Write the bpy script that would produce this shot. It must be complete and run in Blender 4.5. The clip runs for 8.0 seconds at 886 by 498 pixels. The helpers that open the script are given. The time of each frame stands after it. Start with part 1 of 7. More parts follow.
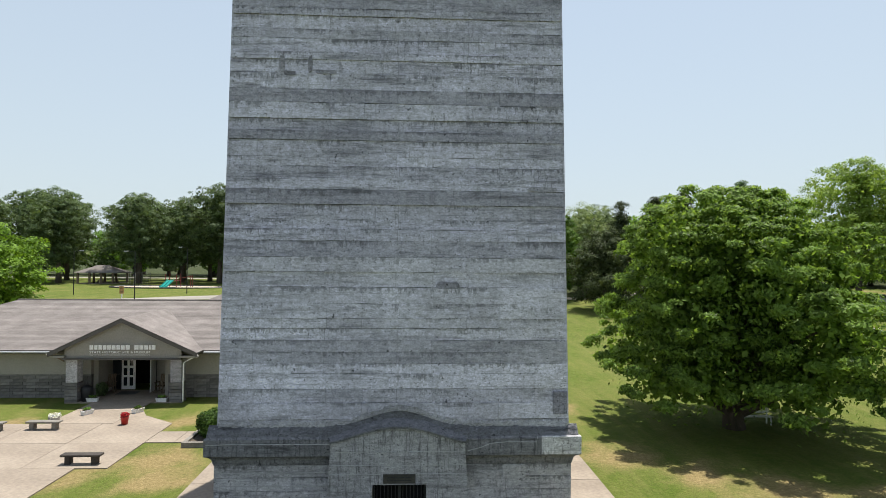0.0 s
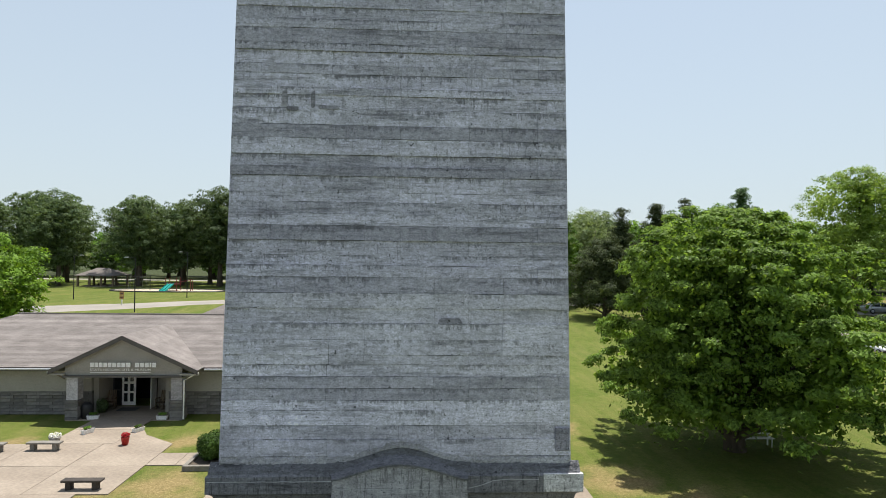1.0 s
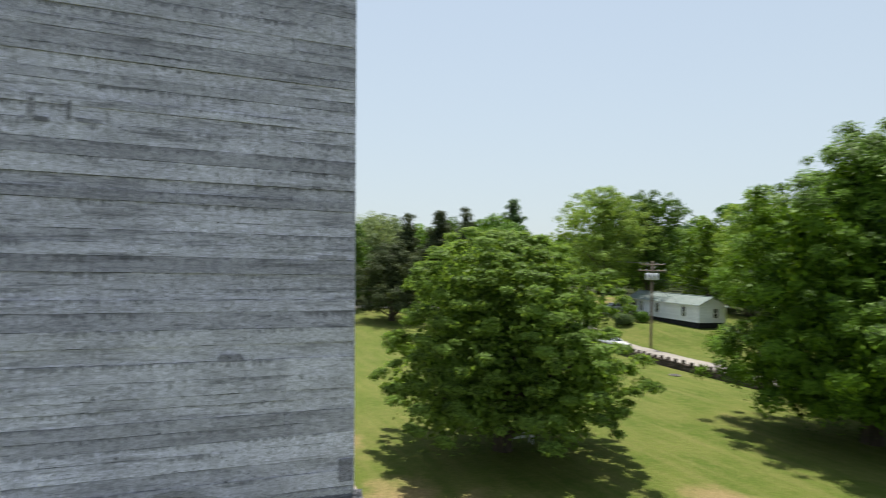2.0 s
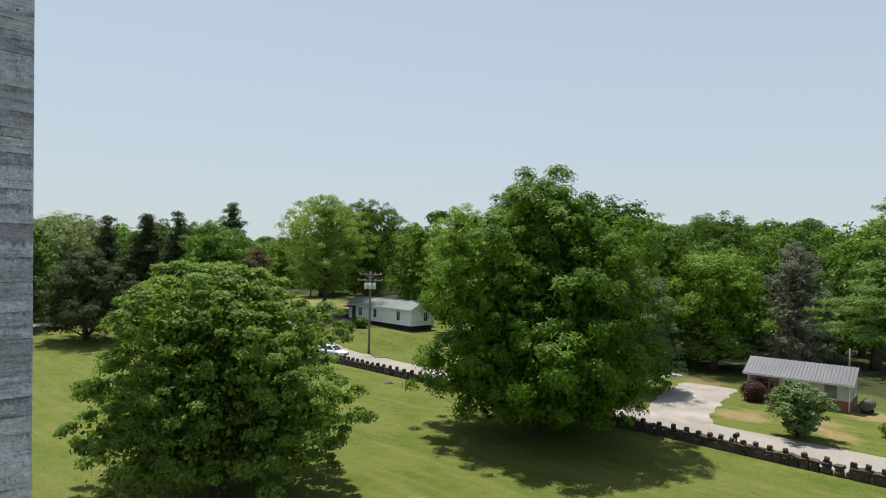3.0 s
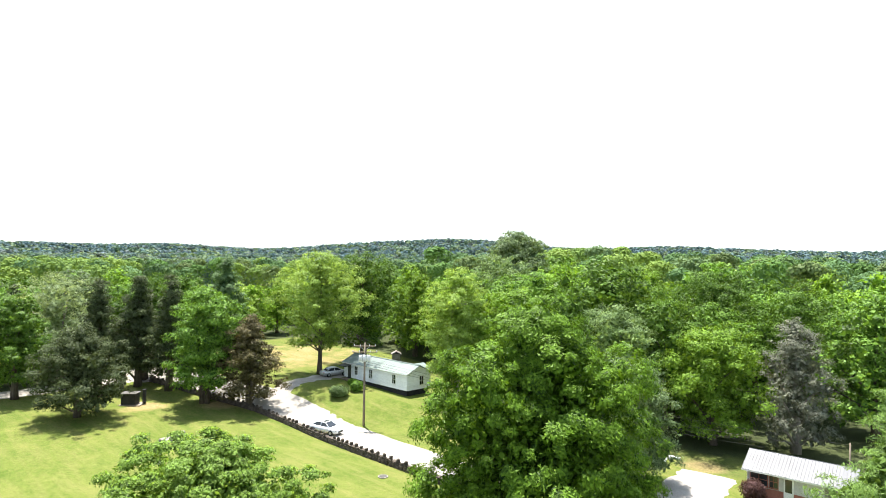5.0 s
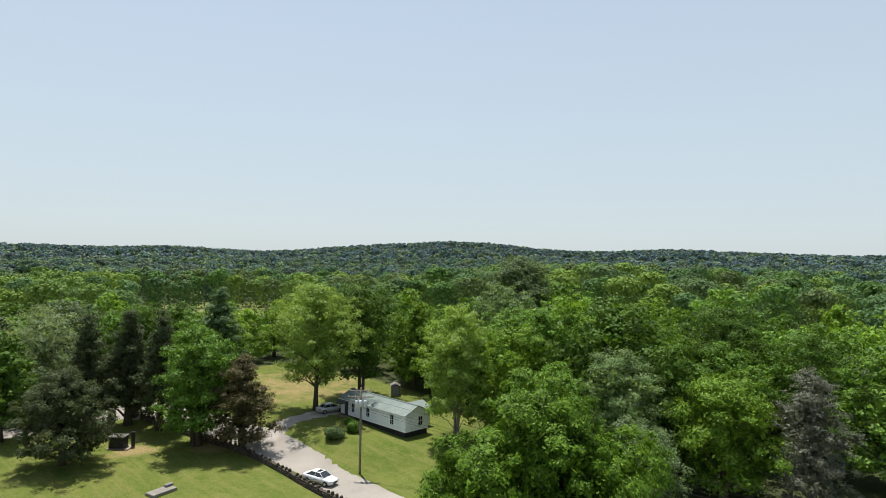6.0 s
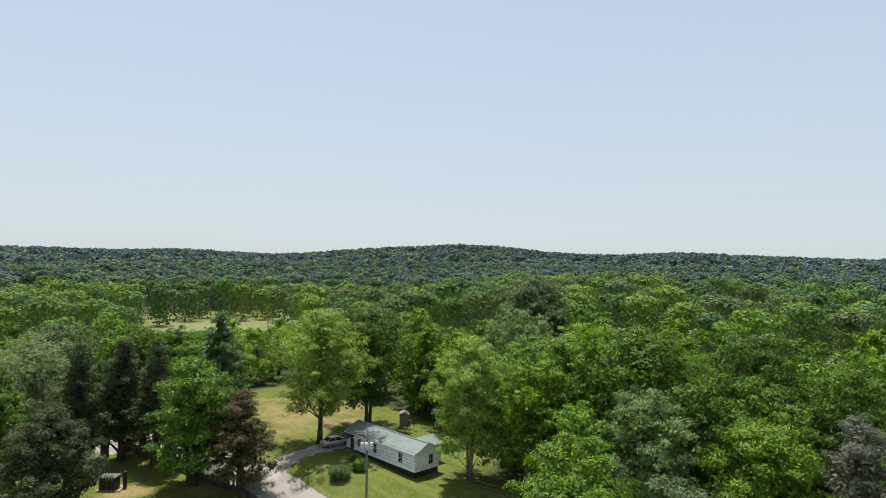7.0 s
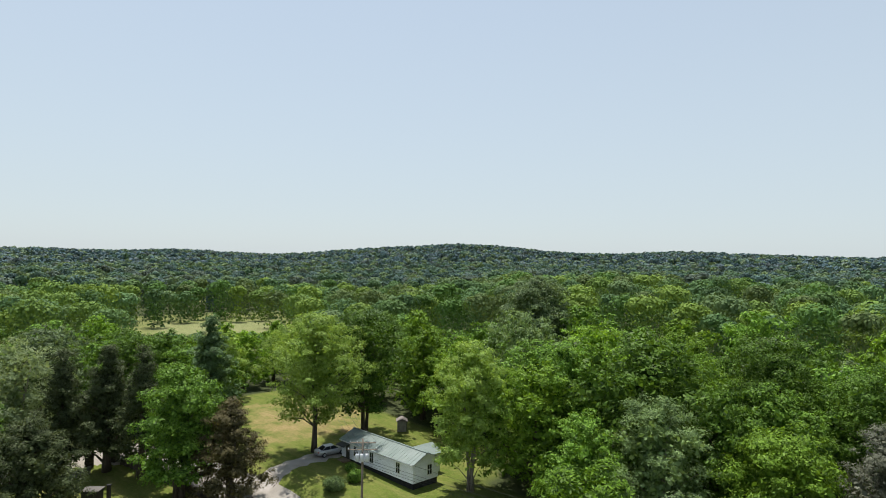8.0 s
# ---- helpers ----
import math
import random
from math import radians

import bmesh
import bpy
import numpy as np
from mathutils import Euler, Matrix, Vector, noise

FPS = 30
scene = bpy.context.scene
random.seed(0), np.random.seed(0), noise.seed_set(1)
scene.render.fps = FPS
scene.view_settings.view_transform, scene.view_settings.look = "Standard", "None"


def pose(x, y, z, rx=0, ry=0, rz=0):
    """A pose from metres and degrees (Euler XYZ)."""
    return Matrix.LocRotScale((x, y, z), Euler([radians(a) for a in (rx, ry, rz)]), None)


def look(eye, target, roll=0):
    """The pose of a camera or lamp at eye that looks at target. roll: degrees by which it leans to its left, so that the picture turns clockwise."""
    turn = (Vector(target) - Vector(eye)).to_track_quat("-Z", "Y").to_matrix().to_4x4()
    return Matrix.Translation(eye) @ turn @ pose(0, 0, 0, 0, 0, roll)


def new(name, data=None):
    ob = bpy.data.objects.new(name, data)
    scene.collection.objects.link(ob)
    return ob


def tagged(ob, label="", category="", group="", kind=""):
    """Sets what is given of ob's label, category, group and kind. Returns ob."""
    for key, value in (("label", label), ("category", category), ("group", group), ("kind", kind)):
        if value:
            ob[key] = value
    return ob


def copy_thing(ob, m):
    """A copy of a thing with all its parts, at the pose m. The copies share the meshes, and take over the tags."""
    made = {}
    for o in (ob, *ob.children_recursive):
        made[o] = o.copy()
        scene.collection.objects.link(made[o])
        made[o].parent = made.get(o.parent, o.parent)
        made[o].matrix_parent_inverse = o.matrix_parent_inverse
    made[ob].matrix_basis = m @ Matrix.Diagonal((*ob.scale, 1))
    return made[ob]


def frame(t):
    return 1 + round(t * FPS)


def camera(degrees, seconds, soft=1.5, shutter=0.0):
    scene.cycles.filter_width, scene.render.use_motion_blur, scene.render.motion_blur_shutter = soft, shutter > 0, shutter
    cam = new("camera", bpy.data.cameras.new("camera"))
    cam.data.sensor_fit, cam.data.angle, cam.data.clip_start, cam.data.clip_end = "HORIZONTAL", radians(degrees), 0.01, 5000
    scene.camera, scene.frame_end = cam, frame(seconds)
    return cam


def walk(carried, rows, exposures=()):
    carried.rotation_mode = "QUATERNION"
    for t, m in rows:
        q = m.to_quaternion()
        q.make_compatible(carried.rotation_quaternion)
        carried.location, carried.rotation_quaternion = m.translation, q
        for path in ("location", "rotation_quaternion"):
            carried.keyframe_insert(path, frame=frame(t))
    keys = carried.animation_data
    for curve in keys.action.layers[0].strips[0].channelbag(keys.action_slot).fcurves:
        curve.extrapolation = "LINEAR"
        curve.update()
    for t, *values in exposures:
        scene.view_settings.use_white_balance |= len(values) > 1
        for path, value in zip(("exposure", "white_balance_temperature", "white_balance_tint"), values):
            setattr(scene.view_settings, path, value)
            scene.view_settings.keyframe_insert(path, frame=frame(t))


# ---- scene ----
cam = camera(71.71, 8.0, soft=0.9, shutter=0.15)
PATH = [
    (0, (0.484, -24.198, 8.846), (0.976, -14.211, 8.976), 0.47),
    (0.5, (0.431, -24.160, 9.284), (0.926, -14.173, 9.406), 0.54),
    (1, (0.395, -24.175, 9.984), (0.889, -14.188, 10.103), 0.66),
    (1.5, (0.383, -24.196, 10.643), (0.992, -14.215, 10.746), 0.74),
    (1.7, (0.383, -24.199, 10.856), (1.490, -14.260, 10.934), 1.16),
    (1.9, (0.413, -24.201, 11.025), (3.228, -14.606, 11.133), 1.50),
    (2, (0.434, -24.207, 11.100), (4.228, -14.955, 11.222), 1.44),
    (2.1, (0.454, -24.215, 11.170), (5.212, -15.420, 11.313), 1.48),
    (2.2, (0.471, -24.223, 11.245), (6.131, -15.980, 11.408), 1.49),
    (2.4, (0.470, -24.280, 11.450), (7.289, -16.967, 11.616), 1.45),
    (2.6, (0.440, -24.380, 11.850), (7.729, -17.535, 12.007), 1.38),
    (3, (0.340, -24.700, 13.350), (7.736, -17.970, 13.481), 1.28),
    (3.3, (0.270, -24.950, 14.720), (7.675, -18.231, 14.835), 1.20),
    (3.5, (0.248, -25.093, 15.582), (7.652, -18.373, 15.693), 1.16),
    (4, (0.302, -25.041, 17.847), (7.704, -18.319, 17.987), 1.01),
    (4.5, (0.614, -24.820, 20.140), (8.015, -18.096, 20.295), 0.84),
    (6, (3.681, -22.662, 27.963), (11.056, -15.911, 28.135), 0.93),
    (6.5, (5.478, -20.515, 30.076), (12.784, -13.690, 30.265), 0.99),
    (7, (7.542, -18.429, 31.475), (14.818, -11.573, 31.675), 0.98),
    (7.5, (9.271, -17.040, 31.792), (16.545, -10.181, 31.989), 0.99),
    (8, (10.302, -15.882, 31.698), (17.590, -9.037, 31.891), 0.79),
]
EXPOSURES = [(0, 0.68, 6500, 10), (1.6, 0.66, 6500, 10), (2.2, 0.66, 6500, 10), (3.2, 0.45, 6500, 10), (3.5, 1.05, 6500, 10), (4.0, 1.7, 6500, 10), (4.5, 2.16, 6500, 10), (4.7, 2.16, 6500, 10), (5.7, 0.6, 6500, 10), (8, 0.6, 6500, 10)]
walk(cam, [(t, look(eye, target, roll)) for t, eye, target, roll in PATH], EXPOSURES)

# ---- daylight ----
SUN_AZ, SUN_EL = radians(24), radians(71)
sun_dir = Vector((math.sin(SUN_AZ) * math.cos(SUN_EL), math.cos(SUN_AZ) * math.cos(SUN_EL), math.sin(SUN_EL)))
world = bpy.data.worlds.new("world")
scene.world = world
world.use_nodes = True
sky = world.node_tree.nodes.new("ShaderNodeTexSky")
sky.sky_type, sky.sun_disc = "NISHITA", False
sky.sun_elevation, sky.sun_rotation = SUN_EL, SUN_AZ
sky.air_density, sky.dust_density, sky.ozone_density, sky.altitude = 1.0, 1.2, 1.5, 200
back = world.node_tree.nodes["Background"]
back.inputs[1].default_value = 0.11
haze = world.node_tree.nodes.new("ShaderNodeMix")
haze.data_type = "RGBA"
up, lift = world.node_tree.nodes.new("ShaderNodeTexCoord"), world.node_tree.nodes.new("ShaderNodeSeparateXYZ")
thin = world.node_tree.nodes.new("ShaderNodeMapRange")
thin.inputs[1].default_value, thin.inputs[2].default_value, thin.inputs[3].default_value, thin.inputs[4].default_value = 0.1, 0.95, 0.84, 0.3
world.node_tree.links.new(up.outputs["Generated"], lift.inputs[0])
world.node_tree.links.new(lift.outputs[2], thin.inputs[0])
world.node_tree.links.new(thin.outputs[0], haze.inputs[0])
haze.inputs[7].default_value = (3.64, 4.16, 4.43, 1.0)
world.node_tree.links.new(sky.outputs[0], haze.inputs[6])
world.node_tree.links.new(haze.outputs[2], back.inputs[0])
sun = new("sun", bpy.data.lights.new("sun", "SUN"))
sun.data.energy, sun.data.angle, sun.data.color = 4.6, radians(0.53), (1.0, 0.95, 0.87)
sun.matrix_world = look(sun_dir * 150, (0, 0, 0))

# ---- materials ----
def link(m, a, b):
    m.node_tree.links.new(a, b)


def rgb(c):
    return (c[0], c[1], c[2], 1.0)


def noise_at(m, scale, stretch=(1, 1, 1), detail=4.0, rough=0.55):
    nt = m.node_tree
    tc, mp, nz = nt.nodes.new("ShaderNodeTexCoord"), nt.nodes.new("ShaderNodeMapping"), nt.nodes.new("ShaderNodeTexNoise")
    mp.inputs["Scale"].default_value = stretch
    nz.inputs["Scale"].default_value, nz.inputs["Detail"].default_value, nz.inputs["Roughness"].default_value = scale, detail, rough
    link(m, tc.outputs["Object"], mp.inputs[0])
    link(m, mp.outputs[0], nz.inputs["Vector"])
    return nz.outputs["Fac"]


def ramp(m, fac, lo, hi, a=0.0, b=1.0):
    n = m.node_tree.nodes.new("ShaderNodeMapRange")
    n.inputs[1].default_value, n.inputs[2].default_value, n.inputs[3].default_value, n.inputs[4].default_value = lo, hi, a, b
    link(m, fac, n.inputs[0])
    return n.outputs[0]


def mix(m, fac, a, b, mode="MIX"):
    n = m.node_tree.nodes.new("ShaderNodeMix")
    n.data_type, n.blend_type = "RGBA", mode
    for i, v in ((0, fac), (6, a), (7, b)):
        if hasattr(v, "is_linked"):
            link(m, v, n.inputs[i])
        elif i == 0:
            n.inputs[0].default_value = v
        else:
            n.inputs[i].default_value = rgb(v)
    return n.outputs[2]


def grey(m, v):
    n = m.node_tree.nodes.new("ShaderNodeCombineColor")
    for i in range(3):
        link(m, v, n.inputs[i])
    return n.outputs[0]


def blank(name, rough=0.8, metal=0.0, spec=0.3):
    m = bpy.data.materials.new(name)
    m.use_nodes = True
    p = m.node_tree.nodes["Principled BSDF"]
    p.inputs["Roughness"].default_value, p.inputs["Metallic"].default_value, p.inputs["Specular IOR Level"].default_value = rough, metal, spec
    return m, p


def relief(m, p, fac, strength, depth=0.02):
    n = m.node_tree.nodes.new("ShaderNodeBump")
    n.inputs["Strength"].default_value, n.inputs["Distance"].default_value = strength, depth
    link(m, fac, n.inputs["Height"])
    link(m, n.outputs[0], p.inputs["Normal"])


def rand_of(m, kind):
    if kind == "island":
        return m.node_tree.nodes.new("ShaderNodeNewGeometry").outputs["Random Per Island"]
    return m.node_tree.nodes.new("ShaderNodeObjectInfo").outputs["Random"]


def surf(name, a, b, big=0.6, fine=9.0, rough=0.8, bump=0.3, stretch=(1, 1, 1), metal=0.0, spec=0.3, vary="", amount=0.25, depth=0.02):
    """A weathered surface: two tones in large patches, a fine grain over them, and a tone of its own for each piece."""
    m, p = blank(name, rough, metal, spec)
    col = mix(m, ramp(m, noise_at(m, big, stretch), 0.35, 0.68), a, b)
    grain = noise_at(m, fine, stretch, 5.0, 0.65)
    col = mix(m, 1.0, col, grey(m, ramp(m, grain, 0.25, 0.75, 0.78, 1.18)), "MULTIPLY")
    if vary:
        col = mix(m, 1.0, col, grey(m, ramp(m, rand_of(m, vary), 0, 1, 1 - amount, 1 + amount)), "MULTIPLY")
    link(m, col, p.inputs["Base Color"])
    if bump:
        relief(m, p, grain, bump, depth)
    return m


def leaf_mat(name, dark, light, thin=0.4, tree=0.25, patch=0.5, spread=0.0, other=None, tone=False, gloss=0.1):
    """Leaves: glossy above, letting light through, each leaf and each tree of its own green; a very low dark tone
    mimics shaded leaves.
    """
    m, p = blank(name, 0.5, 0.0, gloss)
    col = mix(m, rand_of(m, "island"), dark, light)
    blotch = noise_at(m, patch)
    col = mix(m, ramp(m, blotch, 0.4, 0.65), col, mix(m, 0.5, col, light))
    if other:
        col = mix(m, ramp(m, noise_at(m, patch * 0.8, (1.3, 0.9, 0.4), 2.0, 0.5), 0.5, 0.62, 0.0, 0.75), col, other)
    if spread:
        col = mix(m, 1.0, col, grey(m, ramp(m, blotch, 0.32, 0.68, 1 - spread, 1 + spread)), "MULTIPLY")
    col = mix(m, 1.0, col, grey(m, ramp(m, rand_of(m, "object"), 0, 1, 1 - tree, 1 + tree)), "MULTIPLY")
    if tone:
        own = m.node_tree.nodes.new("ShaderNodeVertexColor")
        own.layer_name = "species"
        col = mix(m, 1.0, col, own.outputs[0], "MULTIPLY")
    link(m, col, p.inputs["Base Color"])
    tr = m.node_tree.nodes.new("ShaderNodeBsdfTranslucent")
    link(m, mix(m, 1.0, col, (1.25, 1.2, 0.6), "MULTIPLY"), tr.inputs[0])
    ms = m.node_tree.nodes.new("ShaderNodeMixShader")
    ms.inputs[0].default_value = thin
    link(m, p.outputs[0], ms.inputs[1])
    link(m, tr.outputs[0], ms.inputs[2])
    link(m, ms.outputs[0], m.node_tree.nodes["Material Output"].inputs[0])
    return m


def concrete_mat(name, a, b, stain, band=0.55, drips=0.5):
    """Board-marked concrete: tones by board and course, level streaks, drips, dark specks and pitting."""
    m, p = blank(name, 0.9, 0.0, 0.2)
    col = mix(m, rand_of(m, "island"), a, b)
    col = mix(m, 1.0, col, grey(m, ramp(m, rand_of(m, "object"), 0, 1, 0.74, 1.2)), "MULTIPLY")
    cloud = noise_at(m, 0.35, (1, 1, 1.6), 5.0, 0.65)
    col = mix(m, 1.0, col, grey(m, ramp(m, cloud, 0.3, 0.7, 0.8, 1.16)), "MULTIPLY")
    streak = noise_at(m, 1.0, (0.35, 0.35, 3.4), 8.0, 0.75)
    col = mix(m, ramp(m, streak, 0.52, 0.66, 0.0, band), col, stain)
    uv = m.node_tree.nodes.new("ShaderNodeUVMap")
    uv.uv_map = "board"
    sx = m.node_tree.nodes.new("ShaderNodeSeparateXYZ")
    link(m, uv.outputs[0], sx.inputs[0])
    hang = m.node_tree.nodes.new("ShaderNodeMath")
    hang.operation = "ADD"
    link(m, sx.outputs[1], hang.inputs[0])
    link(m, ramp(m, noise_at(m, 1.0, (7.0, 7.0, 2.0), 7.0, 0.75), 0.3, 0.7, -0.7, 0.5), hang.inputs[1])
    where = m.node_tree.nodes.new("ShaderNodeMath")
    where.operation = "MULTIPLY"
    link(m, ramp(m, hang.outputs[0], 0.6, 0.85), where.inputs[0])
    link(m, ramp(m, noise_at(m, 0.5, (1, 1, 4.0), 3.0, 0.6), 0.46, 0.57, 0.0, 0.72), where.inputs[1])
    col = mix(m, where.outputs[0], col, stain)
    lime = noise_at(m, 2.6, (1, 1, 2.2), 10.0, 0.85)
    col = mix(m, ramp(m, lime, 0.60, 0.68, 0.0, 0.5), col, (0.62, 0.62, 0.66))
    drip = noise_at(m, 1.0, (11.0, 11.0, 1.1), 6.0, 0.75)
    col = mix(m, ramp(m, drip, 0.62 - 0.12 * drips, 0.70 - 0.06 * drips, 0.0, drips), col, stain)
    blot = noise_at(m, 4.2, (1, 1, 1.9), 11.0, 0.88)
    col = mix(m, 1.0, col, grey(m, ramp(m, blot, 0.38, 0.62, 0.62, 1.3)), "MULTIPLY")
    pit = noise_at(m, 17.0, (1, 1, 1), 3.0, 0.6)
    col = mix(m, ramp(m, pit, 0.62, 0.66, 0.0, 0.8), col, stain)
    speck = noise_at(m, 13.0, (1, 1, 1.4), 4.0, 0.8)
    col = mix(m, 1.0, col, grey(m, ramp(m, speck, 0.36, 0.64, 0.80, 1.2)), "MULTIPLY")
    hole = noise_at(m, 8.0, (1, 1, 1), 2.0, 0.4)
    col = mix(m, ramp(m, hole, 0.735, 0.75, 0.0, 0.8), col, (0.03, 0.03, 0.035))
    mark = noise_at(m, 1.0, (0.9, 0.9, 30.0), 4.0, 0.6)
    col = mix(m, ramp(m, mark, 0.60, 0.64, 0.0, 0.4), col, stain)
    grain = noise_at(m, 45.0, (1, 1, 1), 4.0, 0.75)
    col = mix(m, 1.0, col, grey(m, ramp(m, grain, 0.3, 0.7, 0.84, 1.14)), "MULTIPLY")
    link(m, col, p.inputs["Base Color"])
    relief(m, p, blot, 0.8, 0.03)
    return m


def glass_mat(name, c, rough=0.05):
    m, p = blank(name, rough, 0.0, 0.8)
    p.inputs["Base Color"].default_value = rgb(c)
    return m


def ground_mat():
    """Mown lawn with dry patches; dry meadow, woodland floor and far fields by zone."""
    m, p = blank("ground", 0.95, 0.0, 0.1)
    zone = m.node_tree.nodes.new("ShaderNodeVertexColor")
    zone.layer_name = "zone"
    sep = m.node_tree.nodes.new("ShaderNodeSeparateColor")
    link(m, zone.outputs[0], sep.inputs[0])
    fine = noise_at(m, 5.0, (1, 1, 1), 6.0, 0.75)
    mid = noise_at(m, 0.24, (1, 0.7, 1), 7.0, 0.7)
    mow = noise_at(m, 0.9, (1.0, 0.12, 1.0), 4.0, 0.6)
    lawn = mix(m, ramp(m, mid, 0.35, 0.68), (0.064, 0.102, 0.014), (0.122, 0.142, 0.032))
    lawn = mix(m, ramp(m, mow, 0.45, 0.7, 0.0, 0.6), lawn, (0.165, 0.160, 0.053))
    straw = noise_at(m, 1.5, (1, 1, 1), 8.0, 0.8)
    lawn = mix(m, ramp(m, straw, 0.48, 0.66, 0.0, 0.45), lawn, (0.180, 0.165, 0.058))
    dry = mix(m, ramp(m, fine, 0.3, 0.7), (0.185, 0.145, 0.062), (0.270, 0.210, 0.100))
    edge = m.node_tree.nodes.new("ShaderNodeMath")
    edge.operation = "ADD"
    link(m, sep.outputs[0], edge.inputs[0])
    link(m, ramp(m, mid, 0.3, 0.72, -0.45, 0.5), edge.inputs[1])
    col = mix(m, ramp(m, edge.outputs[0], 0.25, 0.85), lawn, dry)
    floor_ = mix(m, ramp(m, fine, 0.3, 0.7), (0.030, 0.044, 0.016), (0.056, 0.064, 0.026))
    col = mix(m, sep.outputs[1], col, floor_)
    field = mix(m, ramp(m, mid, 0.3, 0.7), (0.135, 0.160, 0.062), (0.195, 0.198, 0.090))
    col = mix(m, sep.outputs[2], col, field)
    col = mix(m, 1.0, col, grey(m, ramp(m, fine, 0.25, 0.75, 0.72, 1.22)), "MULTIPLY")
    blade = noise_at(m, 20.0, (1.0, 0.55, 1.0), 5.0, 0.8)
    col = mix(m, 1.0, col, grey(m, ramp(m, blade, 0.34, 0.66, 0.62, 1.4)), "MULTIPLY")
    link(m, col, p.inputs["Base Color"])
    relief(m, p, fine, 0.9, 0.08)
    return m


M_GROUND = ground_mat()
M_BOARD = concrete_mat("board_marked_concrete", (0.495, 0.480, 0.588), (0.545, 0.530, 0.640), (0.135, 0.132, 0.158), 0.8)
M_CLEAN = concrete_mat("cleaner_board_marked_concrete", (0.630, 0.612, 0.712), (0.690, 0.670, 0.775), (0.200, 0.195, 0.222), 0.6, 0.35)
M_CORE = surf("joint_shadowed_concrete", (0.085, 0.088, 0.095), (0.13, 0.133, 0.14), rough=0.95)
M_BASE = concrete_mat("base_concrete", (0.46, 0.45, 0.475), (0.55, 0.535, 0.56), (0.110, 0.108, 0.112), 0.75)
M_CORNICE = concrete_mat("stained_cornice_concrete", (0.175, 0.174, 0.190), (0.27, 0.266, 0.28), (0.045, 0.045, 0.050), 0.9, 0.85)
M_SURROUND = concrete_mat("stained_doorway_concrete", (0.47, 0.46, 0.48), (0.54, 0.53, 0.55), (0.10, 0.098, 0.102), 0.7, 0.8)
M_PALE = concrete_mat("pale_repair_concrete", (0.42, 0.41, 0.43), (0.50, 0.49, 0.51), (0.16, 0.155, 0.16), 0.5)
M_LEDGE = concrete_mat("rough_ledge_concrete", (0.150, 0.150, 0.162), (0.225, 0.222, 0.235), (0.045, 0.045, 0.050), 0.9)
# Lime colour, also laid on the side ledges to make them look sunlit.
M_LIME_LIT_LEDGE = surf("lime_line", (0.36, 0.36, 0.37), (0.48, 0.48, 0.48), 2.0, 14.0)
M_PATCH = concrete_mat("repair_concrete", (0.235, 0.228, 0.275), (0.30, 0.29, 0.345), (0.06, 0.06, 0.07), 0.7)
M_WALK = surf("pavement_concrete", (0.225, 0.187, 0.148), (0.305, 0.258, 0.206), 0.35, 6.0, 0.9, 0.15)
M_ROAD = surf("road_chip_seal", (0.240, 0.222, 0.195), (0.295, 0.272, 0.240), 0.22, 8.0, 0.95, 0.3)
M_GRAVEL = surf("pale_gravel", (0.24, 0.215, 0.185), (0.36, 0.338, 0.31), 0.35, 7.0, 0.95, 0.6, depth=0.04)
M_LINE = surf("worn_yellow_line", (0.48, 0.40, 0.20), (0.45, 0.41, 0.32), 1.2, 9.0)
M_WHITE = surf("white_paint", (0.74, 0.74, 0.72), (0.82, 0.82, 0.80), 0.8, 10.0, 0.55, 0.1)
M_SIDING = surf("white_siding", (0.76, 0.78, 0.82), (0.83, 0.84, 0.87), 0.6, 7.0, 0.5, 0.08, vary="object", amount=0.05)
# Small house siding: the shade on its walls is put into a greyer colour.
M_GREYSIDING = surf("shade_greyed_siding", (0.42, 0.42, 0.40), (0.52, 0.52, 0.50), 0.6, 7.0, 0.6, 0.1, vary="object", amount=0.06)
M_GREENROOF = surf("pale_green_metal_roof", (0.135, 0.180, 0.165), (0.175, 0.215, 0.200), 0.5, 6.0, 0.5, 0.08, metal=0.05, spec=0.4)
M_TINROOF = surf("galvanised_roof", (0.066, 0.070, 0.080), (0.090, 0.095, 0.107), 0.5, 5.0, 0.5, 0.1, metal=0.15, spec=0.5)
M_SHINGLE = surf("weathered_shingles", (0.150, 0.133, 0.124), (0.215, 0.194, 0.182), 0.9, 9.0, 0.9, 0.6, (1, 1.6, 2.5), vary="island", amount=0.16, depth=0.03)
M_STUCCO = surf("grey_green_stucco", (0.285, 0.272, 0.240), (0.330, 0.315, 0.280), 0.5, 14.0, 0.9, 0.2)
M_STONE = surf("grey_split_stone", (0.125, 0.120, 0.115), (0.215, 0.205, 0.195), 1.2, 9.0, 0.92, 0.5, vary="object", amount=0.3, depth=0.03)
M_FIELD = surf("dark_field_stone", (0.042, 0.034, 0.028), (0.092, 0.075, 0.060), 1.6, 9.0, 0.95, 0.6, vary="object", amount=0.4, depth=0.04)
M_BRICK = surf("red_brick_skirt", (0.26, 0.10, 0.075), (0.34, 0.14, 0.10), 1.5, 10.0, 0.9, 0.3)
M_DARK = surf("dark_interior", (0.012, 0.012, 0.013), (0.016, 0.016, 0.018), 1.0, 6.0, 0.95, spec=0.02)
M_BLACK = surf("black_metal", (0.018, 0.018, 0.02), (0.035, 0.035, 0.036), 2.0, 20.0, 0.5, 0.1)
M_BRONZE = surf("dark_bronze_plaque", (0.045, 0.042, 0.038), (0.075, 0.07, 0.06), 3.0, 20.0, 0.55, 0.2)
M_SKIRT = surf("dark_skirting", (0.014, 0.014, 0.015), (0.03, 0.03, 0.03), 2.0, 10.0, 0.9)
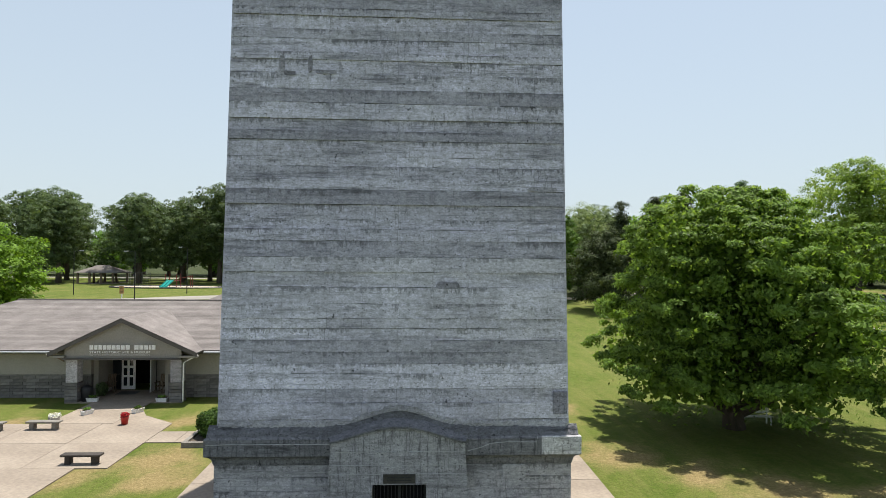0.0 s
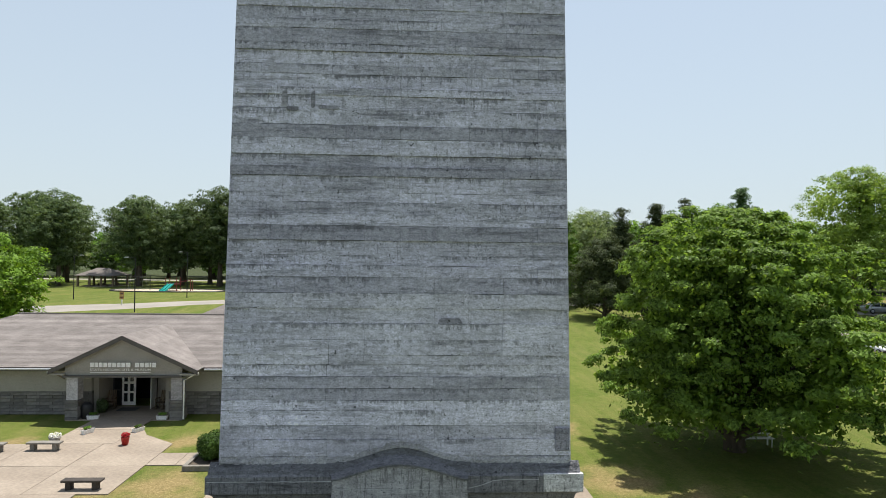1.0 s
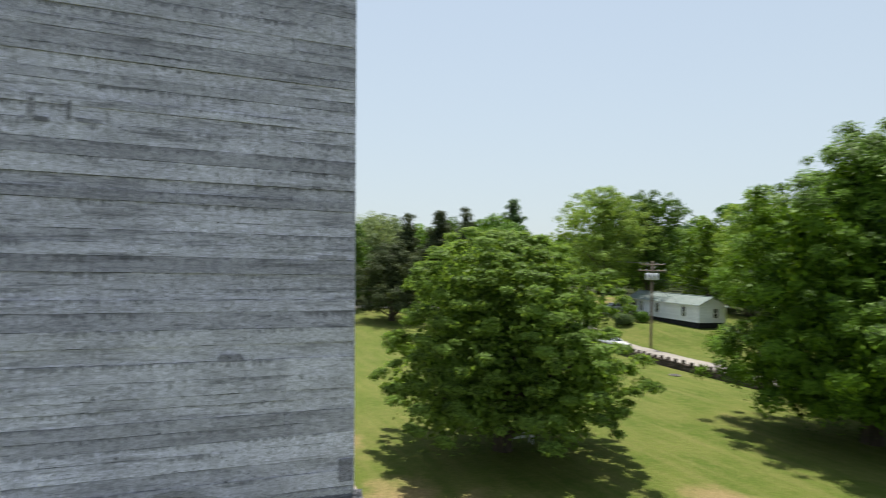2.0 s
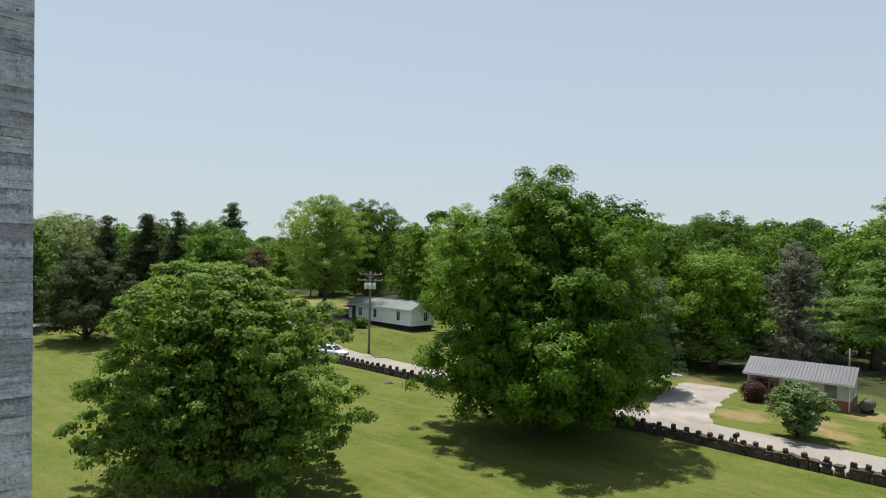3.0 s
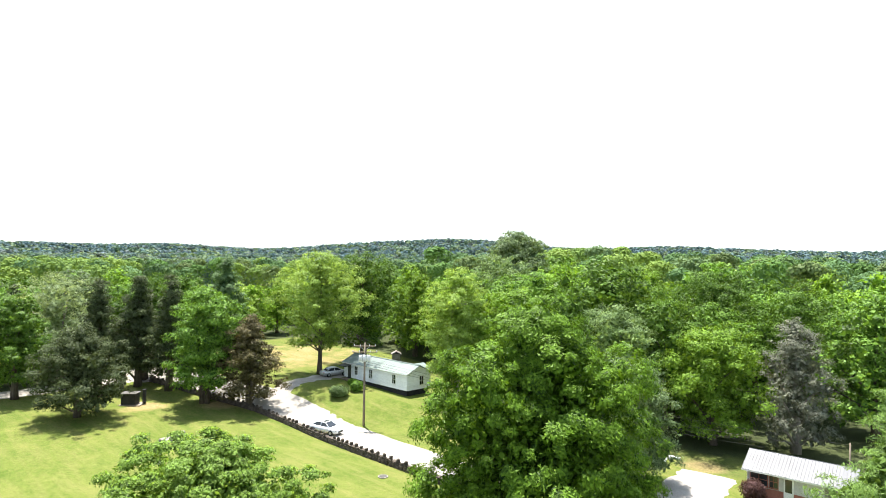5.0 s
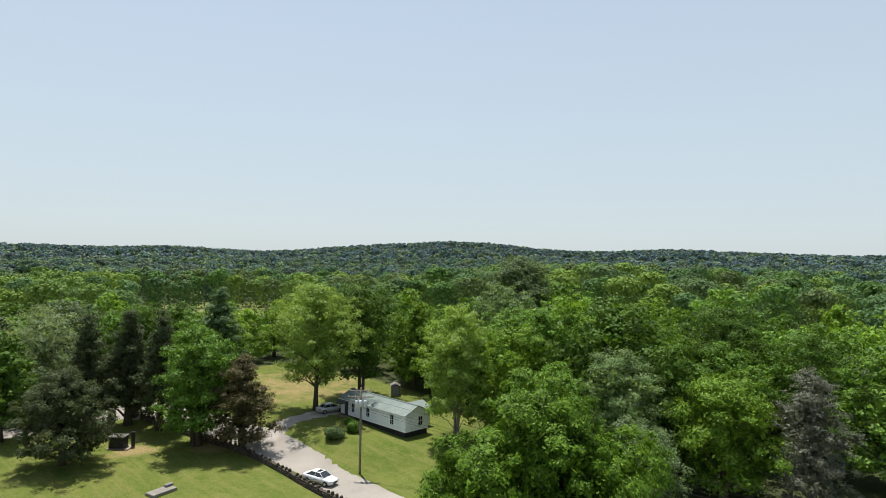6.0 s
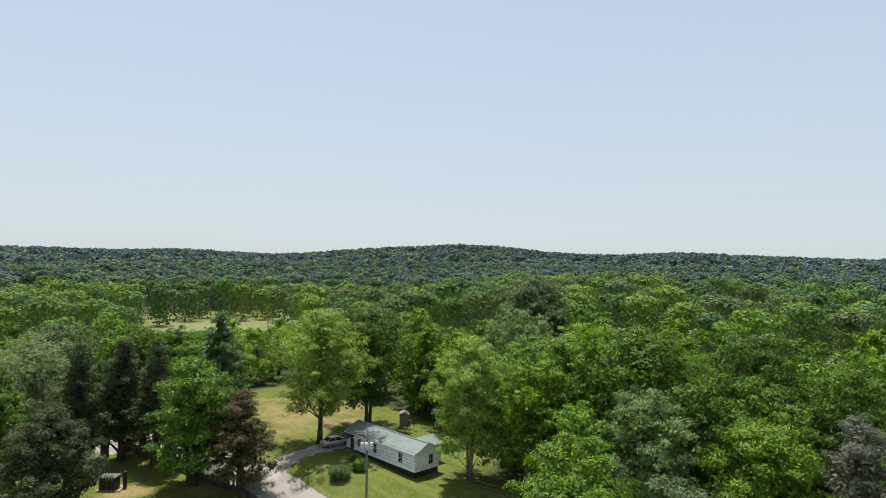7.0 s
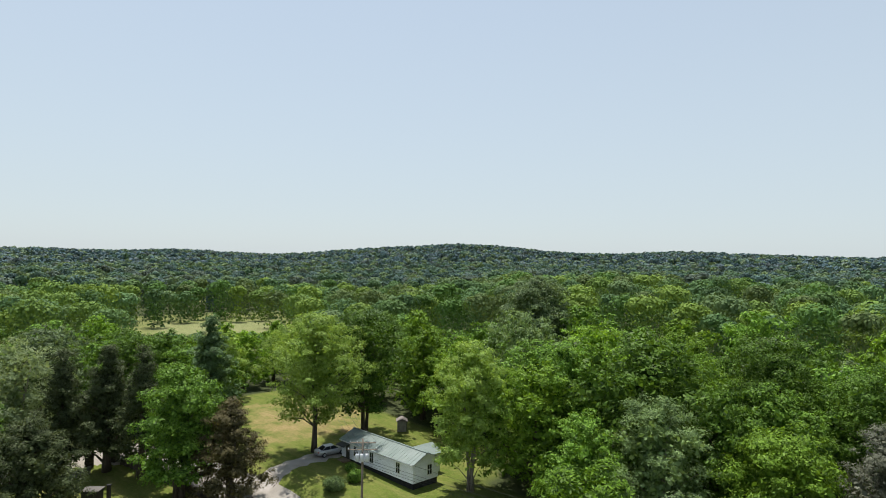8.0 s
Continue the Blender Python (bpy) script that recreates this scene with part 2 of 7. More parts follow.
M_GLASS = glass_mat("window_glass", (0.02, 0.024, 0.028))
M_FASCIA = surf("dark_grey_eaves", (0.085, 0.08, 0.075), (0.12, 0.112, 0.105), 1.0, 10.0, 0.7, 0.1)
M_BENCH = surf("bench_concrete", (0.17, 0.158, 0.138), (0.24, 0.225, 0.20), 1.5, 12.0, 0.9, 0.3)
M_DARKBENCH = surf("dark_brown_bench", (0.040, 0.034, 0.030), (0.075, 0.064, 0.055), 1.5, 12.0, 0.85, 0.3)
M_WOOD = surf("weathered_wood", (0.13, 0.095, 0.06), (0.20, 0.15, 0.10), 1.5, 12.0, 0.85, 0.3, (6, 6, 1))
M_POLE = surf("pole_wood", (0.16, 0.13, 0.10), (0.23, 0.19, 0.15), 0.8, 10.0, 0.9, 0.3, (6, 6, 1))
M_STEEL = surf("grey_steel", (0.42, 0.43, 0.44), (0.52, 0.53, 0.54), 2.0, 14.0, 0.45, 0.1, metal=0.5, spec=0.5)
M_TRAFO = surf("grey_enamel", (0.50, 0.52, 0.55), (0.58, 0.60, 0.62), 2.0, 14.0, 0.4, 0.05)
M_TEAL = surf("teal_plastic", (0.012, 0.26, 0.23), (0.02, 0.32, 0.28), 2.0, 10.0, 0.35, 0.05)
M_MAROON = surf("maroon_paint", (0.15, 0.03, 0.03), (0.2, 0.045, 0.04), 2.0, 10.0, 0.4, 0.05)
M_SAND = surf("wood_chip_play_surface", (0.40, 0.34, 0.25), (0.50, 0.43, 0.33), 1.0, 9.0, 0.95, 0.5)
M_RED = surf("red_glaze", (0.34, 0.02, 0.02), (0.45, 0.04, 0.03), 2.0, 10.0, 0.4, 0.1)
M_SIGN = surf("brown_sign", (0.30, 0.17, 0.06), (0.38, 0.22, 0.08), 2.0, 10.0, 0.7)
M_SILVER = surf("silver_car_paint", (0.44, 0.45, 0.47), (0.50, 0.51, 0.53), 0.8, 6.0, 0.3, 0.0, metal=0.5, spec=0.6)
M_WHITEPAINT = surf("white_car_paint", (0.70, 0.71, 0.72), (0.76, 0.77, 0.78), 0.8, 6.0, 0.25, 0.0, spec=0.6)
M_TYRE = surf("tyre_rubber", (0.02, 0.02, 0.02), (0.03, 0.03, 0.03), 3.0, 20.0, 0.85)
M_BARK = surf("bark", (0.060, 0.048, 0.036), (0.120, 0.098, 0.075), 1.5, 9.0, 0.95, 0.8, (3, 3, 0.6), depth=0.05)
M_PALEBARK = surf("pale_bark", (0.16, 0.14, 0.115), (0.25, 0.225, 0.19), 1.5, 9.0, 0.95, 0.8, (3, 3, 0.6), depth=0.05)
# Near trees: dark tones set very low, painting shaded leaves among lit ones.
L_MAPLE = leaf_mat("maple_leaves", (0.022, 0.046, 0.010), (0.250, 0.390, 0.080), 0.5, tree=0.0)
L_HICKORY = leaf_mat("hickory_leaves", (0.008, 0.028, 0.004), (0.150, 0.275, 0.025), 0.3, tree=0.0)
L_LIGHT = leaf_mat("elm_leaves", (0.120, 0.190, 0.042), (0.300, 0.430, 0.098), 0.42, tree=0.08)
L_MID = leaf_mat("woodland_leaves", (0.018, 0.046, 0.008), (0.165, 0.300, 0.046), 0.28, tree=0.34)
L_YELLOW = leaf_mat("yellow_green_leaves", (0.034, 0.070, 0.008), (0.205, 0.350, 0.042), 0.34)
L_SILVER = leaf_mat("grey_green_leaves", (0.055, 0.092, 0.038), (0.195, 0.285, 0.112), 0.36)
L_DARK = leaf_mat("oak_leaves", (0.024, 0.042, 0.020), (0.160, 0.228, 0.102), 0.32, tree=0.2)
L_CEDAR = leaf_mat("cedar_sprays", (0.014, 0.022, 0.010), (0.098, 0.126, 0.056), 0.2, tree=0.1, gloss=0.06)
L_RUST = leaf_mat("brown_cedar_sprays", (0.024, 0.024, 0.012), (0.135, 0.118, 0.058), 0.2, tree=0.1, gloss=0.06)
L_GREY = leaf_mat("bare_grey_twigs", (0.058, 0.063, 0.046), (0.150, 0.162, 0.118), 0.15, tree=0.1)
L_PINE = leaf_mat("pine_needles", (0.030, 0.060, 0.024), (0.155, 0.250, 0.106), 0.3, tree=0.1)
L_PALELEAF = leaf_mat("pale_thin_leaves", (0.120, 0.165, 0.085), (0.270, 0.345, 0.175), 0.4, tree=0.0)
L_TIERS = leaf_mat("tiered_pine_needles", (0.034, 0.066, 0.016), (0.185, 0.300, 0.072), 0.34, tree=0.0)
# Distance haze is tinted into these leaf colours, bluer further out.
L_FAR = leaf_mat("hazed_far_canopy", (0.080, 0.142, 0.050), (0.128, 0.212, 0.076), 0.22, tree=0.0, patch=0.2, tone=True, gloss=0.03)
L_VALLEY = leaf_mat("hazed_valley_canopy", (0.078, 0.128, 0.096), (0.104, 0.162, 0.122), 0.22, tree=0.0, patch=0.1, tone=True, gloss=0.03)
L_HILL = leaf_mat("hazed_hill_canopy", (0.096, 0.150, 0.142), (0.110, 0.166, 0.158), 0.2, tree=0.0, patch=0.03, tone=True, gloss=0.03)
L_BOX = leaf_mat("clipped_box_leaves", (0.010, 0.026, 0.006), (0.075, 0.135, 0.026), 0.2)
L_REDBUSH = leaf_mat("purple_leaves", (0.075, 0.037, 0.035), (0.138, 0.075, 0.069), 0.30)
L_FLOWER = leaf_mat("white_petals", (0.60, 0.60, 0.58), (0.80, 0.80, 0.78), 0.2)
L_REDFLOWER = leaf_mat("red_petals", (0.40, 0.02, 0.03), (0.60, 0.05, 0.06), 0.2)

# ---- building helpers ----
def sm(a):
    a = min(1.0, max(0.0, a))
    return a * a * (3 - 2 * a)


def mesh_of(bm, name, material, smooth=False):
    me = bpy.data.meshes.new(name)
    bm.to_mesh(me)
    bm.free()
    me.materials.append(material)
    if smooth:
        me.polygons.foreach_set("use_smooth", [True] * len(me.polygons))
    return me


def thing(name, at=(0, 0, 0), label="", category="", group="", kind=""):
    ob = new(name)
    ob.empty_display_size = 0.3
    ob.matrix_basis = pose(*at)
    return tagged(ob, label, category, group, kind)


def part(name, bm, material, parent, label="", smooth=False, kind=""):
    """One mesh, in the place's own coordinates, under a thing or under one of its parts."""
    me = bm if isinstance(bm, bpy.types.Mesh) else mesh_of(bm, name, material, smooth)
    ob = new(name, me)
    ob.parent = parent
    if parent.data is None:
        ob.matrix_parent_inverse = parent.matrix_basis.inverted()
    return tagged(ob, label, kind=kind)


def solo(name, bm, material, label, category, group="", kind="", smooth=False):
    return tagged(new(name, mesh_of(bm, name, material, smooth)), label, category, group, kind)


def B():
    return bmesh.new()


def box(bm, x0, x1, y0, y1, z0, z1, bevel=0.0):
    vs = [bm.verts.new(p) for p in ((x0, y0, z0), (x1, y0, z0), (x1, y1, z0), (x0, y1, z0), (x0, y0, z1), (x1, y0, z1), (x1, y1, z1), (x0, y1, z1))]
    fs = [bm.faces.new([vs[i] for i in f]) for f in ((3, 2, 1, 0), (4, 5, 6, 7), (0, 1, 5, 4), (1, 2, 6, 5), (2, 3, 7, 6), (3, 0, 4, 7))]
    if bevel:
        es = list({e for f in fs for e in f.edges})
        bmesh.ops.bevel(bm, geom=es, offset=bevel, segments=1, affect="EDGES")
    return bm


def turned_box(bm, cx, cy, z0, lx, ly, lz, turn=0.0, bevel=0.0):
    """A box standing at (cx, cy, z0), turned about the vertical by degrees."""
    b2 = box(B(), -lx / 2, lx / 2, -ly / 2, ly / 2, 0, lz, bevel)
    b2.transform(pose(cx, cy, z0, 0, 0, turn))
    return merge(bm, b2)


def merge(bm, other):
    me = bpy.data.meshes.new("scratch")
    other.to_mesh(me)
    other.free()
    bm.from_mesh(me)
    bpy.data.meshes.remove(me)
    return bm


def tube(bm, pts, radii, seg=8, caps=True):
    """A tapering round rod along points."""
    pts = [Vector(p) for p in pts]
    rings = []
    for i, p in enumerate(pts):
        d = (pts[min(i + 1, len(pts) - 1)] - pts[max(i - 1, 0)]).normalized()
        u = d.cross(Vector((0, 0, 1)) if abs(d.z) < 0.9 else Vector((1, 0, 0))).normalized()
        v = d.cross(u)
        r = radii[i] if hasattr(radii, "__len__") else radii
        rings.append([bm.verts.new(p + (u * math.cos(a) + v * math.sin(a)) * r) for a in (2 * math.pi * k / seg for k in range(seg))])
    for a, b in zip(rings, rings[1:]):
        for k in range(seg):
            bm.faces.new((a[k], a[(k + 1) % seg], b[(k + 1) % seg], b[k]))
    if caps:
        bm.faces.new(rings[0][::-1])
        bm.faces.new(rings[-1])
    return bm


def prism(bm, poly, z0, z1):
    """A flat polygon, counter-clockwise from above, raised from z0 to z1."""
    lo, hi = [bm.verts.new((x, y, z0)) for x, y in poly], [bm.verts.new((x, y, z1)) for x, y in poly]
    bm.faces.new(hi)
    bm.faces.new(lo[::-1])
    for i in range(len(poly)):
        j = (i + 1) % len(poly)
        bm.faces.new((lo[i], lo[j], hi[j], hi[i]))
    return bm


def slab(bm, quad, thick):
    """A plate on four corners, thickened downwards along its normal."""
    q = [Vector(p) for p in quad]
    n = (q[1] - q[0]).cross(q[2] - q[0]).normalized() * thick
    hi, lo = [bm.verts.new(p) for p in q], [bm.verts.new(p - n) for p in q]
    bm.faces.new(hi)
    bm.faces.new(lo[::-1])
    k = len(q)
    for i in range(k):
        j = (i + 1) % k
        bm.faces.new((lo[i], lo[j], hi[j], hi[i]))
    return bm


# ---- the lie of the land ----
def land(x, y):
    """Height of the ground: level round the monument, a bank beyond the lane, a rise to the north, hills far off."""
    z = 1.6 * sm((y - 40) / 40)
    s = (x - 53.5) * 0.925 + (y - 38) * 0.381 - 2.5
    z += 1.9 * sm(s / 9) * sm((y - 12) / 22)
    r = math.hypot(x, y)
    if r > 180:
        k = sm((r - 180) / 500)
        z += k * 5.0 * (noise.noise((x / 260, y / 260, 3.0)))
        h = sm((r - 800) / 1200)
        if h > 0:
            a = math.degrees(math.atan2(x, y))
            top = 36 + 31 * math.exp(-((a - 49) / 7.5) ** 2) - 5 * math.exp(-((a - 15) / 8) ** 2) + 11 * math.exp(-((a - 69) / 7) ** 2) - 9 * math.exp(-((a - 32) / 5) ** 2)
            z += h * (top + 5 * noise.noise((x / 210, y / 210, 1.0))) + h * (1 - h) * 40 * noise.noise((x / 330, y / 330, 7.0))
    return z


def in_poly(x, y, poly):
    inside = False
    for (x0, y0), (x1, y1) in zip(poly, poly[1:] + poly[:1]):
        if (y0 > y) != (y1 > y) and x < (x1 - x0) * (y - y0) / (y1 - y0) + x0:
            inside = not inside
    return inside

# ---- ground, lane and pavements ----
MEADOW = [(60, 68), (70, 66), (84, 70), (82, 88), (70, 93)]
FIELDS = [[(96, 199), (129, 178), (158, 226), (118, 250)], [(212, 393), (236, 382), (252, 412), (226, 426)]]
LANE = [(50.0, -160), (50.2, -60), (50.4, -16), (50.8, 0), (51.2, 21), (51.9, 36), (53.0, 46), (52.4, 55), (50.0, 64), (47.4, 73.5), (43.4, 81.5), (36.0, 84.6), (25.0, 84.6), (6.0, 90), (-18.0, 91), (-35.0, 83), (-48.0, 74), (-75.0, 67), (-160.0, 66)]


def smooth_line(pts, step=2.0):
    out = []
    for i in range(len(pts) - 1):
        p0, p1, p2, p3 = (Vector((*pts[min(max(k, 0), len(pts) - 1)], 0)) for k in (i - 1, i, i + 1, i + 2))
        n = max(1, int((p2 - p1).length / step))
        for k in range(n):
            t = k / n
            out.append(0.5 * (2 * p1 + (p2 - p0) * t + (2 * p0 - 5 * p1 + 4 * p2 - p3) * t * t + (3 * p1 - p0 - 3 * p2 + p3) * t ** 3))
    out.append(Vector((*pts[-1], 0)))
    return out


LANE_LINE = smooth_line(LANE)


def lane_gap(x, y):
    return min((p.x - x) ** 2 + (p.y - y) ** 2 for p in LANE_LINE) ** 0.5


def wooded(x, y):
    """Where the woods stand."""
    if any(in_poly(x, y, f) for f in FIELDS) or in_poly(x, y, MEADOW):
        return False
    r = math.hypot(x, y)
    if r > 260:
        return True
    if x > 74 and y < 36 + (x - 74) * 0.3:
        return x > 76 + 5 * noise.noise((x / 9, y / 9, 0)) or y > 6
    if x > 86 and y >= 36:
        return True
    if y > 76 and 24 < x < 60:
        return y > 84
    if y > 100 and x > -10:
        return True
    if y > 172 and x <= -10:
        return True
    return False


DRY = [(-10.5, 3.2, 2.2), (-9.2, 0.4, 1.6), (-11.5, 9.0, 1.6), (-13.0, 0.6, 1.3), (9.2, 11.5, 1.2), (9.6, 3.0, 2.4), (12.5, 0.4, 2.0), (15.5, -1.4, 1.9), (19.0, -2.0, 1.6), (24.0, -2.6, 2.0), (46.0, 60.0, 3.0), (37.5, 65.0, 3.0),
       (58.5, -8.0, 3.0), (60.0, -13.0, 3.0), (67.0, -17.0, 3.0), (57.0, -15.5, 2.0), (75.0, 68.0, 4.0), (75.0, -9.0, 3.0), (71.5, -0.5, 3.2), (-20, 9.0, 1.0)]


def build_ground():
    half = [0.0]
    while half[-1] < 120:
        half.append(half[-1] + 1.5)
    step = 1.5
    while half[-1] < 4700:
        step *= 1.085
        half.append(half[-1] + step)
    axis = [-v for v in half[:0:-1]] + half
    n = len(axis)
    verts, zones = [], []
    for j in range(n):
        for i in range(n):
            x, y = 20 + axis[i], 30 + axis[j]
            verts.append((x, y, land(x, y)))
            r = math.hypot(x - 20, y - 30)
            dry = 0.0
            if r < 110:
                dry = max([0.0] + [1.0 * sm(1.3 - math.hypot(x - a, y - b) / c) for a, b, c in DRY])
            if in_poly(x, y, MEADOW):
                dry = 0.52
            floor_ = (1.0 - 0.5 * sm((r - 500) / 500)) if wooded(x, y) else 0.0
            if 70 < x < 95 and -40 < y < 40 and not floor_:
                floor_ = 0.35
            field = 1.0 if any(in_poly(x, y, f) for f in FIELDS) else 0.0
            if not field and r < 600 and any(in_poly(x + u, y + v, f) for f in FIELDS for u in (-36, -18, 0, 18, 36) for v in (-36, -18, 0, 18, 36)):
                floor_, field = 0.0, 0.55
            zones += [dry, floor_, field, 1.0]
    faces = [(j * n + i, j * n + i + 1, (j + 1) * n + i + 1, (j + 1) * n + i) for j in range(n - 1) for i in range(n - 1)]
    me = bpy.data.meshes.new("ground")
    me.from_pydata(verts, [], faces)
    me.color_attributes.new("zone", "FLOAT_COLOR", "POINT").data.foreach_set("color", zones)
    me.polygons.foreach_set("use_smooth", [True] * len(faces))
    me.materials.append(M_GROUND)
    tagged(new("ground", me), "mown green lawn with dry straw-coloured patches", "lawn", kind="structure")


def ribbon(name, line, widths, lift, material, label, category, across=4, wobble=0.0):
    """A strip laid on the land along a line."""
    bm = B()
    rows = []
    for i, p in enumerate(line):
        d = (line[min(i + 1, len(line) - 1)] - line[max(i - 1, 0)]).normalized()
        s = Vector((d.y, -d.x, 0))
        w = widths(p, i) if callable(widths) else widths
        row = []
        for k in range(across + 1):
            off = (k / across - 0.5) * w
            if k in (0, across):
                off += wobble * noise.fractal((p.x / 1.3, p.y / 1.3, k * 3.1), 0.9, 2.0, 4)
            q = p + s * off
            row.append(bm.verts.new((q.x, q.y, land(q.x, q.y) + lift - (0.05 if k in (0, across) else 0))))
        rows.append(row)
    for a, b in zip(rows, rows[1:]):
        for k in range(across):
            bm.faces.new((a[k], b[k], b[k + 1], a[k + 1]))
    bmesh.ops.recalc_face_normals(bm, faces=bm.faces)
    if sum(f.normal.z for f in bm.faces) < 0:
        bmesh.ops.reverse_faces(bm, faces=bm.faces)
    return solo(name, bm, material, label, category, kind="structure", smooth=True)


def patch(name, poly, lift, material, label, category, thick=0.12):
    bm = B()
    prism(bm, poly, lift - thick, lift)
    return solo(name, bm, material, label, category, kind="structure")


build_ground()
ribbon("road", LANE_LINE, lambda p, i: 5.7 + (3.0 if p.x < -22 else 0), 0.05, M_ROAD, "pale worn chip-sealed country lane", "road", wobble=0.2)
for side in (-0.2, 0.2):
    ribbon("road_line", [p + Vector((side, 0, 0)) for p in LANE_LINE[20:118]], 0.2, 0.064, M_LINE, "faded yellow centre line on the lane", "road marking", across=1)
ribbon("driveway", smooth_line([(53.0, 55.5), (57.0, 58.4), (63.0, 59.2), (71.0, 58.4)], 1.0), 3.0, 0.065, M_GRAVEL, "rutted pale gravel driveway to the white house", "driveway", wobble=0.7)
ribbon("gravel_lot", smooth_line([(51.5, -4.6), (56.0, -3.4), (63.0, -2.0), (69.5, -1.4)], 0.4), lambda p, i: 5.6 + 0.8 * noise.noise((p.x / 3, 0, 0)), 0.06, M_GRAVEL, "bright gravel parking lot beside the small house", "parking lot", across=6, wobble=0.3)
ribbon("park_lane", smooth_line([(-170.0, 176.0), (-110.0, 172.0), (-60.0, 168.0), (-20.0, 160.0), (10.0, 150.0)], 4.0), 7.0, 0.06, M_ROAD, "pale lane behind the picnic ground", "road")


# concrete walks, cast in bays with open joints
def bays(name, x0, x1, y0, y1, sx, sy, top, label):
    root = thing(name, ((x0 + x1) / 2, (y0 + y1) / 2, 0), label, "pavement", kind="structure")
    nx, ny = max(1, round((x1 - x0) / sx)), max(1, round((y1 - y0) / sy))
    bm = box(B(), x0 + 0.02, x1 - 0.02, y0 + 0.02, y1 - 0.02, -0.1, top - 0.03)
    part("bed", bm, M_CORE, root)
    w, d = (x1 - x0) / nx, (y1 - y0) / ny
    me = mesh_of(box(B(), -w / 2 + 0.012, w / 2 - 0.012, -d / 2 + 0.012, d / 2 - 0.012, -0.06, 0, 0.006), "slab", M_WALK)
    for i in range(nx):
        for j in range(ny):
            ob = new("slab", me)
            ob.parent, ob.matrix_parent_inverse = root, root.matrix_basis.inverted()
            ob.location = (x0 + (i + 0.5) * w, y0 + (j + 0.5) * d, top + random.uniform(-0.004, 0.004))
    return root


bays("plaza_pavement", -40.0, -12.0, 1.8, 8.6, 3.5, 3.4, 0.05, "wide pale concrete plaza before the visitor centre")
bays("plaza_pavement", -40.0, -13.3, -9.0, 1.8, 3.8, 3.6, 0.054, "pale concrete forecourt continuing the plaza")
bays("entrance_pavement", -18.4, -15.0, 8.6, 16.5, 3.4, 2.6, 0.056, "pale concrete entrance walk to the porch")
bays("side_pavement", -12.0, -7.9, 5.3, 7.1, 1.4, 1.8, 0.05, "narrow concrete path towards the monument")
patch("entrance_apron", [(-15.0, 8.6), (-12.0, 7.1), (-12.0, 8.6), (-14.0, 10.2), (-15.0, 12.0)], 0.047, M_WALK, "splayed corner of the concrete walk", "pavement")
bays("monument_pavement", -8.0, -5.6, -8.4, 8.4, 2.4, 2.1, 0.046, "pale concrete walk round the monument")
bays("monument_pavement", 5.6, 8.0, -8.4, 8.4, 2.4, 2.1, 0.046, "pale concrete walk round the monument")
bays("monument_pavement", -5.6, 5.6, -8.4, -5.7, 2.24, 2.7, 0.05, "pale concrete walk before the monument door")
bays("monument_pavement", -5.6, 5.6, 5.7, 8.4, 2.24, 2.7, 0.05, "pale concrete walk behind the monument")

# ---- the obelisk ----
TAPER, HALF, FOOT = 0.0175, 5.35, 4.0


def half_at(z):
    return HALF - TAPER * (z - FOOT)


def ragged(bm, x0, x1, z0, z1, y_face, depth, rng, rough=0.008):
    """One board of concrete on the front face, with uneven edges, standing out from the core."""
    n = max(2, int((x1 - x0) / 0.35))
    lo = [(x0 + (x1 - x0) * k / n, z0 + rng.uniform(-rough, rough)) for k in range(n + 1)]
    hi = [(x0 + (x1 - x0) * k / n, z1 + rng.uniform(-rough, rough)) for k in range(n + 1)]
    ring = lo + hi[::-1]
    f = [bm.verts.new((x, y_face(z), z)) for x, z in ring]
    b = [bm.verts.new((x, y_face(z) + depth, z)) for x, z in ring]
    face = bm.faces.new(f)
    uv = bm.loops.layers.uv.get("board") or bm.loops.layers.uv.new("board")
    for lp in face.loops:
        lp[uv].uv = (lp.vert.co.x, (lp.vert.co.z - z0) / (z1 - z0))
    for i in range(len(ring)):
        j = (i + 1) % len(ring)
        bm.faces.new((f[j], f[i], b[i], b[j]))


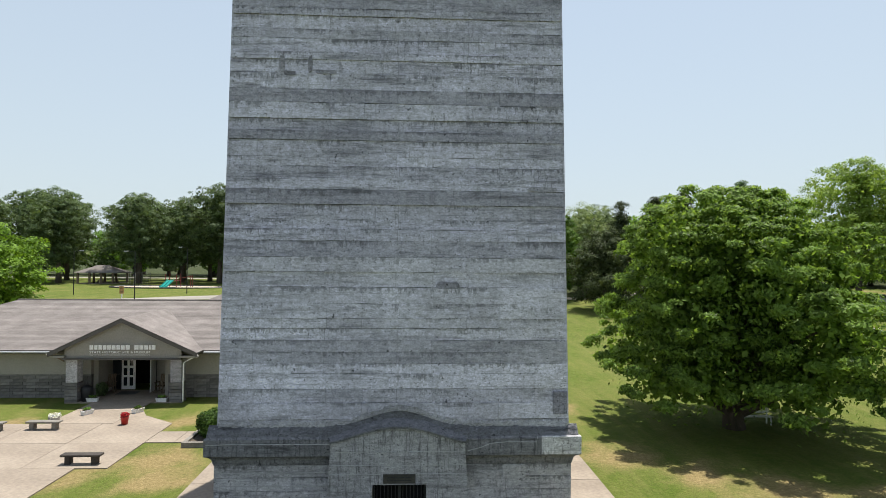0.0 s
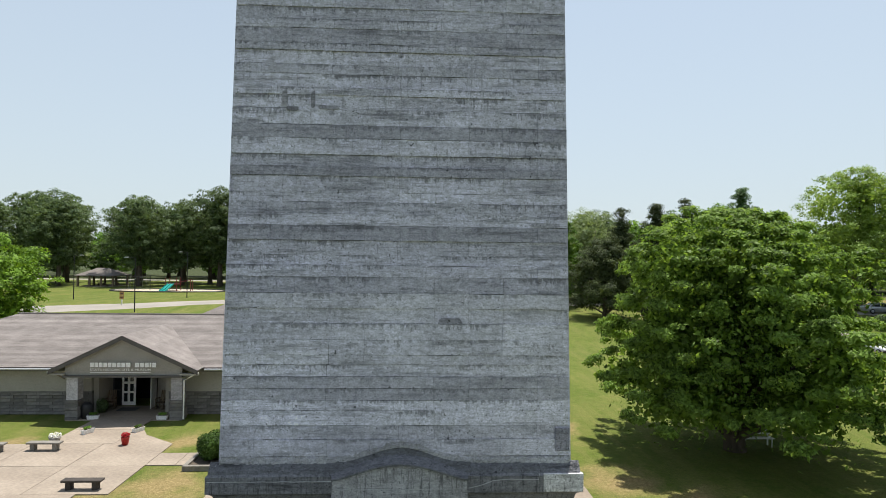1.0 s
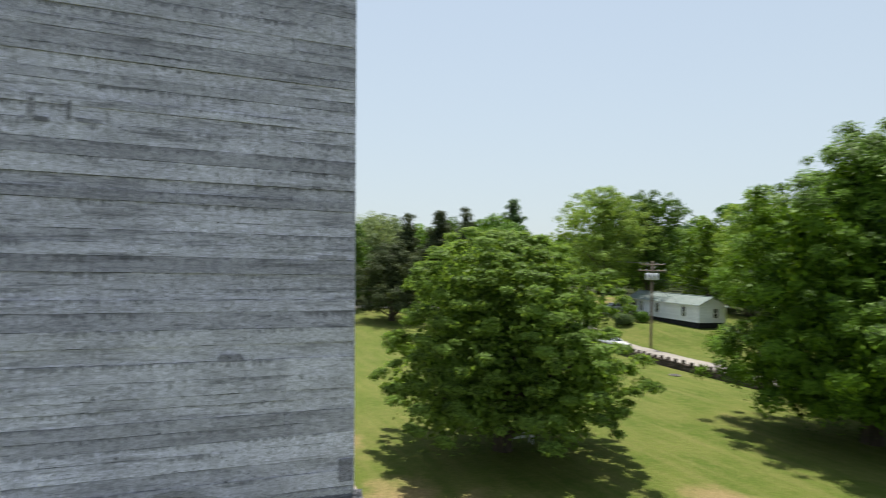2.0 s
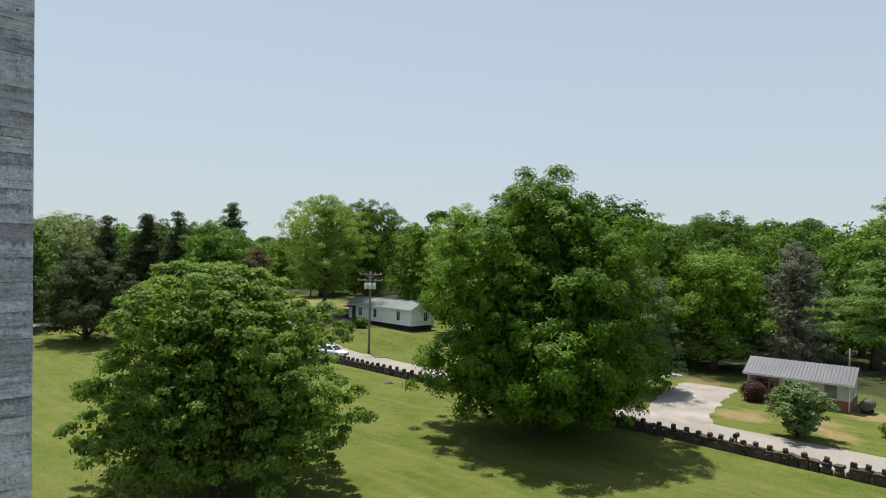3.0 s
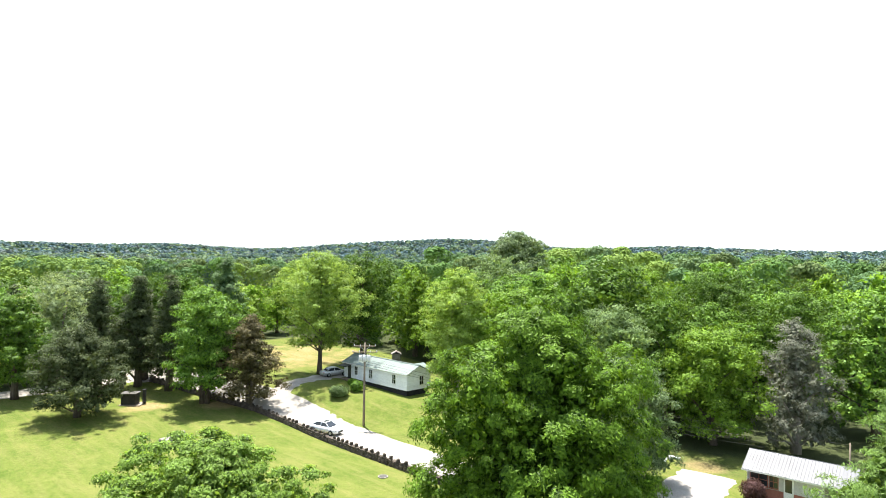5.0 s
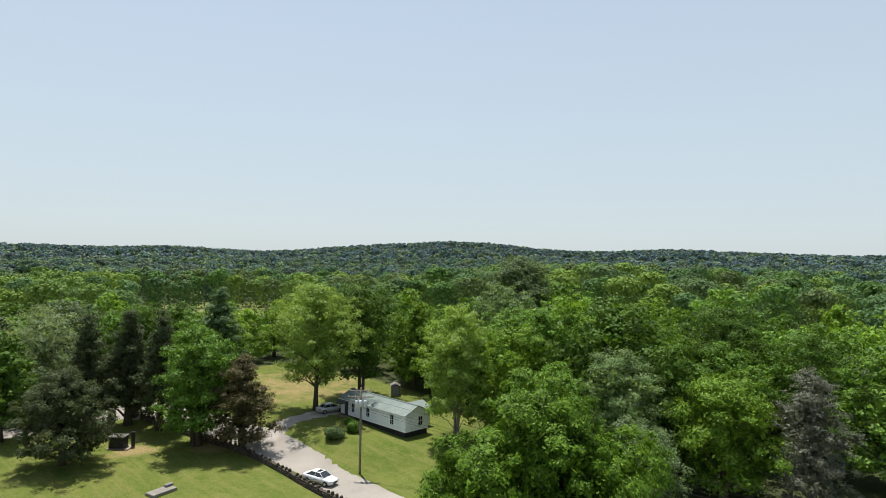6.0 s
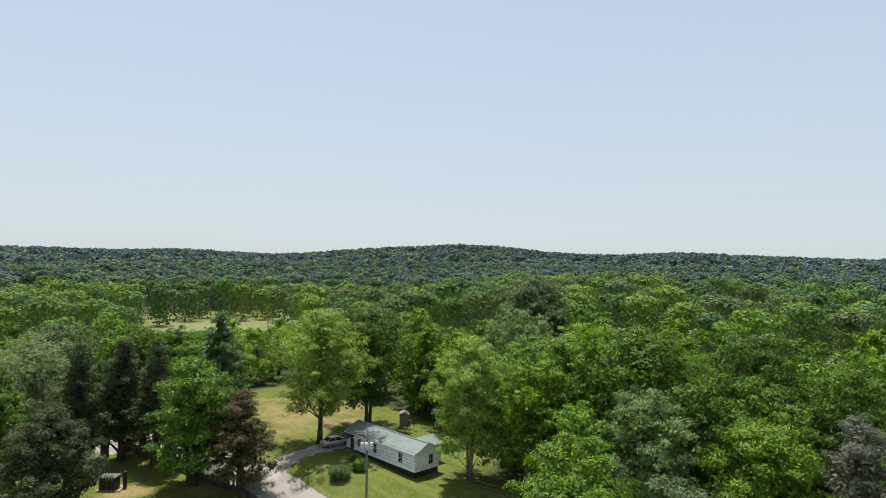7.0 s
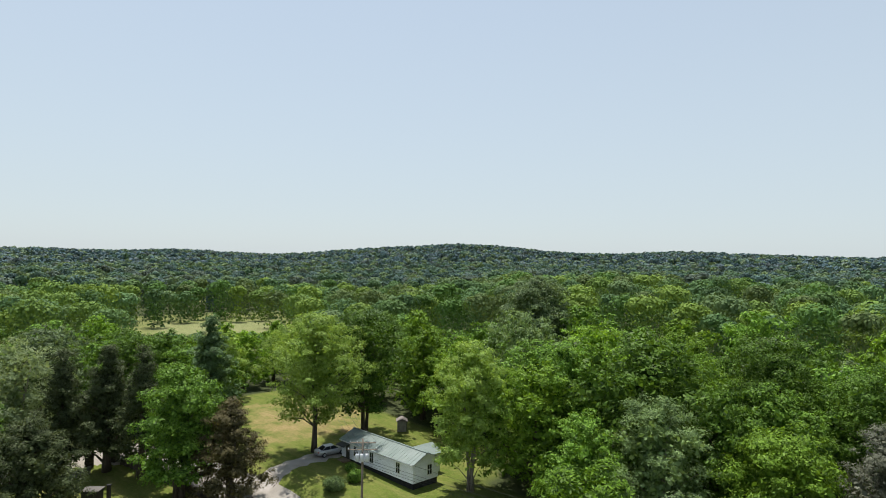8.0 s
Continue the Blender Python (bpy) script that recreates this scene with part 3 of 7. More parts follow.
def build_obelisk():
    rng = random.Random(11)
    tower = thing("obelisk", (0, 0, 0), "tall tapering grey board-marked concrete obelisk on a moulded base", "monument")
    # core and pyramid tip
    bm = B()
    top = 101.0
    h0, h1 = half_at(3.3) - 0.05, half_at(top) - 0.05
    rings = [[bm.verts.new((sx * h, sy * h, z)) for sx, sy in ((-1, -1), (1, -1), (1, 1), (-1, 1))] for h, z in ((h0, 3.3), (h1, top))]
    tip = bm.verts.new((0, 0, 107.0))
    for k in range(4):
        bm.faces.new((rings[0][k], rings[0][(k + 1) % 4], rings[1][(k + 1) % 4], rings[1][k]))
        bm.faces.new((rings[1][k], rings[1][(k + 1) % 4], tip))
    bm.faces.new(rings[0][::-1])
    part("core", bm, M_CORE, tower)
    # cast courses, each with its boards
    z = 3.46
    while z < top:
        near = z < 30
        hgt = rng.choice((0.24, 0.3, 0.36, 0.42, 0.46, 0.5)) if near else 1.2
        z1 = min(z + hgt, top)
        bm = B()
        g = 0.0035
        if near:
            h = half_at((z + z1) / 2)
            cuts = [-h] + sorted(x + rng.uniform(-0.05, 0.05) for x in rng.sample([-4.3, -3.2, -2.15, -1.05, 0.0, 1.1, 2.15, 3.2, 4.3], rng.randint(5, 9))) + [h]
            off = rng.uniform(-0.034, 0.012)
            for a, b in zip(cuts, cuts[1:]):
                out = off + rng.uniform(-0.003, 0.003) - (rng.uniform(0.004, 0.012) if rng.random() < 0.1 else 0)
                ragged(bm, a + 0.003, b - 0.003, z + g, z1 - g * rng.choice((0.3, 0.6, 2.2)), lambda zz, o=out: -half_at(zz) - o, 0.06 + out, rng)
        for turn in ((1, 2, 3) if near else (0, 1, 2, 3)):
            b2 = B()
            lo, hi = half_at(z), half_at(z1)
            q = [(-lo + 0.003, -lo, z + g), (lo - 0.003, -lo, z + g), (hi - 0.003, -hi, z1 - g), (-hi + 0.003, -hi, z1 - g)]
            f = [b2.verts.new(p) for p in q]
            bk = [b2.verts.new((x, y + 0.06, zz)) for x, y, zz in q]
            b2.faces.new(f)
            for i in range(4):
                j = (i + 1) % 4
                b2.faces.new((f[j], f[i], bk[i], bk[j]))
            b2.transform(pose(0, 0, 0, 0, 0, 90 * turn))
            merge(bm, b2)
        part("course", bm, M_CLEAN if z < 8.6 else M_BOARD, tower)
        z = z1
    # pyramid tip facing
    bm = B()
    h = half_at(top)
    ring = [bm.verts.new((sx * h, sy * h, top)) for sx, sy in ((-1, -1), (1, -1), (1, 1), (-1, 1))]
    tip = bm.verts.new((0, 0, 107.2))
    for k in range(4):
        bm.faces.new((ring[k], ring[(k + 1) % 4], tip))
    part("capstone", bm, M_BASE, tower)
    # dark stained plugs and ragged spalls on the shaft
    for x0, x1, z0, z1 in ((-3.68, -3.50, 14.50, 15.08), (-2.79, -2.66, 14.48, 15.06), (-3.55, -3.16, 14.40, 14.56), (-2.60, -1.90, 14.46, 14.60), (1.20, 1.94, 7.84, 8.10), (-4.50, -4.08, 10.73, 10.93), (4.02, 5.02, 10.90, 11.06)):
        bm = B()
        n = 14
        ring = [((x0 + x1) / 2 + (x1 - x0) / 2 * min(1.0, max(-1.0, 1.25 * math.cos(a))) * rng.uniform(0.86, 1.0), (z0 + z1) / 2 + (z1 - z0) / 2 * min(1.0, max(-1.0, 1.25 * math.sin(a))) * rng.uniform(0.75, 1.0)) for a in (2 * math.pi * k / n for k in range(n))]
        front = [bm.verts.new((x, -half_at(z) - 0.016, z)) for x, z in ring]
        rear = [bm.verts.new((x, -half_at(z) + 0.02, z)) for x, z in ring]
        bm.faces.new(front)
        for k in range(n):
            bm.faces.new((front[(k + 1) % n], front[k], rear[k], rear[(k + 1) % n]))
        part("spall", bm, M_PATCH, tower, "dark ragged spalled patch")
    # repaired patch at the foot of the shaft
    bm = box(B(), 4.86, 5.3, -5.375, -5.3, 4.02, 4.72, 0.01)
    part("repair_panel", bm, M_PATCH, tower, "dark rough repair panel")

    # base: courses of lift-poured concrete with lime lines, a moulded cornice, and a sloped weathering
    b = 5.42
    zs = [0.0, 0.5, 0.95, 1.35, 1.75, 2.15, 2.52]
    part("base_core", box(B(), -b + 0.05, b - 0.05, -b + 0.05, b - 0.05, 0, 3.4), M_CORE, tower)
    for z0, z1 in zip(zs, zs[1:]):
        bm = B()
        cuts = [-b] + sorted(rng.uniform(-b + 1, b - 1) for _ in range(rng.randint(2, 4))) + [b]
        for a, c in zip(cuts, cuts[1:]):
            o = rng.uniform(-0.008, 0.006)
            ragged(bm, a + 0.003, c - 0.003, z0 + 0.006, z1 - 0.006, lambda zz, o=o: -b - o, 0.06 + o, rng, 0.006)
        for turn in (1, 2, 3):
            b2 = box(B(), -b + 0.06, b - 0.06, -b, -b + 0.06, z0 + 0.006, z1 - 0.006)
            b2.transform(pose(0, 0, 0, 0, 0, 90 * turn))
            merge(bm, b2)
        part("base_course", bm, M_BASE, tower)
    bm = B()
    prof = [(5.42, 2.52), (5.45, 2.60), (5.47, 2.70), (5.52, 2.78), (5.62, 2.84), (5.66, 2.86), (5.66, 3.36), (5.60, 3.42)]
    rings = [[bm.verts.new((sx * h, sy * h, zz)) for sx, sy in ((-1, -1), (1, -1), (1, 1), (-1, 1))] for h, zz in prof]
    for r0, r1 in zip(rings, rings[1:]):
        for k in range(4):
            bm.faces.new((r0[k], r0[(k + 1) % 4], r1[(k + 1) % 4], r1[k]))
    part("cornice", bm, M_CORNICE, tower, "moulded and stained concrete cornice")
    # weathering: uneven sloping top, swelling over the doorway
    bm = B()
    nx, ny = 200, 9
    grid = []
    for i in range(nx + 1):
        x = -5.60 + 11.2 * i / nx
        swell = 0.50 * math.exp(-((x - 0.1) / 1.25) ** 2)
        row = []
        for j in range(ny + 1):
            v = j / ny
            y = -5.60 + (0.27 * v)
            zz = 3.42 + (0.30 + swell) * v ** 0.8 + swell * 0.0
            zz += 0.05 * noise.fractal((x * 7, v * 5, 0), 0.7, 2.0, 4) * (1 if 0 < j < ny else 0.2)
            row.append(bm.verts.new((x, y + 0.008 * noise.noise((x * 9, v * 6, 4)), zz)))
        grid.append(row)
    for i in range(nx):
        for j in range(ny):
            bm.faces.new((grid[i][j], grid[i + 1][j], grid[i + 1][j + 1], grid[i][j + 1]))
    part("weathering", bm, M_LEDGE, tower, "rough sloping ledge above the cornice")
    # crumbling mortar fillet against the shaft
    bm = B()
    rows = []
    for i in range(241):
        x = -5.32 + 10.64 * i / 240
        swell = 0.50 * math.exp(-((x - 0.1) / 1.25) ** 2)
        top_z = 3.70 + swell + 0.13 + 0.05 * noise.fractal((x * 2.5, 0, 5), 0.8, 2.0, 4)
        row = []
        for j in range(5):
            v = j / 4
            zz = 3.64 + swell + (top_z - 3.64 - swell) * v
            row.append(bm.verts.new((x, -5.375 + 0.055 * v ** 2 - 0.02 - 0.022 * noise.fractal((x * 8, v * 3, 2), 0.7, 2.0, 4) * (v < 1), zz)))
        rows.append(row)
    for ra, rb in zip(rows, rows[1:]):
        for j in range(4):
            bm.faces.new((ra[j], rb[j], rb[j + 1], ra[j + 1]))
    part("mortar_fillet", bm, M_PALE, tower, "pale crumbling mortar fillet")
    # Side ledges: sunlight is put in as a paler colour than the front ledge.
    bm = B()
    for turn in (1, 2, 3):
        b2 = slab(B(), [(-5.6, -5.6, 3.42), (5.6, -5.6, 3.42), (5.33, -5.34, 3.74), (-5.33, -5.34, 3.74)], 0.05)
        b2.transform(pose(0, 0, 0, 0, 0, 90 * turn))
        merge(bm, b2)
    part("side_weathering", bm, M_LIME_LIT_LEDGE, tower, "sloping side ledge coloured pale to look sunlit")
    # doorway surround with a low curved gable, battered sides
    bm = B()

    def gable_z(x):
        return 3.34 + 0.44 * max(0.0, math.cos(min(1.0, abs(x - 0.1) / 2.0) * math.pi / 2)) ** 1.3

    n, rows = 24, []
    for y in (-5.78, -5.36):
        lo = [(-2.12 + 0.22 * z / 3.3, z) for z in (0.0, 3.34)]
        arc = [(-1.9 + 4.0 * k / n, gable_z(-1.9 + 4.0 * k / n)) for k in range(1, n)]
        ro = [(2.32 - 0.22 * z / 3.3, z) for z in (3.34, 0.0)]
        door = [(0.95, 0.0), (0.95, 2.04), (-0.66, 2.04), (-0.66, 0.0)]
        rows.append([bm.verts.new((x, y, z)) for x, z in lo + arc + ro + door])
    f, bk = rows
    bm.faces.new(f)
    for i in range(len(f)):
        j = (i + 1) % len(f)
        bm.faces.new((f[j], f[i], bk[i], bk[j]))
    bmesh.ops.recalc_face_normals(bm, faces=bm.faces)
    part("door_surround", bm, M_SURROUND, tower, "gabled concrete doorway surround streaked with lime")
    bm = B()
    arc = [(-1.93 + 4.06 * k / n, gable_z(-1.93 + 4.06 * k / n)) for k in range(n + 1)]
    rings = [[bm.verts.new(p) for p in ((x, -5.83, z), (x, -5.36, z + 0.2), (x, -5.36, z + 0.14), (x, -5.83, z - 0.06))] for x, z in arc]
    for r0, r1 in zip(rings, rings[1:]):
        for k in range(4):
            bm.faces.new((r0[k], r1[k], r1[(k + 1) % 4], r0[(k + 1) % 4]))
    bm.faces.new(rings[0])
    bm.faces.new(rings[-1][::-1])
    bmesh.ops.recalc_face_normals(bm, faces=bm.faces)
    part("coping", bm, M_LEDGE, tower, "stained sloping coping over the door gable")
    # lime lines where lifts met
    for z, xa, xb in ((3.02, -1.86, 2.05), (2.62, -1.9, 2.08), (2.36, -1.92, -0.42), (2.36, 0.68, 2.1)):
        bm = B()
        pts = [(xa + (xb - xa) * k / 20, -5.784, z + 0.012 * noise.noise((k * 0.5, z, 0))) for k in range(21)]
        tube(bm, pts, 0.009, 4)
        part("lime_line", bm, M_LIME_LIT_LEDGE, tower, "white lime seepage line")
    for z, xa, xb, yy in ((3.22, -5.6, -1.95, -5.664), (2.3, -5.38, -2.1, -5.424), (1.9, -5.38, -2.1, -5.424), (2.32, 3.2, 4.8, -5.424), (2.1, 3.2, 4.8, -5.424)):
        bm = B()
        tube(bm, [(xa + (xb - xa) * k / 20, yy, z + 0.015 * noise.noise((k * 0.6, z, 2))) for k in range(21)], 0.011, 4)
        part("lime_line", bm, M_LIME_LIT_LEDGE, tower, "white lime seepage line")
    bm = B()
    tube(bm, [(2.2, -5.664, 3.0), (2.6, -5.664, 3.1), (2.9, -5.664, 3.22), (3.4, -5.664, 3.26), (4.3, -5.664, 3.25), (4.32, -5.664, 3.42)], 0.011, 4)
    part("lime_line", bm, M_LIME_LIT_LEDGE, tower, "white lime seepage line")
    for x0, x1, z0, z1 in ((3.3, 4.0, 2.2, 2.66), (2.4, 3.25, 2.18, 2.5)):
        part("repair_panel", box(B(), x0, x1, -5.445, -5.38, z0 - 0.12, z1 - 0.16, 0.008), M_PALE if x0 > 3 else M_BASE, tower, "pale repair patch")
    part("corner_casing", box(B(), 4.45, 5.675, -5.675, -5.5, 2.87, 3.42, 0.012), M_SURROUND, tower, "paler concrete block at the cornice corner")
    # plaque and the barred double door in its recess
    plaque = part("plaque", box(B(), -0.34, 0.62, -5.81, -5.77, 2.08, 2.36, 0.01), M_BRONZE, tower, "dark bronze name plaque")
    for k in range(2):
        part("plaque_bar", box(B(), -0.22, 0.5, -5.816, -5.808, 2.25 - 0.09 * k, 2.28 - 0.09 * k), M_BLACK, plaque)
    # Near-black slab behind the bars: the recess's darkness is in its colour.
    door = part("door_recess", box(B(), -0.66, 0.95, -5.47, -5.38, 0.0, 2.04), M_DARK, tower)
    frame_bm = B()
    for x0, x1, z0, z1 in ((-0.655, -0.59, 0, 2.04), (0.88, 0.945, 0, 2.04), (-0.59, 0.88, 1.97, 2.035), (0.1, 0.19, 0, 1.97)):
        box(frame_bm, x0, x1, -5.62, -5.54, z0, z1)
    part("door_frame", frame_bm, M_BLACK, door)
    for k in range(12):
        x = -0.53 + k * 0.11 if k < 6 else 0.25 + (k - 6) * 0.11
        part("door_bar", tube(B(), [(x, -5.58, 0.05), (x, -5.58, 1.97)], 0.014, 6), M_BLACK, door)
    return tower


build_obelisk()

# ---- visitor centre ----
def shingled(bm, quad, rng):
    """One overlapping course of shingles on a roof plane given by eave-left, eave-right, top-right, top-left, with an uneven lower edge."""
    a, b, c, d = (Vector(p) for p in quad)
    n = (b - a).cross(d - a).normalized()
    m = max(1, int((b - a).length / 0.45))
    under = [bm.verts.new(a.lerp(b, i / m)) for i in range(m + 1)]
    low = [bm.verts.new(a.lerp(b, i / m) + n * (0.008 + rng.uniform(0, 0.004)) + (a - d).normalized() * rng.uniform(-0.012, 0.012)) for i in range(m + 1)]
    high = [bm.verts.new(d.lerp(c, i / m) + n * 0.006) for i in range(m + 1)]
    for i in range(m):
        bm.faces.new((low[i], low[i + 1], high[i + 1], high[i]))
        bm.faces.new((under[i], under[i + 1], low[i + 1], low[i]))
    return bm


def build_museum():
    rng = random.Random(5)
    root = thing("visitor_centre", (-18, 18, 0), "low grey visitor centre with brown shingle roof and gabled porch", "building")
    WY, EY, EZ, RY, RZ = 14.7, 14.05, 3.02, 21.4, 5.52
    x0, x1 = -34.0, -2.5
    # walls of stucco over split stone; the entrance bay is open between x -19.2 and -14.6
    for a, b in ((x0 + 0.6, -19.25), (-14.6, x1 - 0.6)):
        wall = part("wall", box(B(), a, b, WY, WY + 0.3, 1.42, 3.0), M_STUCCO, root)
        part("wainscot_core", box(B(), a, b, WY + 0.03, WY + 0.3, 0, 1.4), M_STONE, root)
        me = mesh_of(box(B(), -0.38, 0.38, -0.035, 0.03, -0.09, 0.09, 0.012), "stone", M_STONE)
        z, k = 0.1, 0
        while z < 1.36:
            x = a + 0.4 + (0.2 if k % 2 else 0)
            while x < b - 0.38:
                ob = new("stone", me)
                ob.parent = wall
                ob.location = (x, WY + 0.01 + rng.uniform(-0.012, 0.006), z)
                ob.scale = (1, 1, 1)
                x += 0.775
            z += 0.195
            k += 1
        part("sill_band", box(B(), a, b, WY - 0.04, WY + 0.28, 1.36, 1.43), M_STONE, root)
    for a, b, c, d in ((x0 + 0.6, x0 + 0.9, WY + 0.3, 27.6), (x1 - 0.9, x1 - 0.6, WY + 0.3, 27.6)):
        part("wall", box(B(), a, b, c, d, 0, 3.0), M_STUCCO, root)
    part("wall", box(B(), x0 + 0.6, x1 - 0.6, 27.6, 27.9, 0, 3.0), M_STUCCO, root)
    part("ceiling", box(B(), x0 + 0.9, x1 - 0.9, WY + 0.3, 27.6, 2.95, 3.05), M_DARK, root)
    # recessed entrance: side walls, glazed screen, doors
    for x in (-19.25, -14.9):
        part("reveal", box(B(), x, x + 0.3, WY + 0.3, 17.0, 0, 2.95), M_STUCCO, root)
    part("inner_wall", box(B(), -16.1, -14.9, 16.75, 17.0, 0, 2.95), M_STUCCO, root)
    part("transom", box(B(), -18.95, -16.1, 16.75, 17.0, 2.15, 2.95), M_STUCCO, root)
    # Near-black back wall paints the entrance interior as unlit.
    part("inside", box(B(), -19.0, -15.2, 19.0, 19.1, 0, 2.95), M_DARK, root)
    part("porch_floor", box(B(), -20.0, -13.4, 13.2, 16.75, 0, 0.045), M_WALK, root)
    screen = part("entrance_screen", box(B(), -18.93, -18.45, 16.84, 16.86, 0.1, 2.12), M_GLASS, root, "dark glazed side screen")
    bm = B()
    for a, b, c, d in ((-18.95, -18.89, 0.05, 2.15), (-18.47, -18.41, 0.05, 2.15), (-18.89, -18.47, 0.05, 0.14), (-18.89, -18.47, 1.0, 1.07), (-18.89, -18.47, 2.08, 2.15)):
        box(bm, a, b, 16.8, 16.9, c, d)
    part("frame", bm, M_BLACK, screen)
    leaf = part("door", box(B(), -18.38, -17.5, 16.8, 16.86, 0.06, 2.13, 0.008), M_WHITE, root, "white panelled entrance door")
    for a, b in ((-18.24, -18.02), (-17.86, -17.64)):
        for c, d in ((0.3, 0.85), (0.98, 1.45), (1.6, 1.95)):
            part("pane", box(B(), a, b, 16.785, 16.81, c, d), M_GLASS, leaf)
    part("handle", tube(B(), [(-17.56, 16.76, 0.95), (-17.56, 16.76, 1.2)], 0.015, 6), M_STEEL, leaf, "steel pull handle")
    part("open_door", box(B(), -16.2, -16.15, 15.9, 16.75, 0.06, 2.13, 0.006), M_WHITE, root, "white entrance door standing open")
    part("door_mat", box(B(), -18.1, -16.9, 15.3, 16.2, 0.045, 0.06), M_BLACK, root, "black door mat")
    # main roof: hipped at its west end, shingled in rows
    hip = [(x0, EY, EZ), (x1, EY, EZ), (x1 - 4.5, RY, RZ), (x0 + 6.2, RY, RZ)]
    rear = [(x1, 28.6, EZ), (x0, 28.6, EZ), (x0 + 6.2, RY, RZ), (x1 - 4.5, RY, RZ)]
    west = [(x0, 28.6, EZ), (x0, EY, EZ), (x0 + 6.2, RY, RZ)]
    east = [(x1, EY, EZ), (x1, 28.6, EZ), (x1 - 4.5, RY, RZ)]
    roof = part("roof", merge(slab(B(), hip, 0.12), slab(B(), rear, 0.12)), M_SHINGLE, root)
    part("hip_end", slab(B(), west, 0.12), M_SHINGLE, root)
    part("hip_end", slab(B(), east, 0.12), M_SHINGLE, root)
    for k in range(44):
        a, b, c, d = (Vector(p) for p in hip)
        bm = B()
        shingled(bm, [a.lerp(d, k / 44), b.lerp(c, k / 44), b.lerp(c, (k + 1) / 44), a.lerp(d, (k + 1) / 44)], rng)
        part("roof_course", bm, M_SHINGLE, roof)
    part("ridge_cap", tube(B(), [(x0 + 6.2, RY, RZ + 0.02), (x1 - 4.5, RY, RZ + 0.02)], 0.07, 6), M_SHINGLE, root)
    part("fascia", box(B(), x0, x1, EY - 0.03, EY + 0.02, EZ - 0.24, EZ - 0.06), M_FASCIA, root, "dark grey eaves board")
    part("soffit", box(B(), x0, x1, EY + 0.02, WY, EZ - 0.2, EZ - 0.16), M_STUCCO, root)
    part("gutter", tube(B(), [(x0, EY - 0.08, EZ - 0.1), (-20.9, EY - 0.08, EZ - 0.12)], 0.06, 8), M_STEEL, root)
    part("gutter", tube(B(), [(-12.2, EY - 0.08, EZ - 0.12), (x1, EY - 0.08, EZ - 0.1)], 0.06, 8), M_STEEL, root)
    # rear wing with a hipped roof
    part("rear_wing_wall", box(B(), -20.0, -3.5, 29.0, 39.5, 0, 3.2), M_STUCCO, root)
    bm = B()
    c = [(-21, 28.4, 3.3), (-2.8, 28.4, 3.3), (-2.8, 40.2, 3.3), (-21, 40.2, 3.3)]
    t0, t1 = (-15.2, 34.3, 6.1), (-8.6, 34.3, 6.1)
    slab(bm, [c[0], c[1], t1, t0], 0.12)
    slab(bm, [c[2], c[3], t0, t1], 0.12)
    slab(bm, [c[3], c[0], t0], 0.12)
    slab(bm, [c[1], c[2], t1], 0.12)
    part("rear_wing_roof", bm, M_SHINGLE, root)
    # porch gable
    PX, PY, PZ, EX0, EX1 = -16.72, 13.05, 5.07, -20.95, -12.3
    ez = 3.02
    gab = part("porch_gable", slab(B(), [(-20.1, PY + 0.25, 2.66), (-13.3, PY + 0.25, 2.66), (-13.3, PY + 0.25, 3.3), (PX, PY + 0.25, 4.92), (-20.1, PY + 0.25, 3.3)], 0.18), M_STUCCO, root, "grey gable panel with raised lettering")
    for a, b, s in ((EX0, -20.0, 1), (EX1, -13.4, -1)):
        q = [(a, PY, ez), (PX, PY, PZ), (PX, 20.0, PZ), (a, 14.1, ez)]
        if s < 0:
            q = [q[1], q[0], q[3], q[2]]
        pl = part("porch_roof", slab(B(), q, 0.12), M_SHINGLE, root)
        for k in range(24):
            lo = Vector((a, PY - 0.02, ez)).lerp(Vector((PX, PY - 0.02, PZ)), k / 24), Vector((a, 14.1, ez)).lerp(Vector((PX, 20.0, PZ)), k / 24)
            hi = Vector((a, PY - 0.02, ez)).lerp(Vector((PX, PY - 0.02, PZ)), (k + 1) / 24), Vector((a, 14.1, ez)).lerp(Vector((PX, 20.0, PZ)), (k + 1) / 24)
            quad = [lo[1], lo[0], hi[0], hi[1]] if s > 0 else [lo[0], lo[1], hi[1], hi[0]]
            part("roof_course", shingled(B(), quad, rng), M_SHINGLE, pl)
        part("barge_board", slab(B(), [(a, PY - 0.03, ez - 0.26), (PX, PY - 0.03, PZ - 0.26), (PX, PY - 0.03, PZ - 0.02), (a, PY - 0.03, ez - 0.02)] if s > 0 else [(PX, PY - 0.03, PZ - 0.26), (a, PY - 0.03, ez - 0.26), (a, PY - 0.03, ez - 0.02), (PX, PY - 0.03, PZ - 0.02)], 0.04), M_FASCIA, root, "dark grey barge board")
        part("eave_return", box(B(), min(a, b), max(a, b), PY + 0.02, PY + 0.3, 2.72, 2.82), M_STUCCO, root)
    part("porch_ceiling", box(B(), -20.1, -13.3, PY + 0.25, WY + 0.3, 2.6, 2.66), M_STUCCO, root)
    part("porch_beam", box(B(), -20.15, -13.25, PY + 0.05, PY + 0.24, 2.58, 2.68), M_FASCIA, root, "dark beam under the gable")
    for cx in (-19.68, -13.6):
        col = part("porch_column", box(B(), cx - 0.33, cx + 0.33, 13.3, 13.96, 1.2, 2.6, 0.02), M_PALE, root, "square porch column, split stone below render")
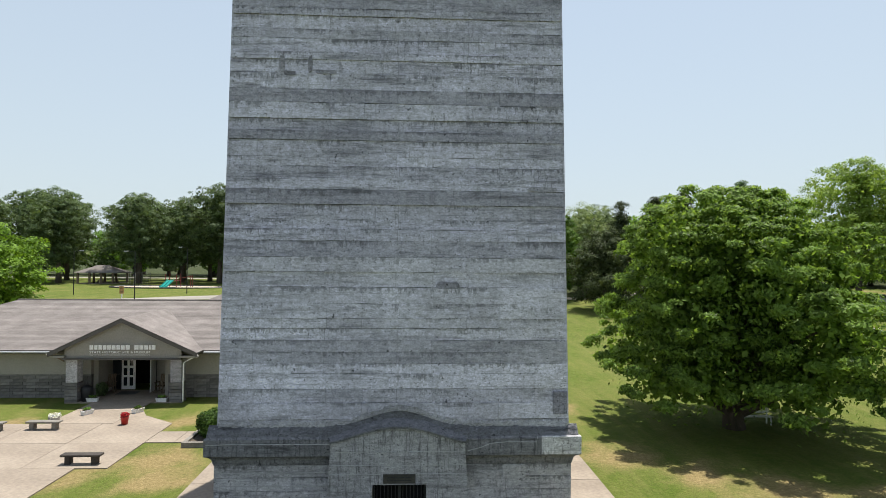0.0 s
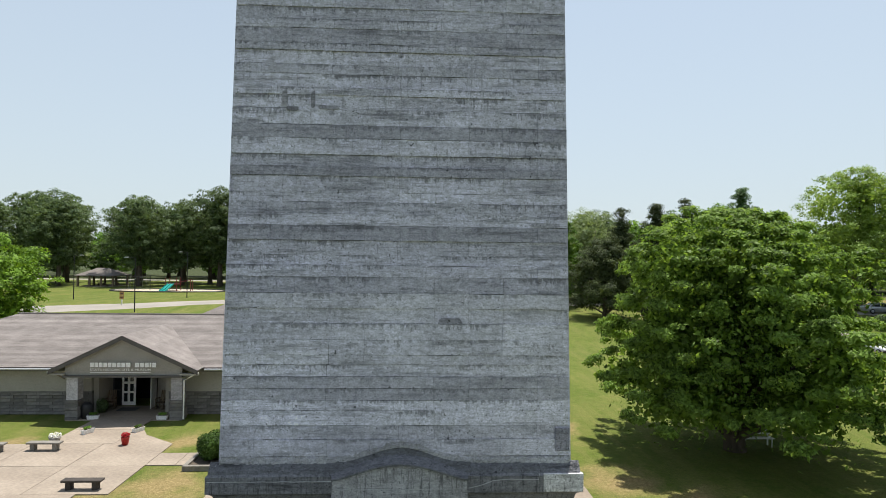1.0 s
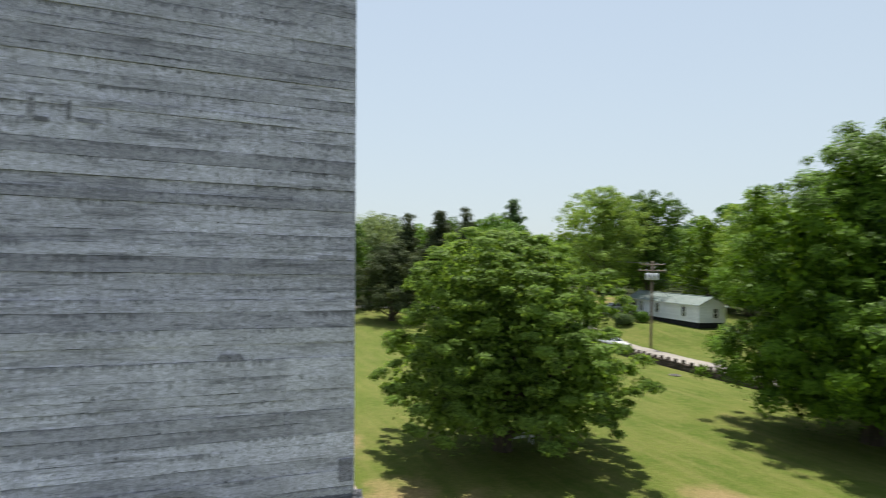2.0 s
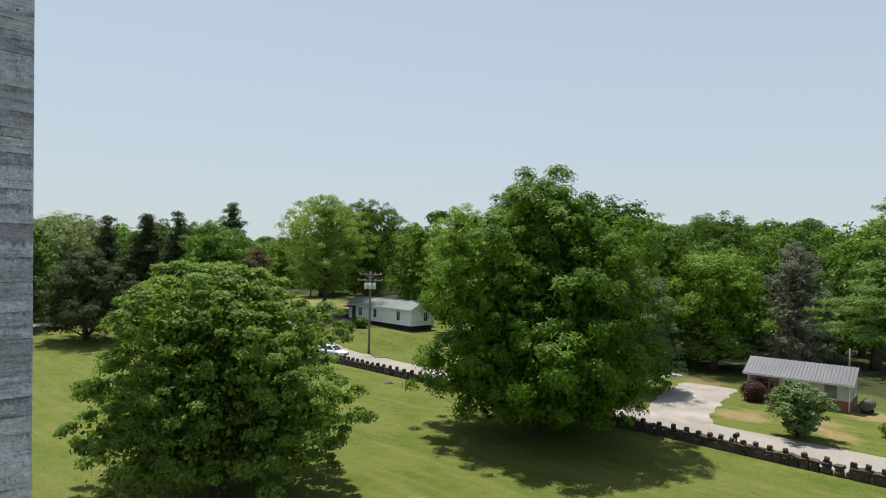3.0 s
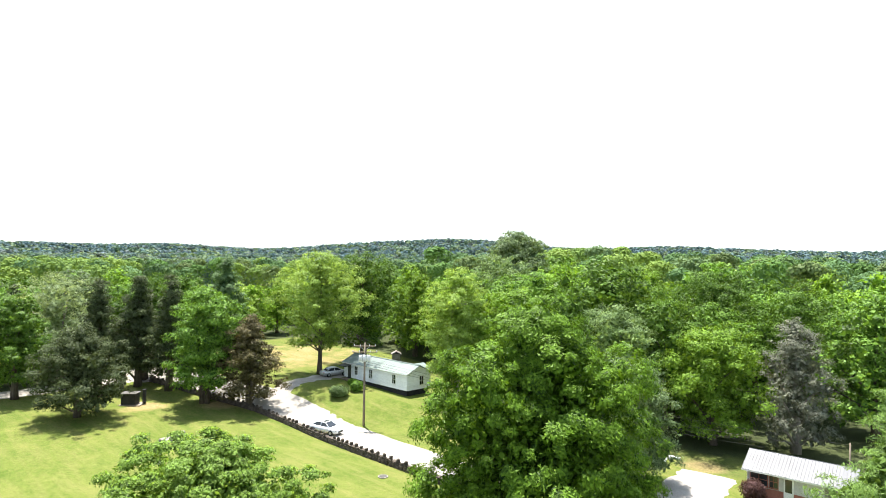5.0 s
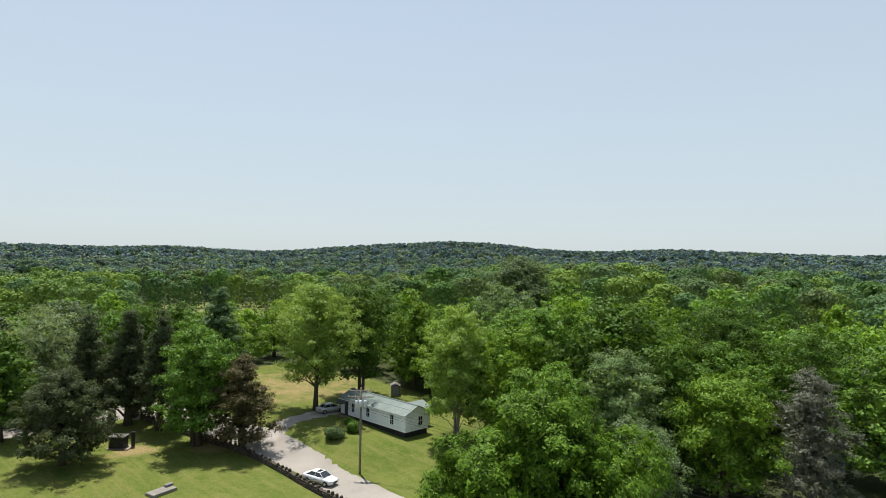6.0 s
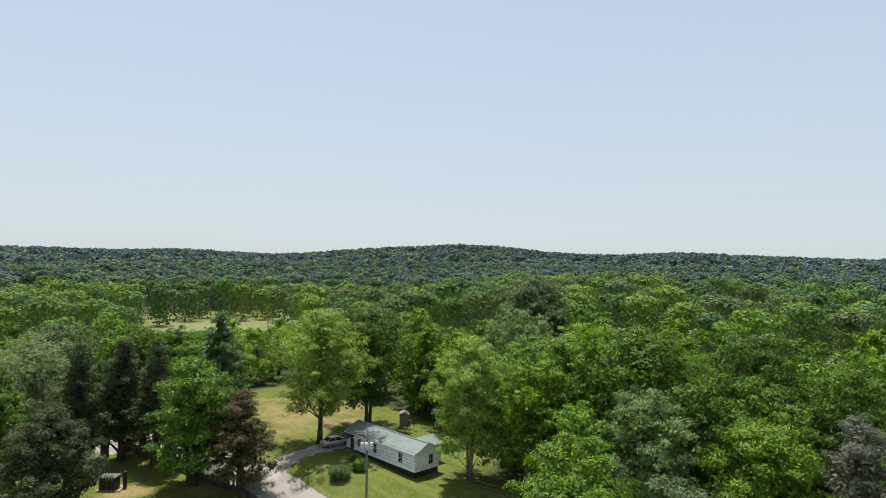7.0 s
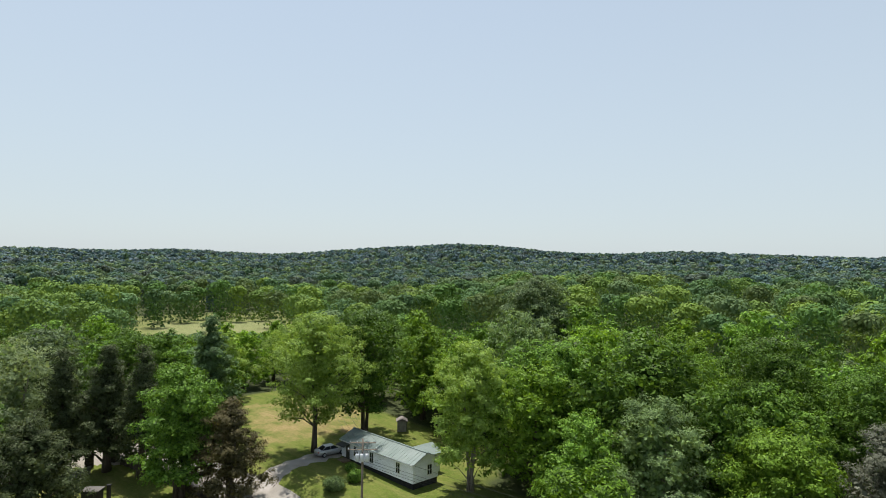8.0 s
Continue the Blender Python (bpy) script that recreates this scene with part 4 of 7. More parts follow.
        for k in range(6):
            me = box(B(), cx - 0.38 + rng.uniform(0, 0.015), cx + 0.38 - rng.uniform(0, 0.015), 13.25 + rng.uniform(0, 0.015), 14.01, 0.2 * k + 0.006, 0.2 * k + 0.194, 0.015)
            part("stone", me, M_STONE, col)
    # lettering: a row of plain bars, and the readable second line
    x = -18.55
    for k, w in enumerate((0.2, 0.2, 0.2, 0.2, 0.2, 0.22, 0.2, 0.22, 0.24, 0, 0.24, 0.22, 0.22, 0.1, 0.22)):
        if w:
            part("letter_bar", box(B(), x, x + w, PY + 0.04, PY + 0.07, 3.2, 3.46), M_WHITE, gab, "cream raised letter bar")
        x += (w or 0.16) + 0.055
    cu = bpy.data.curves.new("sign_text", "FONT")
    cu.body, cu.size, cu.extrude, cu.align_x = "STATE HISTORIC SITE & MUSEUM", 0.2, 0.01, "CENTER"
    tmp = new("lettering", cu)
    me = bpy.data.meshes.new_from_object(tmp.evaluated_get(bpy.context.evaluated_depsgraph_get()))
    bpy.data.objects.remove(tmp)
    wide = max(v.co.x for v in me.vertices) - min(v.co.x for v in me.vertices)
    me.transform(pose(-16.8, PY + 0.055, 2.98, 90) @ Matrix.Diagonal((3.5 / wide, 0.95, 1, 1)))
    me.materials.clear()
    me.materials.append(M_WHITE)
    part("lettering", me, M_WHITE, gab, "cream raised second line of the sign")
    part("letter_rule", box(B(), -18.55, -15.05, PY + 0.05, PY + 0.07, 2.87, 2.895), M_WHITE, gab)
    part("downspout", tube(B(), [(-12.3, 13.25, 2.86), (-12.75, 13.2, 2.62), (-13.12, 13.2, 2.4), (-13.14, 13.2, 0.1)], 0.045, 6), M_WHITE, root, "white downspout")
    part("downspout", tube(B(), [(-20.9, 13.25, 2.86), (-20.4, 13.25, 2.66), (-20.05, 13.2, 2.5)], 0.04, 6), M_WOOD, root)
    part("eave_lamp", box(B(), -21.1, -20.9, 13.2, 13.3, 2.86, 2.94, 0.01), M_WHITE, root, "small white floodlight")
    return root


build_museum()


def leaf_ball(rx, rz, n, leaf, seed):
    """A clipped shrub or flower head: many small leaves on a rounded form."""
    rng = np.random.default_rng(seed)
    d = rng.normal(size=(n, 3))
    d /= np.linalg.norm(d, axis=1, keepdims=True)
    r = rng.uniform(0.82, 1.04, (n, 1)) * (1 + 0.10 * np.sin(3 * d[:, :1] * 2 + 5 * d[:, 1:2]))
    c = d * r * np.array([rx, rx, rz]) + np.array([0, 0, rz * 0.95])
    return leaf_quads(c, d + rng.normal(size=(n, 3)) * 0.5 + np.array([0, 0, 0.3]), leaf, rng, 0.6)


def leaf_quads(c, nrm, size, rng, slim=0.5):
    """Mesh arrays of pointed leaves at c, facing nrm."""
    n = len(c)
    nrm = nrm / (np.linalg.norm(nrm, axis=1, keepdims=True) + 1e-9)
    t = rng.normal(size=(n, 3))
    u = np.cross(nrm, t)
    u /= np.linalg.norm(u, axis=1, keepdims=True) + 1e-9
    v = np.cross(nrm, u)
    s = size * rng.uniform(0.65, 1.35, (n, 1))
    fold = nrm * s * 0.16
    q = np.stack([c - u * s * 0.55, c - v * s * slim * 0.5 - fold, c + u * s * 0.55 - fold * 0.8, c + v * s * slim * 0.5 - fold], 1)
    return q.reshape(-1, 3)


def quads_mesh(name, arrays, material, extra=None):
    """A mesh from blocks of four corners each, with an optional list of (verts, faces) added."""
    co = np.concatenate(arrays) if arrays else np.zeros((0, 3))
    nq = len(co) // 4
    verts, loops, starts = [co], [np.arange(nq * 4)], [np.arange(nq) * 4]
    base, at = len(co), nq * 4
    for ev, ef in extra or []:
        ef = np.asarray(ef)
        verts.append(np.asarray(ev))
        loops.append((ef + base).ravel())
        starts.append(at + np.arange(len(ef)) * ef.shape[1])
        base += len(ev)
        at += ef.size
    co, lo, st = np.concatenate(verts), np.concatenate(loops), np.concatenate(starts)
    me = bpy.data.meshes.new(name)
    me.vertices.add(len(co))
    me.vertices.foreach_set("co", co.astype(np.float32).ravel())
    me.loops.add(len(lo))
    me.loops.foreach_set("vertex_index", lo.astype(np.int32))
    me.polygons.add(len(st))
    me.polygons.foreach_set("loop_start", st.astype(np.int32))
    me.update(calc_edges=True)
    me.validate()
    me.materials.append(material)
    return me


def mound(name, x, y, rx, rz, n, leaf, material, label, category, seed, z=None):
    root = thing(name, (x, y, land(x, y) if z is None else z), label, category)
    inside = leaf_ball(rx * 0.78, rz * 0.82, n // 2, leaf * 1.6, seed + 1) + np.array([0, 0, rz * 0.15])
    me = quads_mesh("foliage", [leaf_ball(rx, rz, n, leaf, seed), inside], material)
    part("foliage", me, material, root).matrix_parent_inverse = Matrix.Identity(4)
    rng = random.Random(seed)
    bm = B()
    for k in range(7):
        a = k * 0.9
        tube(bm, [(0.06 * math.cos(a), 0.06 * math.sin(a), -0.05), (rx * 0.35 * math.cos(a), rx * 0.35 * math.sin(a), rz * 0.7), (rx * 0.7 * math.cos(a), rx * 0.7 * math.sin(a), rz * rng.uniform(1.0, 1.4))], [0.05 * rx + 0.01, 0.03 * rx + 0.006, 0.01], 5)
    part("stems", bm, M_BARK, root).matrix_parent_inverse = Matrix.Identity(4)
    return root


# ---- trees ----
SHAPES = {
    "dome": lambda t: math.sqrt(max(0.0, 1 - ((t - 0.16) / 0.85) ** 2)) if t > 0.16 else 0.84 + t,
    "round": lambda t: math.sqrt(max(0.0, 1 - ((t - 0.45) / 0.56) ** 2)) ** 0.85,
    "broad": lambda t: (0.55 + 0.45 * sm(t / 0.55)) if t < 0.6 else math.sqrt(max(0.0, 1 - ((t - 0.6) / 0.41) ** 2)),
    "pyramid": lambda t: (0.82 + 0.18 * sm(t / 0.25)) * (1.0 if t < 0.46 else max(0.12, 1 - ((t - 0.46) / 0.58) ** 1.35)),
    "cone": lambda t: max(0.05, (1 - t) ** 0.8) * (0.75 + 0.25 * sm(t / 0.15)),
    "spire": lambda t: max(0.06, 1 - t ** 2.8) * (0.7 + 0.3 * sm(t / 0.2)),
}


def crown_arrays(seed, height, radius, low, shape, clumps, leaves, leaf, clump=0.12, flat=0.6, droop=0.0, slim=0.5, lobes=0.2, layers=0, core=0.46, masses=0, bulk=1.0, lean=(0, 0)):
    """Leaf and core arrays of a crown at the origin: boughs spread over the outline, sprays of leaves over each bough."""
    rng = np.random.default_rng(seed)
    prof = SHAPES[shape]
    span = height - low
    ts = np.linspace(0.02, 0.98 if shape in ("cone", "spire") else 0.94, 80)
    w = np.array([prof(t) for t in ts]) + 0.15
    cdf = np.cumsum(w) / w.sum()
    nl = masses or max(20, clumps // 6)
    i = np.arange(nl)
    t = np.interp((i + 0.5 + rng.uniform(-0.4, 0.4, nl)) / nl, cdf, ts)
    if layers:
        t = np.clip((np.round(t * layers) + rng.uniform(-0.08, 0.08, nl)) / layers, 0.02, 0.97)
    a = i * 2.39996 + rng.uniform(-0.45, 0.45, nl)
    rad = np.array([prof(float(v)) for v in t])
    big = radius * bulk * rng.uniform(0.21, 0.40, nl) * np.clip(0.42 + 0.62 * rad, 0.3, 1.0)
    rr = np.maximum(0.0, radius * rad * (1 + lobes * rng.uniform(-1.0, 0.7, nl)) - big * 0.9 - radius * clump * 0.5)
    rr = np.where(t > 0.86, rr * np.sqrt(rng.random(nl)), rr)
    z = np.clip(low + t * span, low + big * 0.5, height - big * rng.uniform(0.6, 1.0, nl))
    cen = np.stack([rr * np.cos(a), rr * np.sin(a), z], 1)
    # boughs up the axis, so that the leader carries leaves to its tip
    ta = np.linspace(0.25, 0.98 if shape in ("cone", "spire") else 0.9, 16)
    ra = radius * np.clip(np.array([prof(float(v)) for v in ta]) * 0.5, 0.09 if shape in ("cone", "spire") else 0.16, 0.34)
    za = np.minimum(low + ta * span, height - ra * 0.8)
    cen = np.concatenate([cen, np.stack([rng.uniform(-0.3, 0.3, 16) * ra, rng.uniform(-0.3, 0.3, 16) * ra, za], 1)])
    big, a, nl = np.concatenate([big, ra]), np.concatenate([a, rng.uniform(0, 6.28, 16)]), nl + 16
    cen[:, 2] *= 1 + (cen[:, 0] * lean[0] + cen[:, 1] * lean[1]) / radius * np.clip(cen[:, 2] / height, 0, 1)
    tall = 0.45 if layers else 0.78
    squash = np.array([1, 1, tall])
    # sprays on the outside of the boughs
    each = np.maximum(5, np.round(clumps * 1.5 * big ** 2 / (big ** 2).sum())).astype(int)
    who = np.repeat(np.arange(nl), each)
    k = len(who)
    num = np.concatenate([np.arange(e) for e in each])
    dz = 1 - 1.3 * (num + 0.5) / each[who]
    turn = num * 2.39996 + rng.uniform(0, 6.28, nl)[who]
    ds = np.sqrt(1 - dz ** 2)
    d = np.stack([ds * np.cos(turn), ds * np.sin(turn), dz], 1) + rng.normal(size=(k, 3)) * 0.16
    d /= np.linalg.norm(d, axis=1, keepdims=True)
    spray = cen[who] + d * (big[who] * rng.uniform(0.82, 1.14, k))[:, None] * squash
    gap = np.linalg.norm((spray[:, None, :] - cen[None]) / squash, axis=2) / big[None]
    gap[np.arange(k), who] = 9.0
    keep = np.flatnonzero((gap.min(1) > 0.8) & (spray[:, 2] > low * 0.7))
    spray, d0 = spray[keep], d[keep]
    m = len(keep)
    rc = radius * clump * rng.uniform(0.55, 1.4, m)
    per = np.maximum(4, (leaves * 0.84 * rc ** 2 / (rc ** 2).sum()).astype(int))
    own = np.repeat(np.arange(m), per)
    n = len(own)
    d = rng.normal(size=(n, 3)) + d0[own] * 0.4 + np.array([0, 0, 0.5])
    d /= np.linalg.norm(d, axis=1, keepdims=True)
    pos = spray[own] + d * (rc[own] * rng.uniform(0.3, 1.12, n))[:, None] * np.array([1, 1, flat])
    nrm = d * 0.55 + d0[own] * 0.5 + rng.normal(size=(n, 3)) * 0.4 + np.array([0, 0, 0.4])
    if droop:
        nrm = nrm + d0[own] * droop
    # leaves within the boughs
    f = int(leaves * 0.16)
    own = rng.choice(nl, f, p=big ** 2 / (big ** 2).sum())
    d = rng.normal(size=(f, 3)) + np.array([0, 0, 0.4])
    d /= np.linalg.norm(d, axis=1, keepdims=True)
    deep = rng.uniform(core, 1.0, f)
    pos = np.concatenate([pos, cen[own] + d * (big[own] * deep)[:, None] * squash])
    nrm = np.concatenate([nrm, d + rng.normal(size=(f, 3)) * 0.35])
    # enlarged leaves and leaf clusters deep inside the crown, added to block light
    f = int(leaves * 0.2)
    own = rng.choice(nl, f, p=big ** 2 / (big ** 2).sum())
    d = rng.normal(size=(f, 3))
    d /= np.linalg.norm(d, axis=1, keepdims=True)
    inner = cen[own] + d * (big[own] * rng.uniform(0.1, 0.62, f))[:, None] * squash
    h = 0 if layers else int(leaves * 0.05)
    th = rng.uniform(0.06, 0.8, h)
    ah, rh = rng.uniform(0, 2 * np.pi, h), radius * np.array([prof(float(v)) for v in th]) * np.sqrt(rng.random(h)) * 0.62
    inner = np.concatenate([inner, np.stack([rh * np.cos(ah), rh * np.sin(ah), low + th * span], 1)])
    quads = np.concatenate([leaf_quads(pos, nrm, leaf, rng, slim), leaf_quads(inner, rng.normal(size=(len(inner), 3)) + np.array([0, 0, 0.5]), leaf * 1.55, rng, 0.8)])
    return quads, [], cen, big


def trunk_mesh(seed, height, radius, low, girth, cen, limbs=9, stems=1, reach=0.75, bark=None):
    rng = random.Random(seed)
    bm = B()
    for s in range(stems):
        lean = Vector((rng.uniform(-1, 1), rng.uniform(-1, 1), 0)) * (radius * (0.05 if stems == 1 else 0.22))
        foot = Vector((0, 0, 0)) if stems == 1 else lean.normalized() * girth * 0.9
        top = max(low + (height - low) * reach, low + 0.5)
        pts = [foot + lean * (k / 6) ** 1.4 + Vector((rng.uniform(-1, 1), rng.uniform(-1, 1), 0)) * girth * 0.25 * (k > 0) + Vector((0, 0, -0.15 + (top + 0.15) * k / 6)) for k in range(7)]
        g = girth / (stems ** 0.5)
        tube(bm, pts, [g * 1.45, g * 1.02, g * 0.86, g * 0.7, g * 0.52, g * 0.34, g * 0.14], 9)
        picks = rng.sample(range(len(cen)), min(limbs, len(cen)))
        for k in picks:
            c = Vector(cen[k])
            z0 = min(max(low * 0.8, c.z - (Vector((c.x, c.y, 0)).length) * 0.75), top * 0.9)
            j = min(5, max(0, int((z0 + 0.15) / (top + 0.15) * 6)))
            st = pts[j].lerp(pts[j + 1], 0.4)
            mid = st.lerp(c, 0.5) + Vector((0, 0, radius * 0.06))
            gg = g * max(0.16, 0.5 * (1 - st.z / (height + 1)))
            tube(bm, [st, mid, c], [gg, gg * 0.6, gg * 0.2], 5, False)
    return mesh_of(bm, "trunk", bark or M_BARK, True)


def tree(name, x, y, height, radius, low, shape, material, label, seed, clumps=60, leaves=9000, leaf=0.4, girth=None, bark=None, stems=1, limbs=9, turn=0, group="", **kw):
    root = thing(name, (0, 0, 0), label, "tree", group)
    quads, extra, cen, rc = crown_arrays(seed, height, radius, low, shape, clumps, leaves, leaf, **kw)
    part("trunk", trunk_mesh(seed, height, radius, low, girth or 0.028 * height, cen, limbs, stems, bark=bark), None, root)
    part("crown", quads_mesh("crown", [quads], material, extra), material, root)
    root.matrix_basis = pose(x, y, land(x, y), 0, 0, turn)
    return root


# the two great lawn trees
tree("maple_tree", 17.4, 7.3, 12.6, 7.6, 1.3, "dome", L_MAPLE, "broad low-branching green maple on the lawn", 21, clumps=1000, leaves=125000, leaf=0.195, girth=0.42, limbs=34, clump=0.066, flat=0.5, lobes=0.26, masses=46, bulk=1.1, core=0.5, lean=(-0.06, 0.03))
tree("hickory_tree", 40.5, 1.3, 19.8, 9.8, 1.0, "pyramid", L_HICKORY, "tall dense dark green hickory beside the lane", 22, clumps=900, leaves=125000, leaf=0.27, girth=0.5, limbs=30, clump=0.082, flat=0.75, droop=0.5, slim=0.4, lobes=0.28, masses=38, bulk=1.2, core=0.55)

# trees round the lane and the houses: x, y, height, crown radius, crown foot, shape, leaves, label, seed, bark, stems, options
LOW = dict(clumps=150, leaves=15000, leaf=0.32, clump=0.125)
ROUND_THE_LANE = [
    ("cedar_tree", 29.1, 65.6, 12.2, 6.7, 0.9, "pyramid", L_CEDAR, "broad dark olive cedar on the lawn", 31, M_BARK, 1, dict(clumps=130, leaves=20000, leaf=0.30, clump=0.136, slim=0.35, limbs=20)),
    ("cedar_tree", 41.3, 77.2, 17.2, 5.2, 2.0, "spire", L_CEDAR, "tall dark cedar with bare lower trunk", 32, M_BARK, 1, dict(clumps=110, leaves=16000, leaf=0.32, clump=0.152, slim=0.35, limbs=18)),
    ("cedar_tree", 43.8, 71.6, 17.8, 4.4, 1.5, "spire", L_CEDAR, "narrow dark conifer behind the lane", 33, M_BARK, 1, dict(clumps=80, leaves=10500, leaf=0.32, clump=0.176, slim=0.35)),
    ("cedar_tree", 36.5, 80.5, 16.8, 4.3, 1.5, "spire", L_CEDAR, "slim dark conifer at the wood's edge", 34, M_BARK, 1, dict(clumps=80, leaves=10500, leaf=0.32, clump=0.176, slim=0.35)),
    ("cedar_tree", 48.6, 56.2, 13.8, 5.4, 0.9, "pyramid", L_RUST, "rust-brown cedar beside the lane", 35, M_BARK, 2, dict(clumps=110, leaves=16000, leaf=0.30, clump=0.152, slim=0.35)),
    ("locust_tree", 44.8, 62.0, 16.6, 6.6, 1.7, "round", L_MID, "full green tree beside the lane", 36, M_BARK, 2, dict(clumps=110, leaves=17500, leaf=0.35, clump=0.176)),
    ("pine_tree", 57.0, 79.0, 18.6, 5.4, 3.0, "spire", L_PINE, "tall feathery pale green pine", 37, M_BARK, 1, dict(clumps=90, leaves=12000, leaf=0.42, clump=0.136, slim=0.25)),
    ("elm_tree", 64.8, 61.3, 20.6, 8.7, 3.8, "broad", L_LIGHT, "light green spreading elm beside the white house", 38, M_BARK, 1, dict(clumps=170, leaves=21500, leaf=0.30, clump=0.120, girth=0.36, limbs=24)),
    ("elm_tree", 76.0, 63.2, 20.8, 8.3, 2.6, "broad", L_MID, "dark many-stemmed tree behind the white house", 39, M_BARK, 3, dict(clumps=150, leaves=20000, leaf=0.32, clump=0.128, girth=0.45)),
    ("ash_tree", 71.3, 36.0, 19.2, 6.3, 2.5, "round", L_LIGHT, "light green many-stemmed tree shading the white house", 40, M_PALEBARK, 3, dict(clumps=160, leaves=20000, leaf=0.29, clump=0.136, girth=0.3)),
    ("willow_tree", 77.0, 13.5, 16.8, 7.2, 1.5, "round", L_SILVER, "grey-green shaggy tree by the wood", 41, M_PALEBARK, 2, dict(clumps=120, leaves=18500, leaf=0.35, clump=0.144, slim=0.3)),
    ("willow_tree", 61.8, 3.0, 12.4, 5.0, 0.4, "round", L_DARK, "low grey-green tree by the gravel lot", 42, M_PALEBARK, 3, dict(clumps=80, leaves=12000, leaf=0.30, clump=0.176, slim=0.35)),
    ("locust_tree", 81.0, 2.0, 14.6, 7.4, 1.4, "round", L_YELLOW, "bright yellow-green tree behind the gravel lot", 43, M_BARK, 1, dict(clumps=110, leaves=17500, leaf=0.35, clump=0.168)),
    ("dead_cedar_tree", 84.5, -6.4, 16.8, 6.0, 0.8, "pyramid", L_GREY, "grey half-dead cedar in the wood", 44, M_PALEBARK, 1, dict(clumps=100, leaves=13500, leaf=0.30, clump=0.144, slim=0.2, limbs=30)),
    ("pine_tree", 38.8, -22.0, 19.5, 4.9, 9.0, "cone", L_TIERS, "green pine with tiered drooping branches", 45, M_BARK, 1, dict(clumps=330, leaves=40500, leaf=0.25, clump=0.13, flat=0.28, slim=0.16, layers=10, masses=70, core=0.2, limbs=40)),
    ("ash_tree", 33.0, 90.5, 17.5, 8.0, 2.2, "round", L_PALELEAF, "pale thin-leaved tree at the wood's edge", 46, M_PALEBARK, 2, dict(clumps=80, leaves=9000, leaf=0.35, clump=0.160, slim=0.35)),
    ("ash_tree", 25.5, 80.5, 15.0, 5.4, 1.5, "round", L_MID, "green tree at the lane's far side", 47, M_BARK, 1, dict(clumps=90, leaves=12000, leaf=0.35)),
    ("maple_tree", -38.5, 33.5, 11.8, 6.3, 1.5, "round", L_YELLOW, "bright green young maple behind the visitor centre", 48, M_BARK, 1, dict(clumps=120, leaves=17500, leaf=0.30, clump=0.160)),
    ("walnut_tree", 62.0, 86.0, 12.0, 5.2, 1.1, "round", L_MID, "green tree at the meadow's edge", 50, M_BARK, 1, dict(clumps=70, leaves=8000, leaf=0.38)),
    ("walnut_tree", 70.5, 101.0, 13.5, 5.6, 1.1, "round", L_LIGHT, "light green tree beyond the meadow", 51, M_BARK, 1, dict(clumps=70, leaves=8000, leaf=0.38)),
    ("walnut_tree", 55.5, 92.0, 15.5, 6.0, 1.5, "broad", L_MID, "green tree behind the pale pine", 52, M_BARK, 1, dict(clumps=70, leaves=8000, leaf=0.38)),
    ("locust_tree", 94.5, 19.5, 20.6, 8.6, 3.0, "broad", L_YELLOW, "broad bright green tree rising above the wood", 53, M_BARK, 2, dict(clumps=170, leaves=21500, leaf=0.30, clump=0.13)),
    ("locust_tree", 107.0, 10.5, 21.6, 8.8, 3.0, "broad", L_MID, "tall broad green tree in the wood", 54, M_BARK, 2, dict(clumps=170, leaves=21500, leaf=0.30, clump=0.13)),
    ("locust_tree", 101.5, -3.0, 19.4, 7.6, 2.5, "broad", L_MID, "full green tree behind the grey cedar", 55, M_BARK, 1, dict(clumps=150, leaves=18500, leaf=0.30, clump=0.13)),
    ("ash_tree", 84.5, 29.0, 19.2, 6.6, 2.5, "round", L_MID, "full green tree beside the pale ash", 56, M_BARK, 2, dict(clumps=140, leaves=17500, leaf=0.30, clump=0.13)),
    ("oak_tree", 111.0, 53.5, 26.5, 7.8, 6.0, "broad", L_DARK, "tall dark oak above the wood", 49, M_BARK, 1, dict(clumps=260, leaves=32000, leaf=0.42, clump=0.176)),
]
for kind, x, y, hgt, rad, low, shape, lm, label, seed, bark, stems, opt in ROUND_THE_LANE:
    tree(kind, x, y, hgt, rad, low, shape, lm, label, seed, bark=bark, stems=stems, **{**LOW, **opt})

# park oaks behind the picnic ground
oaks = [tree("oak_tree", 0, 0, 21.0, 8.4, 4.2, "broad", L_DARK, "tall dark park oak with a clear trunk", 60 + k, clumps=170, leaves=13000, leaf=0.42, clump=0.13, girth=0.5, group="park oaks") for k in range(3)]
spots = [(-104, 131), (-87, 132), (-74, 146), (-60, 140), (-49, 136), (-37, 134), (-120, 126), (-26, 140), (-96, 152), (-14, 138), (-66, 158), (-135, 138), (-45, 156), (-110, 158), (-152, 130), (-30, 160), (-82, 166), (-92, 141), (-56, 150), (-68, 133), (-114, 140), (-43, 146)]
for k, (x, y) in enumerate(spots):
    s = 0.96 + 0.26 * random.random()
    m = pose(x, y, land(x, y), 0, 0, random.uniform(0, 360))
    if k < 3:
        oaks[k].matrix_basis = m
    else:
        copy_thing(oaks[k % 3], m @ Matrix.Diagonal((s, s, s, 1)))

